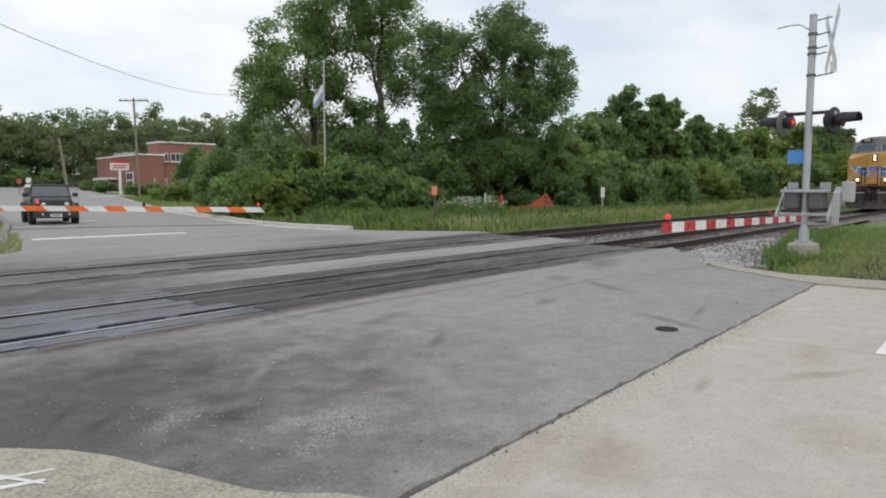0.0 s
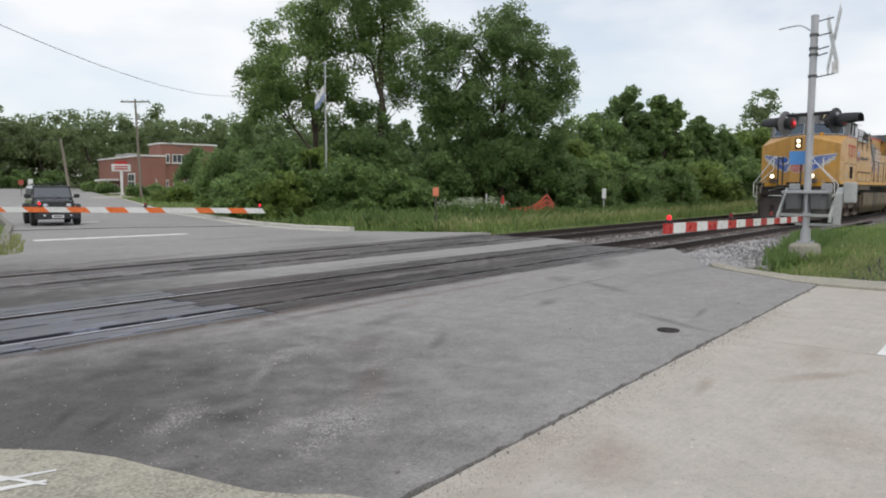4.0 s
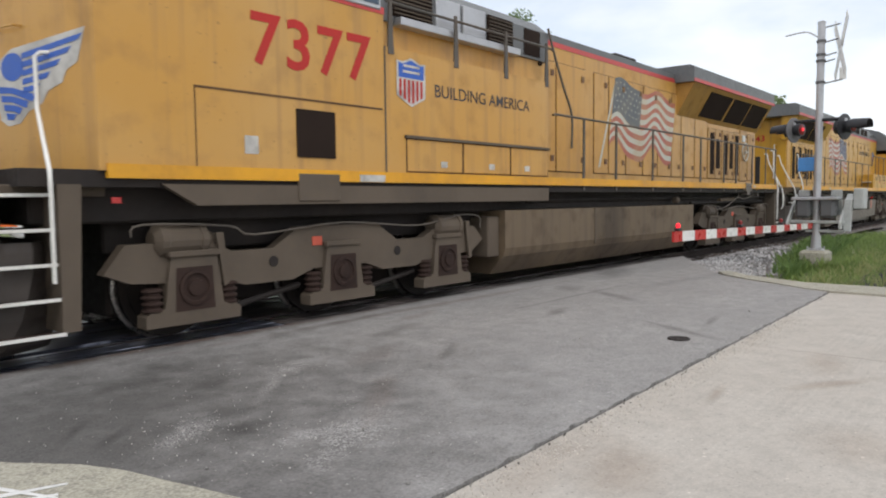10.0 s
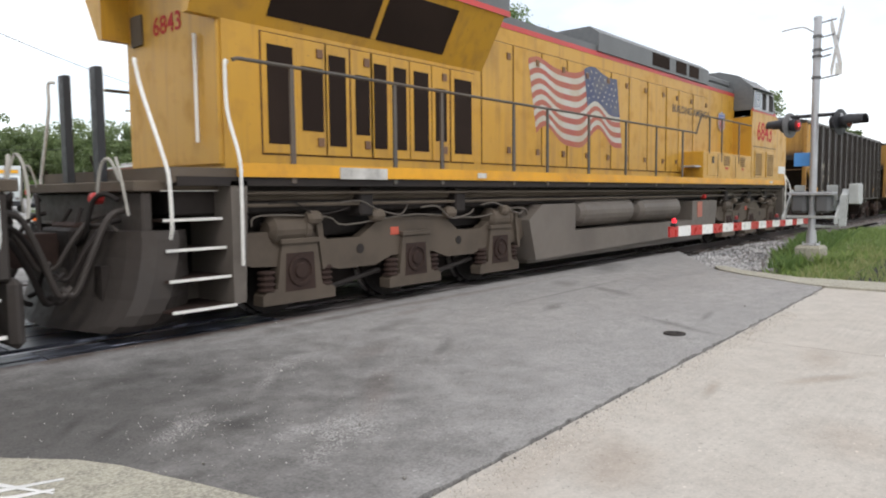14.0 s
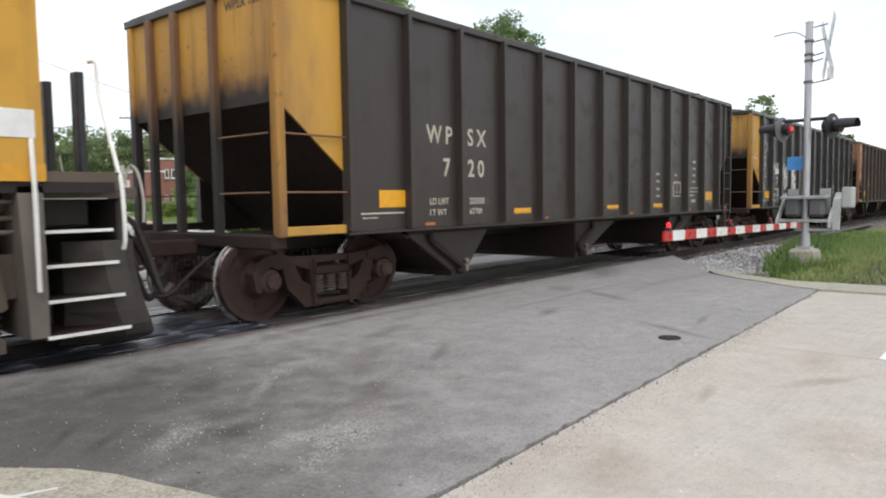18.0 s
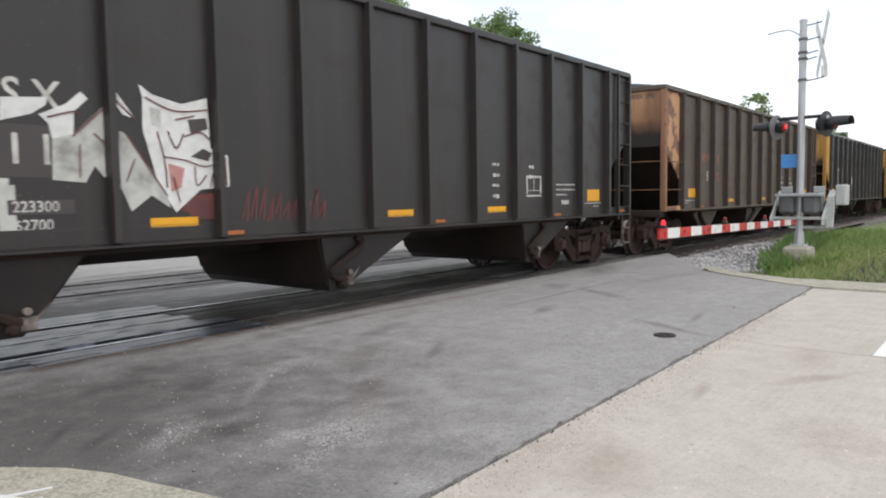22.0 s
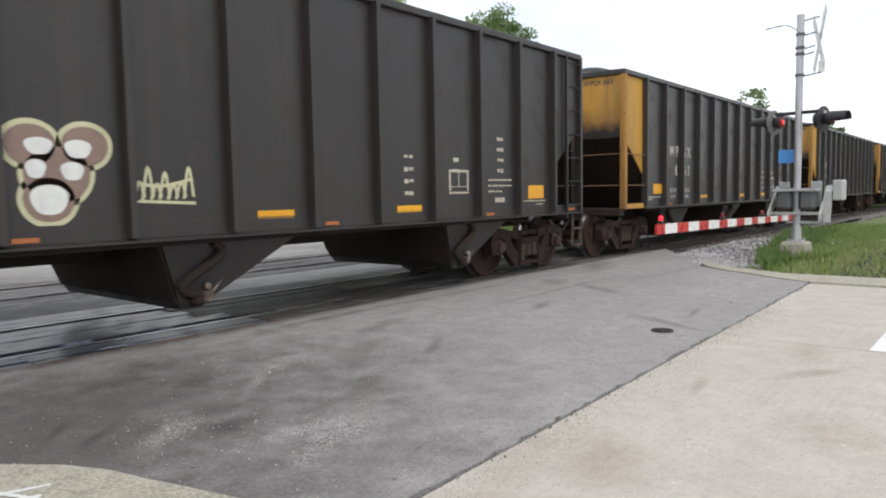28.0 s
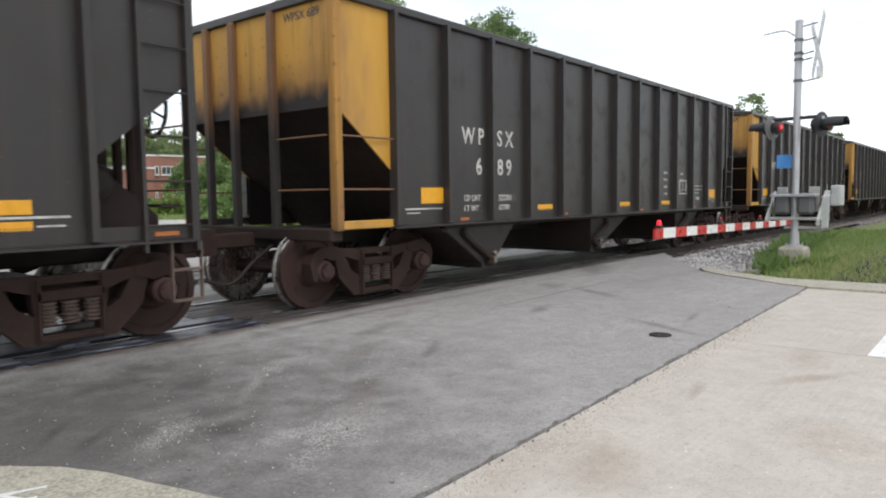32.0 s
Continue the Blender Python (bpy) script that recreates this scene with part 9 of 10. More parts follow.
# bushes between the street corner and the high trees, front row first
for k, (x, y, hgt, w, leaf, seed) in enumerate((
        (19.8, 27.2, 2.9, 2.4, "leaf_c", 61), (19.6, 26.0, 2.3, 1.3, "leaf_d", 62), (22.2, 24.8, 3.0, 2.5, "leaf_c", 63), (23.6, 22.6, 2.3, 2.0, "leaf_c", 64), (21.0, 27.9, 4.1, 2.4, "leaf_b", 65),
        (24.4, 26.0, 4.6, 2.4, "leaf_b", 66), (26.4, 23.2, 3.9, 2.4, "leaf_b", 67), (28.2, 21.6, 3.6, 2.3, "leaf_b", 68), (23.6, 34.8, 4.6, 2.6, "leaf_c", 69), (25.6, 35.0, 6.6, 3.0, "leaf_b", 70),
        (31.5, 19.4, 3.6, 2.4, "leaf_b", 71), (34.2, 18.8, 3.2, 2.2, "leaf_c", 72), (38.8, 18.6, 3.0, 2.3, "leaf_c", 73), (43.5, 18.2, 3.2, 2.4, "leaf_c", 74), (49.5, 17.6, 3.2, 2.6, "leaf_d", 75), (56, 17.4, 3.6, 2.8, "leaf_c", 76), (63, 17.0, 3.4, 3.0, "leaf_d", 77), (72, 16.8, 4.0, 3.2, "leaf_c", 78), (84, 16.6, 4.4, 3.6, "leaf_d", 79), (98, 16.2, 5.0, 4.0, "leaf_c", 80),
        (26.8, 27.8, 6.8, 2.6, "leaf_b", 81), (31.0, 24.5, 5.2, 2.8, "leaf_b", 82), (34.5, 22.5, 4.8, 2.6, "leaf_b", 83), (28.4, 40.5, 6.0, 2.8, "leaf_b", 84), (30.6, 53.0, 1.5, 2.4, "leaf_d", 85), (29.5, 31.0, 6.0, 3.0, "leaf_b", 86), (32.6, 29.6, 6.3, 3.2, "leaf_b", 88), (21.6, 26.2, 3.6, 1.4, "leaf_d", 87))):
    bl = [(0, 0, hgt * 0.62, w * 0.72, w * 0.72, hgt * 0.34, 34), (-w * 0.4, w * 0.3, hgt * 0.4, w * 0.6, w * 0.6, hgt * 0.34, 26), (w * 0.4, -w * 0.3, hgt * 0.4, w * 0.6, w * 0.6, hgt * 0.34, 26), (0, 0, hgt * 0.16, w * 0.9, w * 0.9, hgt * 0.16, 26)]
    bush((x, y, rise(x, y)), bl, leaf, 80, 0.21 + 0.002 * x, seed, {"leaf_d": "yellow-green leafy bush in the verge", "leaf_c": "green leafy bush in the verge", "leaf_b": "dark green overgrown bush", "leaf_far": "dark green overgrown bush"}[leaf], w * 0.2)

# woods behind the street, far off
wood = []
r_ = np.random.RandomState(5)
for k in range(34):
    f = k / 33
    hd_ = math.radians(14 + 27 * f + r_.uniform(-0.6, 0.6))
    D = 122 + r_.uniform(-8, 22) - 8 * f
    wood.append((D * math.sin(hd_), D * math.cos(hd_), r_.uniform(9.2, 12.6)))
quad_list = []
tr_bm = B()
for k, (x, y, hgt) in enumerate(wood):
    w = r_.uniform(4.0, 6.0)
    g = rise(x, y)
    bl = [(x, y, g + hgt * 0.78, w * 0.6, w * 0.6, hgt * 0.2, 16), (x - w * 0.4, y, g + hgt * 0.55, w * 0.7, w * 0.7, hgt * 0.2, 16), (x + w * 0.4, y, g + hgt * 0.52, w * 0.7, w * 0.7, hgt * 0.22, 16), (x, y, g + hgt * 0.25, w, w, hgt * 0.24, 22)]
    cen = clumps_in(bl, 100 + k, 0.6)
    quad_list.append(leaf_quads(cen, r_.uniform(0.8, 1.5, len(cen)), 70, 0.44, 300 + k))
    limb(tr_bm, (x, y, g), (x, y, g + hgt * 0.7), 0.3, 0.1, k)
woods = tagged(new("far_woods", quads_mesh("far_woods", np.concatenate(quad_list), M["leaf_far"])), "belt of dark green woods behind the street", "", "", "stuff")
part("trunks", tr_bm, M["bark"], woods)


def blades(name, spots, n, hgt, wid, mat, seed, label):
    r = np.random.RandomState(seed)
    p = spots(r, n)
    h = hgt * r.uniform(0.45, 1.25, n)
    a = r.uniform(0, math.tau, n)
    side = np.stack([np.cos(a), np.sin(a), np.zeros(n)], 1) * (wid * r.uniform(0.6, 1.4, n))[:, None]
    lean = np.stack([r.normal(0, 0.28, n), r.normal(0, 0.28, n), np.ones(n)], 1) * h[:, None]
    mid = p + lean * 0.55
    tip = p + lean + np.stack([r.normal(0, 0.2, n), r.normal(0, 0.2, n), np.zeros(n)], 1) * h[:, None]
    v = np.stack([p - side, p + side, mid + side * 0.7, tip], 1)
    me = quads_mesh(name, v, M[mat])
    return tagged(new(name, me), label, "", "", "stuff")


def area(x0, x1, y0, y1, keep=None, z=None):
    def f(r, n):
        x, y = r.uniform(x0, x1, n * 3), r.uniform(y0, y1, n * 3)
        if keep:
            k = keep(x, y)
            x, y = x[k], y[k]
        x, y = x[:n], y[:n]
        if len(x) < n:
            x, y = np.resize(x, n), np.resize(y, n)
        zz = np.array([rise(a, b) - 0.01 for a, b in zip(x, y)]) if z is None else np.full(n, z)
        return np.stack([x, y, zz], 1)
    return f


verge = lambda x, y: (x > 12.0 + 0.10 * np.abs(y - 1.9) ** 1.5 + np.maximum(0, y - 2.7) * 0.62) & (y < 3.72 + (np.minimum(x, 25.0) - 13.6) * 0.17)
blades("verge_grass", area(11.9, 30, -7, 5.6, verge), 22000, 0.17, 0.007, "grass", 1, "long grass on the verge round the gate")
blades("verge_dry_grass", area(11.9, 20, -6, 3.4, lambda x, y: verge(x, y) & (y < 3.0 + (x - 13) * 0.05)), 7000, 0.19, 0.005, "grass_pale", 2, "pale seeding grass on the verge")
blades("mast_foot_grass", area(14.75, 16.1, 2.75, 3.95, lambda x, y: (abs(x - 15.35) > 0.26) | (abs(y - 3.42) > 0.26)), 520, 0.26, 0.012, "grass", 15, "unmown grass round the gate's foundation")
blades("verge_weeds", area(13.3, 24, 2.6, 5.4, lambda x, y: verge(x, y) & (y > 3.25 + (x - 13.3) * 0.1)), 2600, 0.30, 0.014, "weed", 3, "tall weeds beside the ballast")
far_verge = lambda x, y: (x > 16.6 + np.maximum(0, 15.5 - y) * 0.8) & (y > 13.7)
blades("far_verge_grass", area(15.6, 62, 13.6, 24, far_verge), 30000, 0.34, 0.016, "grass", 4, "rough grass between far track and bushes")
blades("far_verge_weeds", area(17.5, 50, 15.5, 23, far_verge), 12000, 0.6, 0.02, "weed", 5, "tall weeds below the bushes")
blades("far_verge_dry", area(17.5, 60, 14.2, 20, far_verge), 9000, 0.5, 0.010, "grass_pale", 6, "pale seed heads in the rough grass")
blades("corner_grass", area(1.5, 7.6, 14.6, 27, lambda x, y: (x < 4.25 + 0.36 * (y - 14.7)) & (x > 1.4 + 0.36 * (y - 14.7))), 9000, 0.36, 0.012, "grass", 7, "long grass at the street corner")
blades("lawn", area(18, 46, 34, 74, lambda x, y: x > road_right(y) + 0.5), 16000, 0.22, 0.03, "grass", 8, "mown lawn beside the street")
heads = np.random.RandomState(9)
spots_ = np.stack([heads.uniform(22.2, 25.0, 150), heads.uniform(17.2, 19.2, 150), heads.uniform(0.45, 1.0, 150)], 1)
tagged(new("white_weeds", quads_mesh("white_weeds", leaf_quads(spots_, np.full(150, 0.14), 9, 0.075, 9, 0.4), M["blossom"])), "tall weeds with white flower heads", "", "", "stuff")
blades("flower_stems", area(22.2, 25.0, 17.2, 19.2), 1600, 0.75, 0.02, "weed", 12, "green stems of the tall flowering weeds")
blades("corner_grass", area(4.6, 7.6, 16.2, 23.5, lambda x, y: x < 6.36 + (y - 18.6) * 0.335), 4200, 0.20, 0.012, "grass_pale", 14, "ragged dry grass at the street's near corner")
blades("mown_strip", area(15.7, 24, 13.9, 22.5, lambda x, y: (x > 15.75) & (x < 17.6 + 0.45 * (22 - y)) & (y > 14.6)), 9000, 0.10, 0.012, "lawn_green", 10, "bright mown grass along the kerb")


# ---- poles, wires, signs, buildings, vehicles ----
def utility_pole(at, hgt, lean, arm, label):
    p = thing("utility_pole", at, label, "utility pole")
    top = (lean, 0, hgt)
    part("pole", rod(B(), (0, 0, -0.5), top, 0.125, 12, 0.085), M["pole_wood"], p)
    if arm:
        d = Vector((0.62, -0.78, 0))
        bm = B()
        o = Vector(top) - Vector((0, 0, 0.25))
        loft(bm, [[o - d * 1.35 + Vector((0, 0, z)) + Vector((dx, dx, 0)) for dx, z in ((-0.05, -0.06), (0.05, -0.06), (0.05, 0.06), (-0.05, 0.06))], [o + d * 1.35 + Vector((0, 0, z)) + Vector((dx, dx, 0)) for dx, z in ((-0.05, -0.06), (0.05, -0.06), (0.05, 0.06), (-0.05, 0.06))]])
        part("cross_arm", bm, M["pole_wood"], p)
        for k in (-1.2, -0.7, 0.7, 1.2):
            q = o + d * k
            part("insulator", turned(B(), (q.x, q.y, q.z + 0.06), (0, 0, 1), [(0, 0.03), (0.06, 0.05), (0.12, 0.04), (0.16, 0.015)], 10), M["grey_box"], p)
        for s in (-1, 1):
            part("brace", rod(B(), o + d * 0.6 * s, o - Vector((0, 0, 0.6)), 0.02, 6), M["galvanised"], p)
        part("transformer_can", turned(B(), (o.x + 0.22, o.y - 0.1, o.z - 1.6), (0, 0, 1), [(0, 0.12), (0.05, 0.14), (0.5, 0.14), (0.55, 0.08)], 14), M["grey_box"], p)
    return p


utility_pole((32.0, 63.35, 0.35), 9.2, -0.3, True, "tall wooden utility pole with crossarm beside the street")
utility_pole((23.4, 57.4, 0.25), 4.95, -0.65, False, "leaning wooden pole beside the street")


def wire(a, b, sag, label, r=0.02):
    a, b = Vector(a), Vector(b)
    pts = [a.lerp(b, k / 24) - Vector((0, 0, sag * 4 * (k / 24) * (1 - k / 24))) for k in range(25)]
    w = new("overhead_wire", mesh_of("overhead_wire", pipe(B(), pts, r, 5), M["wire"]))
    return tagged(w, label, "wire")


pts = [Vector((9.48 + 33.37 * q, 28.46 + 33.1 * q, 7.16 + 3.8 * q - 4.0 * q * (1 - q))) for q in [-0.5 + 1.5 * k / 30 for k in range(31)]]
tagged(new("overhead_wire", mesh_of("overhead_wire", pipe(B(), pts, 0.013, 5), M["wire"])), "dark overhead cable sagging across the sky", "wire")
wire((32.5, 62.6, 6.2), (46.0, 72.0, 5.4), 0.3, "thin service cable to the brick building", 0.03)
wire((8.0, 70.0, 6.2), (22.7, 57.4, 5.1), 0.4, "thin cable to the leaning pole", 0.02)

# white pole with a limp flag among the bushes
fp = thing("flagpole", (21.5, 25.06, -0.1), "white flagpole with a limp blue and white flag", "flagpole")
part("pole", rod(B(), (0, 0, 0), (0, 0, 7.1), 0.045, 10, 0.035), M["galvanised"], fp)
part("finial", turned(B(), (0, 0, 7.1), (0, 0, 1), [(0, 0.04), (0.05, 0.08), (0.11, 0.06), (0.16, 0.02)], 10), M["galvanised"], fp)
fl = B()
cols = [(-0.05, 6.2, 5.55, 0.0), (-0.16, 6.05, 5.35, 0.06), (-0.29, 5.85, 5.2, -0.04), (-0.4, 5.65, 5.1, 0.05), (-0.5, 5.45, 5.05, 0.0)]
vs = [[fl.verts.new((d * 0.64, -d * 0.77 + w, z)) for z in (a, a * 0.5 + b * 0.5, b)] for d, a, b, w in cols]
for p, q in zip(vs, vs[1:]):
    for j in range(2):
        f = fl.faces.new((p[j], q[j], q[j + 1], p[j + 1]))
        f.material_index = j
part("flag", fl, [M["trim_white"], M["flag_cloth"]], fp)


def marker(at, hgt, w, h, mat, label, name="marker_sign", post="grip_dark", face=50):
    m = thing(name, at, label, "sign", "", -face)
    part("post", box(B(), -0.025, 0.025, -0.012, 0.012, -0.3, hgt), M[post], m)
    part("plate", box(B(), -w / 2, w / 2, -0.022, -0.012, hgt - h, hgt, 0.004), M[mat], m)
    return m


marker((18.4, 15.75, -0.1), 1.52, 0.2, 0.30, "sign_orange", "small orange marker sign on a thin post in the grass")
marker((32.1, 16.4, -0.1), 1.5, 0.2, 0.5, "trim_white", "white trackside marker on a post", post="galvanised")
marker((25.6, 18.9, -0.1), 1.25, 0.06, 0.9, "trim_white", "thin white marker stake in the weeds")
marker((24.5, 70.9, 0.1), 2.05, 0.42, 0.42, "sign_dull", "distant red stop sign", "street_sign", face=20)
marker((25.2, 70.65, 0.1), 2.15, 0.4, 0.5, "trim_white", "distant white street sign", "street_sign", face=20)
# orange netting and a red cone stake
cone = thing("traffic_cone", (26.6, 18.7, 0.02), "red traffic cone among the weeds", "traffic cone")
part("body", turned(B(), (0, 0, 0.04), (0, 0, 1), [(0, 0.24), (0.5, 0.12), (0.95, 0.05), (1.0, 0.03)], 16), M["gate_red"], cone)
part("base", box(B(), -0.3, 0.3, -0.3, 0.3, 0, 0.05, 0.01), M["gate_red"], cone)
part("stripe", turned(B(), (0, 0, 0.5), (0, 0, 1), [(0, 0.152), (0.14, 0.12)], 16), M["gate_white"], cone)
net = thing("barrier_netting", (27.1, 17.75, 0.0), "sagging orange barrier netting on stakes", "netting")
pts = [(-0.9, 0.5, 0.45), (-0.3, 0.2, 0.55), (0.3, -0.1, 0.6), (0.75, -0.35, 0.95), (1.0, -0.5, 1.25), (1.25, -0.75, 0.7)]
nb = B()
for (x0, y0, h0), (x1, y1, h1) in zip(pts, pts[1:]):
    for j in range(6):
        f0, f1 = j / 6, (j + 0.62) / 6
        loft(nb, [[(x0, y0, h0 * f0), (x0, y0, h0 * f1), (x0 + 0.008, y0 + 0.008, h0 * f1), (x0 + 0.008, y0 + 0.008, h0 * f0)], [(x1, y1, h1 * f0), (x1, y1, h1 * f1), (x1 + 0.008, y1 + 0.008, h1 * f1), (x1 + 0.008, y1 + 0.008, h1 * f0)]])
part("net", nb, M["fence_orange"], net)
for x, y, h in (pts[0], pts[2], pts[4], pts[5]):
    part("stake", rod(B(), (x, y, -0.2), (x, y, h + 0.1), 0.02, 6), M["grip_dark"], net)


# pale drive from the street to the building, dark joint across the street
dv = [(24.5, 62.5), (30.5, 63.5), (37.2, 70.5), (37.6, 78.0), (35.6, 78.0), (35.0, 72.0), (29.5, 66.0), (25.4, 65.6)]
tagged(part("drive", loft(B(), [[(x, y, rise(x, y) - 0.2) for x, y in dv], [(x, y, rise(x, y) + 0.12) for x, y in dv]]), M["concrete"]), "pale concrete drive to the brick building", "", "", "structure")
tagged(part("tar_joint", prism(B(), [(7.95, 25.55), (11.3, 24.45), (15.7, 21.75), (15.7, 21.6), (11.3, 24.25), (7.95, 25.38)], "z", -0.05, 0.0145), M["gap"]), "dark tar joint across the street", "", "", "structure")
for k, (x, y) in enumerate(((31.5, 100.5), (34.6, 99.5), (37.6, 98.0), (33.0, 66.5), (35.2, 67.0), (36.4, 80.0), (36.8, 84.5))):
    h_ = 2.6 if k < 3 else 1.1
    bush((x, y, rise(x, y)), [(0, 0, h_ * 0.5, 2.0 if k < 3 else 1.1, 1.6 if k < 3 else 1.0, h_ * 0.5, 40), (0.6, 0.2, h_ * 0.3, 1.6 if k < 3 else 1.0, 1.2, h_ * 0.3, 26)], "leaf_c", 70, 0.3, 400 + k, "clipped green shrub beside the street", 0.42, "shrubs by the street")


# brick building behind the street
def brick_block(b, L, D, z, hgt, name):
    part(name, box(B(), L[0], L[1], D[0], D[1], z, hgt), M["brick"], b)
    part("parapet_trim", box(B(), L[0] - 0.12, L[1] + 0.12, D[0] - 0.12, D[1] + 0.12, hgt, hgt + 0.18, 0.02), M["trim_white"], b)


def window_in(b, x, z, w, h, y=-0.03, bars=2):
    f = part("window", box(B(), x, x + w, y - 0.05, y + 0.06, z, z + h), M["trim_white"], b)
    n = bars
    for k in range(n):
        part("pane", box(B(), x + 0.08 + k * (w - 0.08) / n, x + (k + 1) * (w - 0.08) / n, y - 0.07, y - 0.04, z + 0.09, z + h - 0.09), M["house_glass"], f)
    part("sill", box(B(), x - 0.08, x + w + 0.08, y - 0.14, y + 0.02, z - 0.1, z), M["trim_white"], f)


hb = thing("brick_building", (38.45, 75.8, 0.8), "low red brick building with taller wing and white roof trim", "building", "", -8.4)
brick_block(hb, (0, 2.6), (0, 16.0), -0.8, 4.15, "wall_low")
brick_block(hb, (2.45, 9.0), (0.9, 4.6), -0.8, 5.65, "wall_high")


def side_window(b, y0, y1, z0, z1, n):
    """A window in the wall that faces the street: white frame, panes side by side."""
    f = part("window", box(B(), -0.08, 0.05, y0, y1, z0, z1), M["trim_white"], b)
    for k in range(n):
        w = (y1 - y0 - 0.1) / n
        part("pane", box(B(), -0.1, -0.07, y0 + 0.1 + k * w, y0 + (k + 1) * w, z0 + 0.1, z1 - 0.1), M["house_glass"], f)


side_window(hb, 8.6, 12.6, 0.0, 1.15, 4)
part("canopy", box(B(), -1.3, 0.0, 8.0, 13.2, 1.5, 1.75, 0.03), M["trim_white"], hb)
for y in (8.4, 12.8):
    part("canopy_post", box(B(), -1.25, -1.1, y, y + 0.15, -0.8, 1.5), M["trim_white"], hb)
dr = part("entrance", box(B(), -0.1, 0.05, 2.3, 4.6, -0.6, 2.35), M["trim_white"], hb, "white entrance door with glazed panels")
for k in range(3):
    for q in range(2):
        part("pane", box(B(), -0.13, -0.09, 2.5 + q * 1.0, 3.3 + q * 1.0, -0.2 + k * 0.85, 0.5 + k * 0.85), M["house_glass"], dr)
part("pipe", rod(B(), (1.75, -0.08, -0.6), (1.45, -0.08, 1.7), 0.06, 8), M["trim_white"], hb)
window_in(hb, 2.95, 3.55, 0.45, 1.0, 0.87, 1)
window_in(hb, 3.7, 3.55, 1.6, 1.0, 0.87, 3)
window_in(hb, 2.9, 0.5, 0.3, 1.1, 0.87, 1)
window_in(hb, 3.75, 0.5, 0.35, 1.1, 0.87, 1)
window_in(hb, 5.0, 1.0, 0.4, 1.1, 0.87, 1)
for k in range(2):
    part("roof_unit", box(B(), 0.9, 1.9, 7.5 + k * 3.2, 9.0 + k * 3.2, 4.3, 4.8, 0.03), M["roof_flat"], hb)
sg = thing("street_sign_board", (32.5, 68.2, 0.5), "red and white business sign board on a post", "sign", "", -26)
part("post", box(B(), -0.12, 0.12, -0.1, 0.1, -0.4, 2.9), M["trim_white"], sg)
part("board", box(B(), -0.85, 0.85, -0.13, 0.0, 2.55, 3.25, 0.02), M["trim_white"], sg)
part("crest", prism(B(), [(-0.7, 3.25), (0.7, 3.25), (0.45, 3.55), (-0.45, 3.55)], "y", -0.13, 0.0), M["gate_red"], sg)
for k in range(2):
    part("text_bar", box(B(), -0.6, 0.6, -0.145, -0.131, 2.95 - k * 0.22, 3.07 - k * 0.22), M["gate_red"], sg)


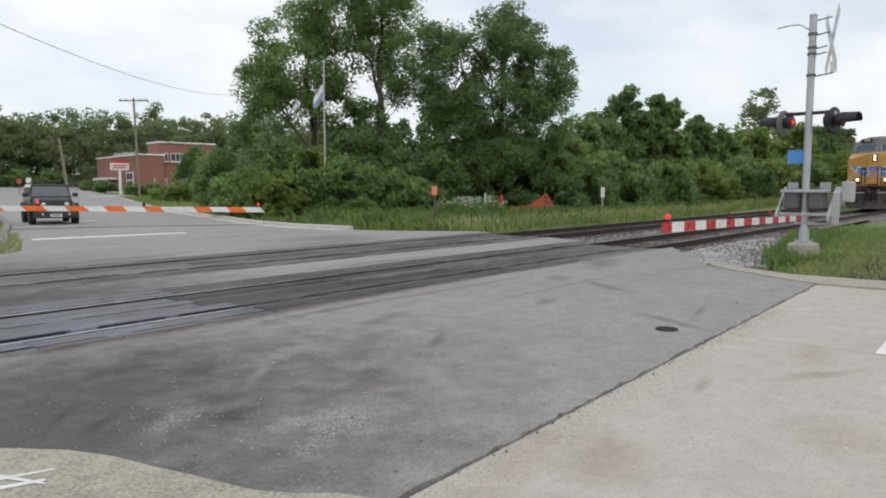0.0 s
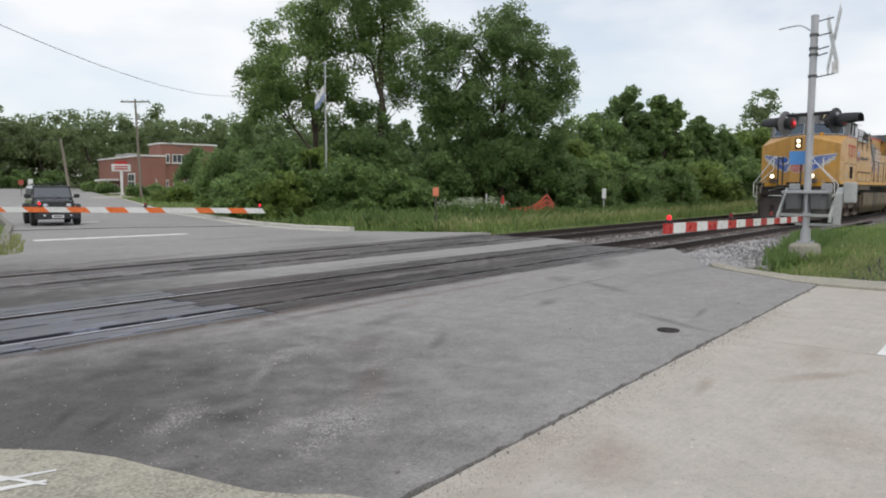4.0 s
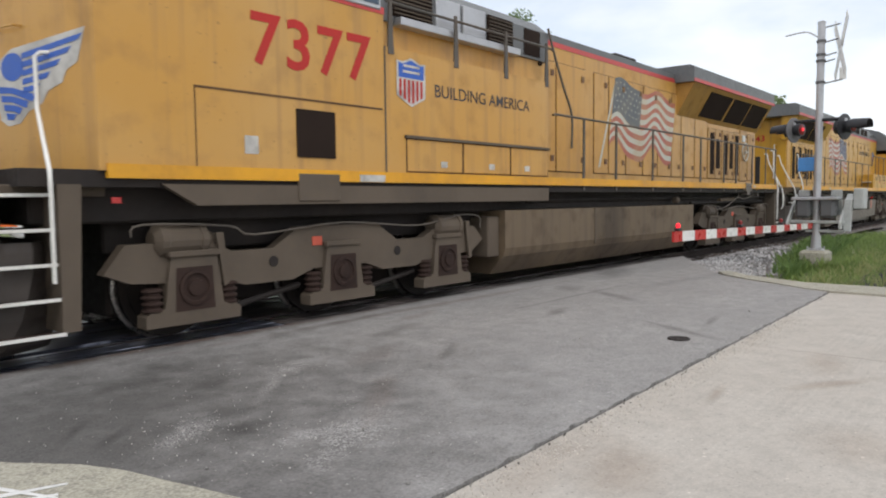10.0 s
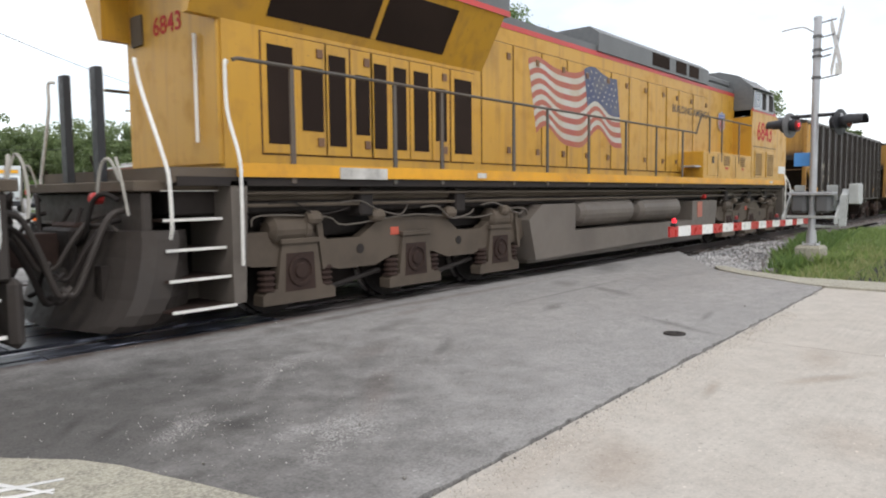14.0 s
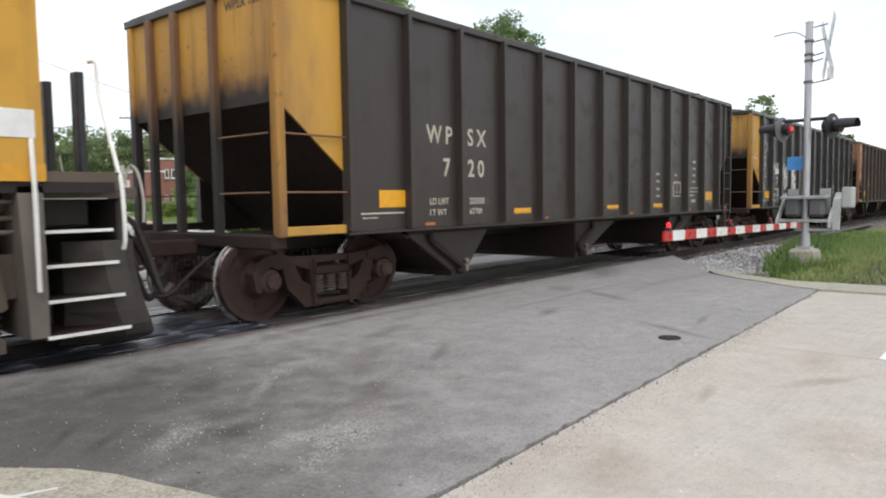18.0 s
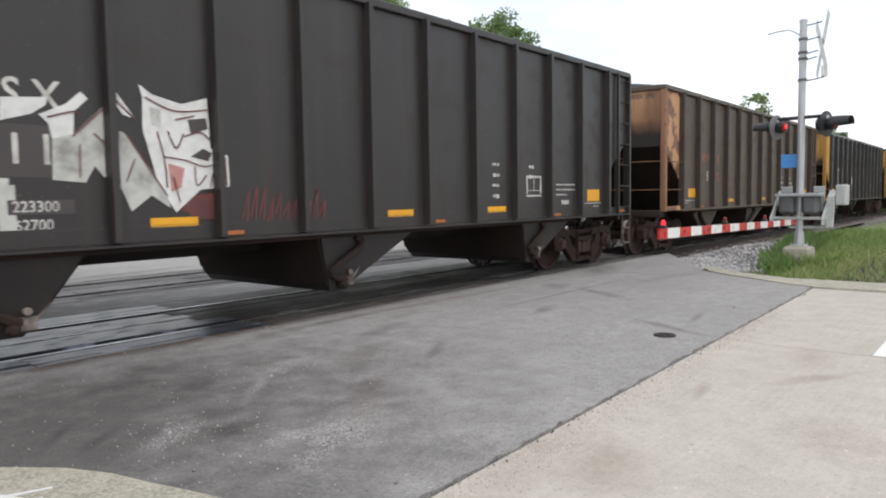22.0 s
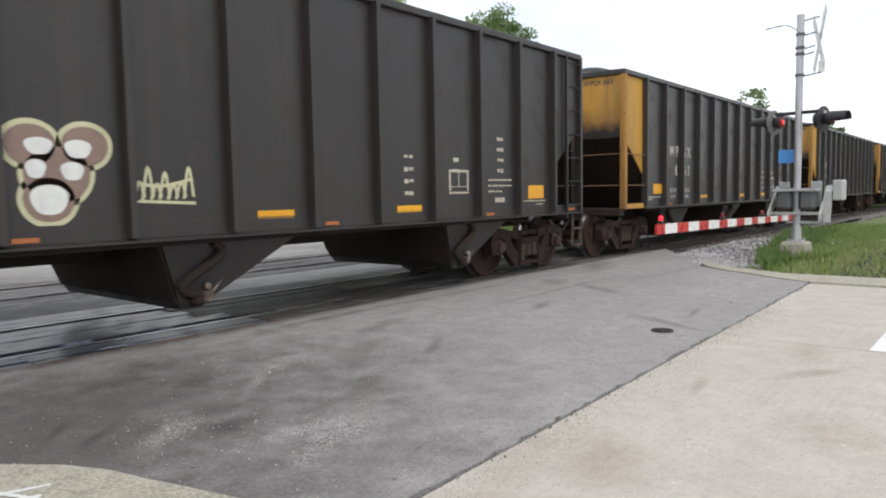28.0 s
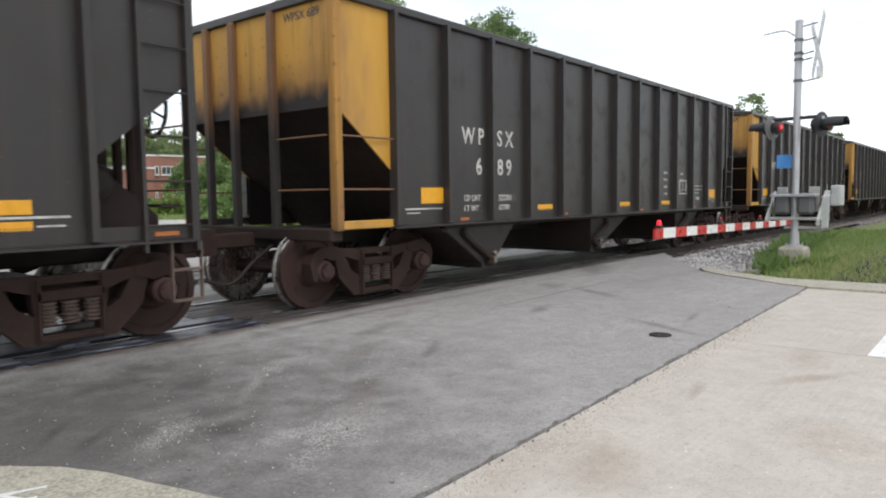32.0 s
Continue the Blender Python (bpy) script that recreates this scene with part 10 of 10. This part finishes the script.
# dark off-road wagon waiting at the gate, facing the crossing
def road_vehicle():
    v = thing("suv", (11.06, 29.1, 0.0), "black boxy off-road car waiting at the lowered gate", "car", "", 166)
    ring = lambda y, w, z0, z1, t: [(-w, y, z0), (w, y, z0), (w, y, z1 - 0.07), (w - t, y, z1), (-w + t, y, z1), (-w, y, z1 - 0.07)]
    part("body", loft(B(), [ring(1.98, 0.64, 0.30, 1.05, 0.06), ring(1.9, 0.68, 0.28, 1.09, 0.06), ring(0.8, 0.74, 0.30, 1.14, 0.05), ring(0.7, 0.82, 0.30, 1.16, 0.04), ring(-1.95, 0.82, 0.32, 1.14, 0.05), ring(-2.02, 0.78, 0.4, 1.1, 0.05)]), M["car_paint"], v)
    cabin = loft(B(), [[(-0.80, 0.74, 1.14), (0.80, 0.74, 1.14), (0.80, -1.95, 1.14), (-0.80, -1.95, 1.14)], [(-0.72, 0.45, 1.66), (0.72, 0.45, 1.66), (0.74, -1.88, 1.68), (-0.74, -1.88, 1.68)], [(-0.66, 0.36, 1.73), (0.66, 0.36, 1.73), (0.68, -1.8, 1.75), (-0.68, -1.8, 1.75)]])
    cb = part("cabin", cabin, M["car_paint"], v)
    q = [Vector(p) for p in ((-0.72, 0.725, 1.19), (0.72, 0.725, 1.19), (0.66, 0.48, 1.63), (-0.66, 0.48, 1.63))]
    part("windscreen", loft(B(), [q, [p + Vector((0, 0.024, 0.014)) for p in q]]), M["car_glass"], cb)
    part("windscreen_rail", box(B(), -0.74, 0.74, 0.46, 0.52, 1.64, 1.70, 0.01), M["car_paint"], cb)
    for k in (-0.3, 0.25):
        part("wiper", rod(B(), (k, 0.76, 1.2), (k + 0.3, 0.68, 1.34), 0.008, 6), M["lamp_black"], cb)
    for s in (-1, 1):
        for y0, y1 in ((0.42, -0.5), (-0.58, -1.25), (-1.33, -1.85)):
            g = [Vector((s * 0.803, y0, 1.2)), Vector((s * 0.803, y1, 1.2)), Vector((s * 0.742, y1, 1.6)), Vector((s * 0.742, min(y0, 0.36), 1.6))]
            part("side_window", loft(B(), [g, [p + Vector((s * 0.012, 0, 0)) for p in g]]), M["car_side_glass"], cb)
        mr = part("mirror", box(B(), min(s * 0.86, s * 1.08), max(s * 0.86, s * 1.08), 0.6, 0.7, 1.18, 1.36, 0.02), M["car_paint"], v)
        part("mirror_arm", rod(B(), (s * 0.80, 0.66, 1.2), (s * 0.9, 0.65, 1.24), 0.02, 6), M["lamp_black"], mr)
        lamp = part("headlamp", turned(B(), (s * 0.44, 1.97, 0.86), (0, 1, 0), [(0, 0.10), (0.04, 0.10), (0.05, 0.085), (0.06, 0.03)], 18), M["chrome"], v)
        part("lamp_ring", turned(B(), (s * 0.44, 1.96, 0.86), (0, 1, 0), [(0, 0.12), (0.035, 0.12), (0.045, 0.10)], 18), M["lamp_black"], lamp)
        part("indicator", box(B(), min(s * 0.62, s * 0.74), max(s * 0.62, s * 0.74), 1.80, 1.84, 0.80, 0.87), M["sign_orange"], v)
        for y in (1.32, -1.28):
            flare = prism(B(), [(y - 0.56, 0.62), (y - 0.42, 0.88), (y - 0.3, 0.93), (y + 0.36, 0.93), (y + 0.52, 0.80), (y + 0.56, 0.62), (y + 0.48, 0.62), (y + 0.42, 0.76), (y + 0.3, 0.85), (y - 0.28, 0.85), (y - 0.4, 0.78), (y - 0.48, 0.62)], "x", min(s * 0.66, s * 0.95), max(s * 0.66, s * 0.95))
            part("wheel_flare", flare, M["lamp_black"], v)
            w = part("wheel", turned(B(), (s * 0.70, y, 0.40), (s, 0, 0), [(0, 0.2), (0.0, 0.37), (0.04, 0.40), (0.21, 0.40), (0.25, 0.36), (0.25, 0.22)], 24), M["rubber"], v)
            part("rim", turned(B(), (s * 0.74, y, 0.40), (s, 0, 0), [(0, 0.22), (0.19, 0.22), (0.16, 0.13), (0.19, 0.06)], 18), M["grey_box"], w)
    part("grille", box(B(), -0.32, 0.32, 1.97, 1.995, 0.70, 1.02, 0.01), M["car_paint"], v)
    for k in range(7):
        part("grille_slot", box(B(), -0.27 + k * 0.083, -0.23 + k * 0.083, 1.99, 2.003, 0.74, 0.98), M["lamp_black"], v)
    bp = part("bumper", box(B(), -0.84, 0.84, 1.98, 2.16, 0.30, 0.54, 0.03), M["lamp_black"], v)
    for x in (-0.5, 0.5):
        part("fog_lamp", turned(B(), (x, 2.16, 0.45), (0, 1, 0), [(0, 0.05), (0.02, 0.05), (0.03, 0.02)], 12), M["chrome"], bp)
    pl = part("number_plate", box(B(), -0.22, 0.22, 2.16, 2.172, 0.35, 0.47), M["trim_white"], v)
    part("plate_bar", box(B(), -0.16, 0.16, 2.171, 2.176, 0.39, 0.435), M["lettering_dark"], pl)
    part("axle", rod(B(), (-0.7, 1.32, 0.40), (0.7, 1.32, 0.40), 0.05, 8), M["black"], v)
    rk = part("roof_rack", box(B(), -0.60, 0.60, -1.6, 0.1, 1.80, 1.825, 0.008), M["lamp_black"], v)
    for x in (-0.55, 0.55):
        for y in (0.0, -1.5):
            part("rack_foot", box(B(), x - 0.02, x + 0.02, y - 0.03, y + 0.03, 1.735, 1.805), M["lamp_black"], rk)
    part("bonnet", loft(B(), [[(-0.56, 1.94, 1.06), (0.56, 1.94, 1.06), (0.68, 0.84, 1.145), (-0.68, 0.84, 1.145)], [(-0.5, 1.9, 1.105), (0.5, 1.9, 1.105), (0.62, 0.88, 1.18), (-0.62, 0.88, 1.18)]]), M["car_paint"], v)
    v.scale = (0.86, 0.86, 0.86)
    return v


road_vehicle()

# white box lorry that comes down the street
LORRY_WHEELS = []


def lorry_steps():
    """Its way in short steps, so that the wheels turn little from one to the next."""
    for (t0, x0, y0), (t1, x1, y1) in zip(LORRY_WAY, LORRY_WAY[1:]):
        n = max(1, int(abs(y1 - y0) / 0.35))
        for k in range(n):
            f = k / n
            yield t0 + (t1 - t0) * f, x0 + (x1 - x0) * f, y0 + (y1 - y0) * f
    yield LORRY_WAY[-1]


LORRY_WAY = ((0.0, 22.7, 82.0), (4.2, 21.3, 74.2), (8.4, 20.0, 67.0), (12.0, 18.9, 60.8), (16.0, 18.0, 55.6), (21.2, 17.4, 52.2), (32.0, 17.4, 52.2))
lo = thing("lorry", (22.7, 82.0, street_z(82.0)), "white box lorry that rolls up the street to the queue", "lorry", "", 162)
part("box_body", box(B(), -1.2, 1.2, -4.6, 1.2, 0.8, 3.3, 0.05), M["truck_white"], lo)
cbn = part("cab", prism(B(), [(1.2, 0.6), (3.0, 0.6), (3.0, 1.5), (2.6, 2.5), (1.2, 2.6)], "x", -1.1, 1.1), M["truck_white"], lo)
part("windscreen", prism(B(), [(3.0, 1.55), (3.02, 1.55), (2.64, 2.42), (2.6, 2.42)], "x", -0.95, 0.95), M["car_glass"], cbn)
part("bumper", box(B(), -1.15, 1.15, 2.95, 3.15, 0.4, 0.75, 0.03), M["lamp_black"], lo)
part("grille", box(B(), -0.55, 0.55, 3.0, 3.03, 0.8, 1.35, 0.01), M["grey_box"], cbn)
part("roof_band", box(B(), -1.0, 1.0, 1.21, 1.24, 2.75, 3.0), M["tag_yellow"], lo, "orange-yellow band above the cab")
for s in (-1, 1):
    part("mirror", box(B(), min(s * 1.12, s * 1.32), max(s * 1.12, s * 1.32), 2.55, 2.65, 1.55, 2.1, 0.02), M["lamp_black"], cbn)
for s in (-1, 1):
    part("headlamp", box(B(), min(s * 0.7, s * 1.0), max(s * 0.7, s * 1.0), 3.0, 3.04, 0.85, 1.05), M["chrome"], lo)
    for y in (2.2, -2.8):
        w = part("wheel", turned(B(), (0, 0, 0), (s, 0, 0), [(0, 0.2), (0, 0.43), (0.05, 0.46), (0.25, 0.46), (0.3, 0.4), (0.28, 0.2)], 20), M["rubber"], lo)
        part("rim", turned(B(), (s * 0.2, 0, 0), (s, 0, 0), [(0, 0.25), (0.09, 0.24), (0.05, 0.12), (0.1, 0.08)], 16), M["grey_box"], w)
        w.matrix_basis = pose(s * 0.85, y, 0.46)
        LORRY_WHEELS.append((w, pose(s * 0.85, y, 0.46)))


# ---- what moves ----
def run_at(t):
    """Metres run at t: a smooth line through the rows of RUN."""
    k = min(int(t), 31)
    p = [RUN[max(0, k - 1)], RUN[k], RUN[k + 1], RUN[min(32, k + 2)]]
    if k == 0:
        p[0] = 2 * p[1] - p[2]
    if k == 31:
        p[3] = 2 * p[2] - p[1]
    f = t - k
    return 0.5 * (2 * p[1] + (p[2] - p[0]) * f + (2 * p[0] - 5 * p[1] + 4 * p[2] - p[3]) * f * f + (3 * p[1] - p[0] - 3 * p[2] + p[3]) * f ** 3)


def motions():
    for ob, x0 in CARS:
        walk(ob, [(t / 2, pose(x0 - run_at(t / 2), TRACK_Y, 0)) for t in range(0, 65)])
    for ob, x, r in ROLLING:
        walk(ob, [(t / 10, pose(x, 0, r, 0, -math.degrees(run_at(t / 10) / r), 0)) for t in range(0, 321)])
    walk(lo, [(t, pose(x, y, street_z(y) + 0.01, 0, 0, 162)) for t, x, y in LORRY_WAY])
    for w, turn_from in LORRY_WHEELS:
        walk(w, [(t, turn_from @ pose(0, 0, 0, -math.degrees((82.0 - y) * 1.05 / 0.46), 0, 0)) for t, x, y in lorry_steps()])


motions()
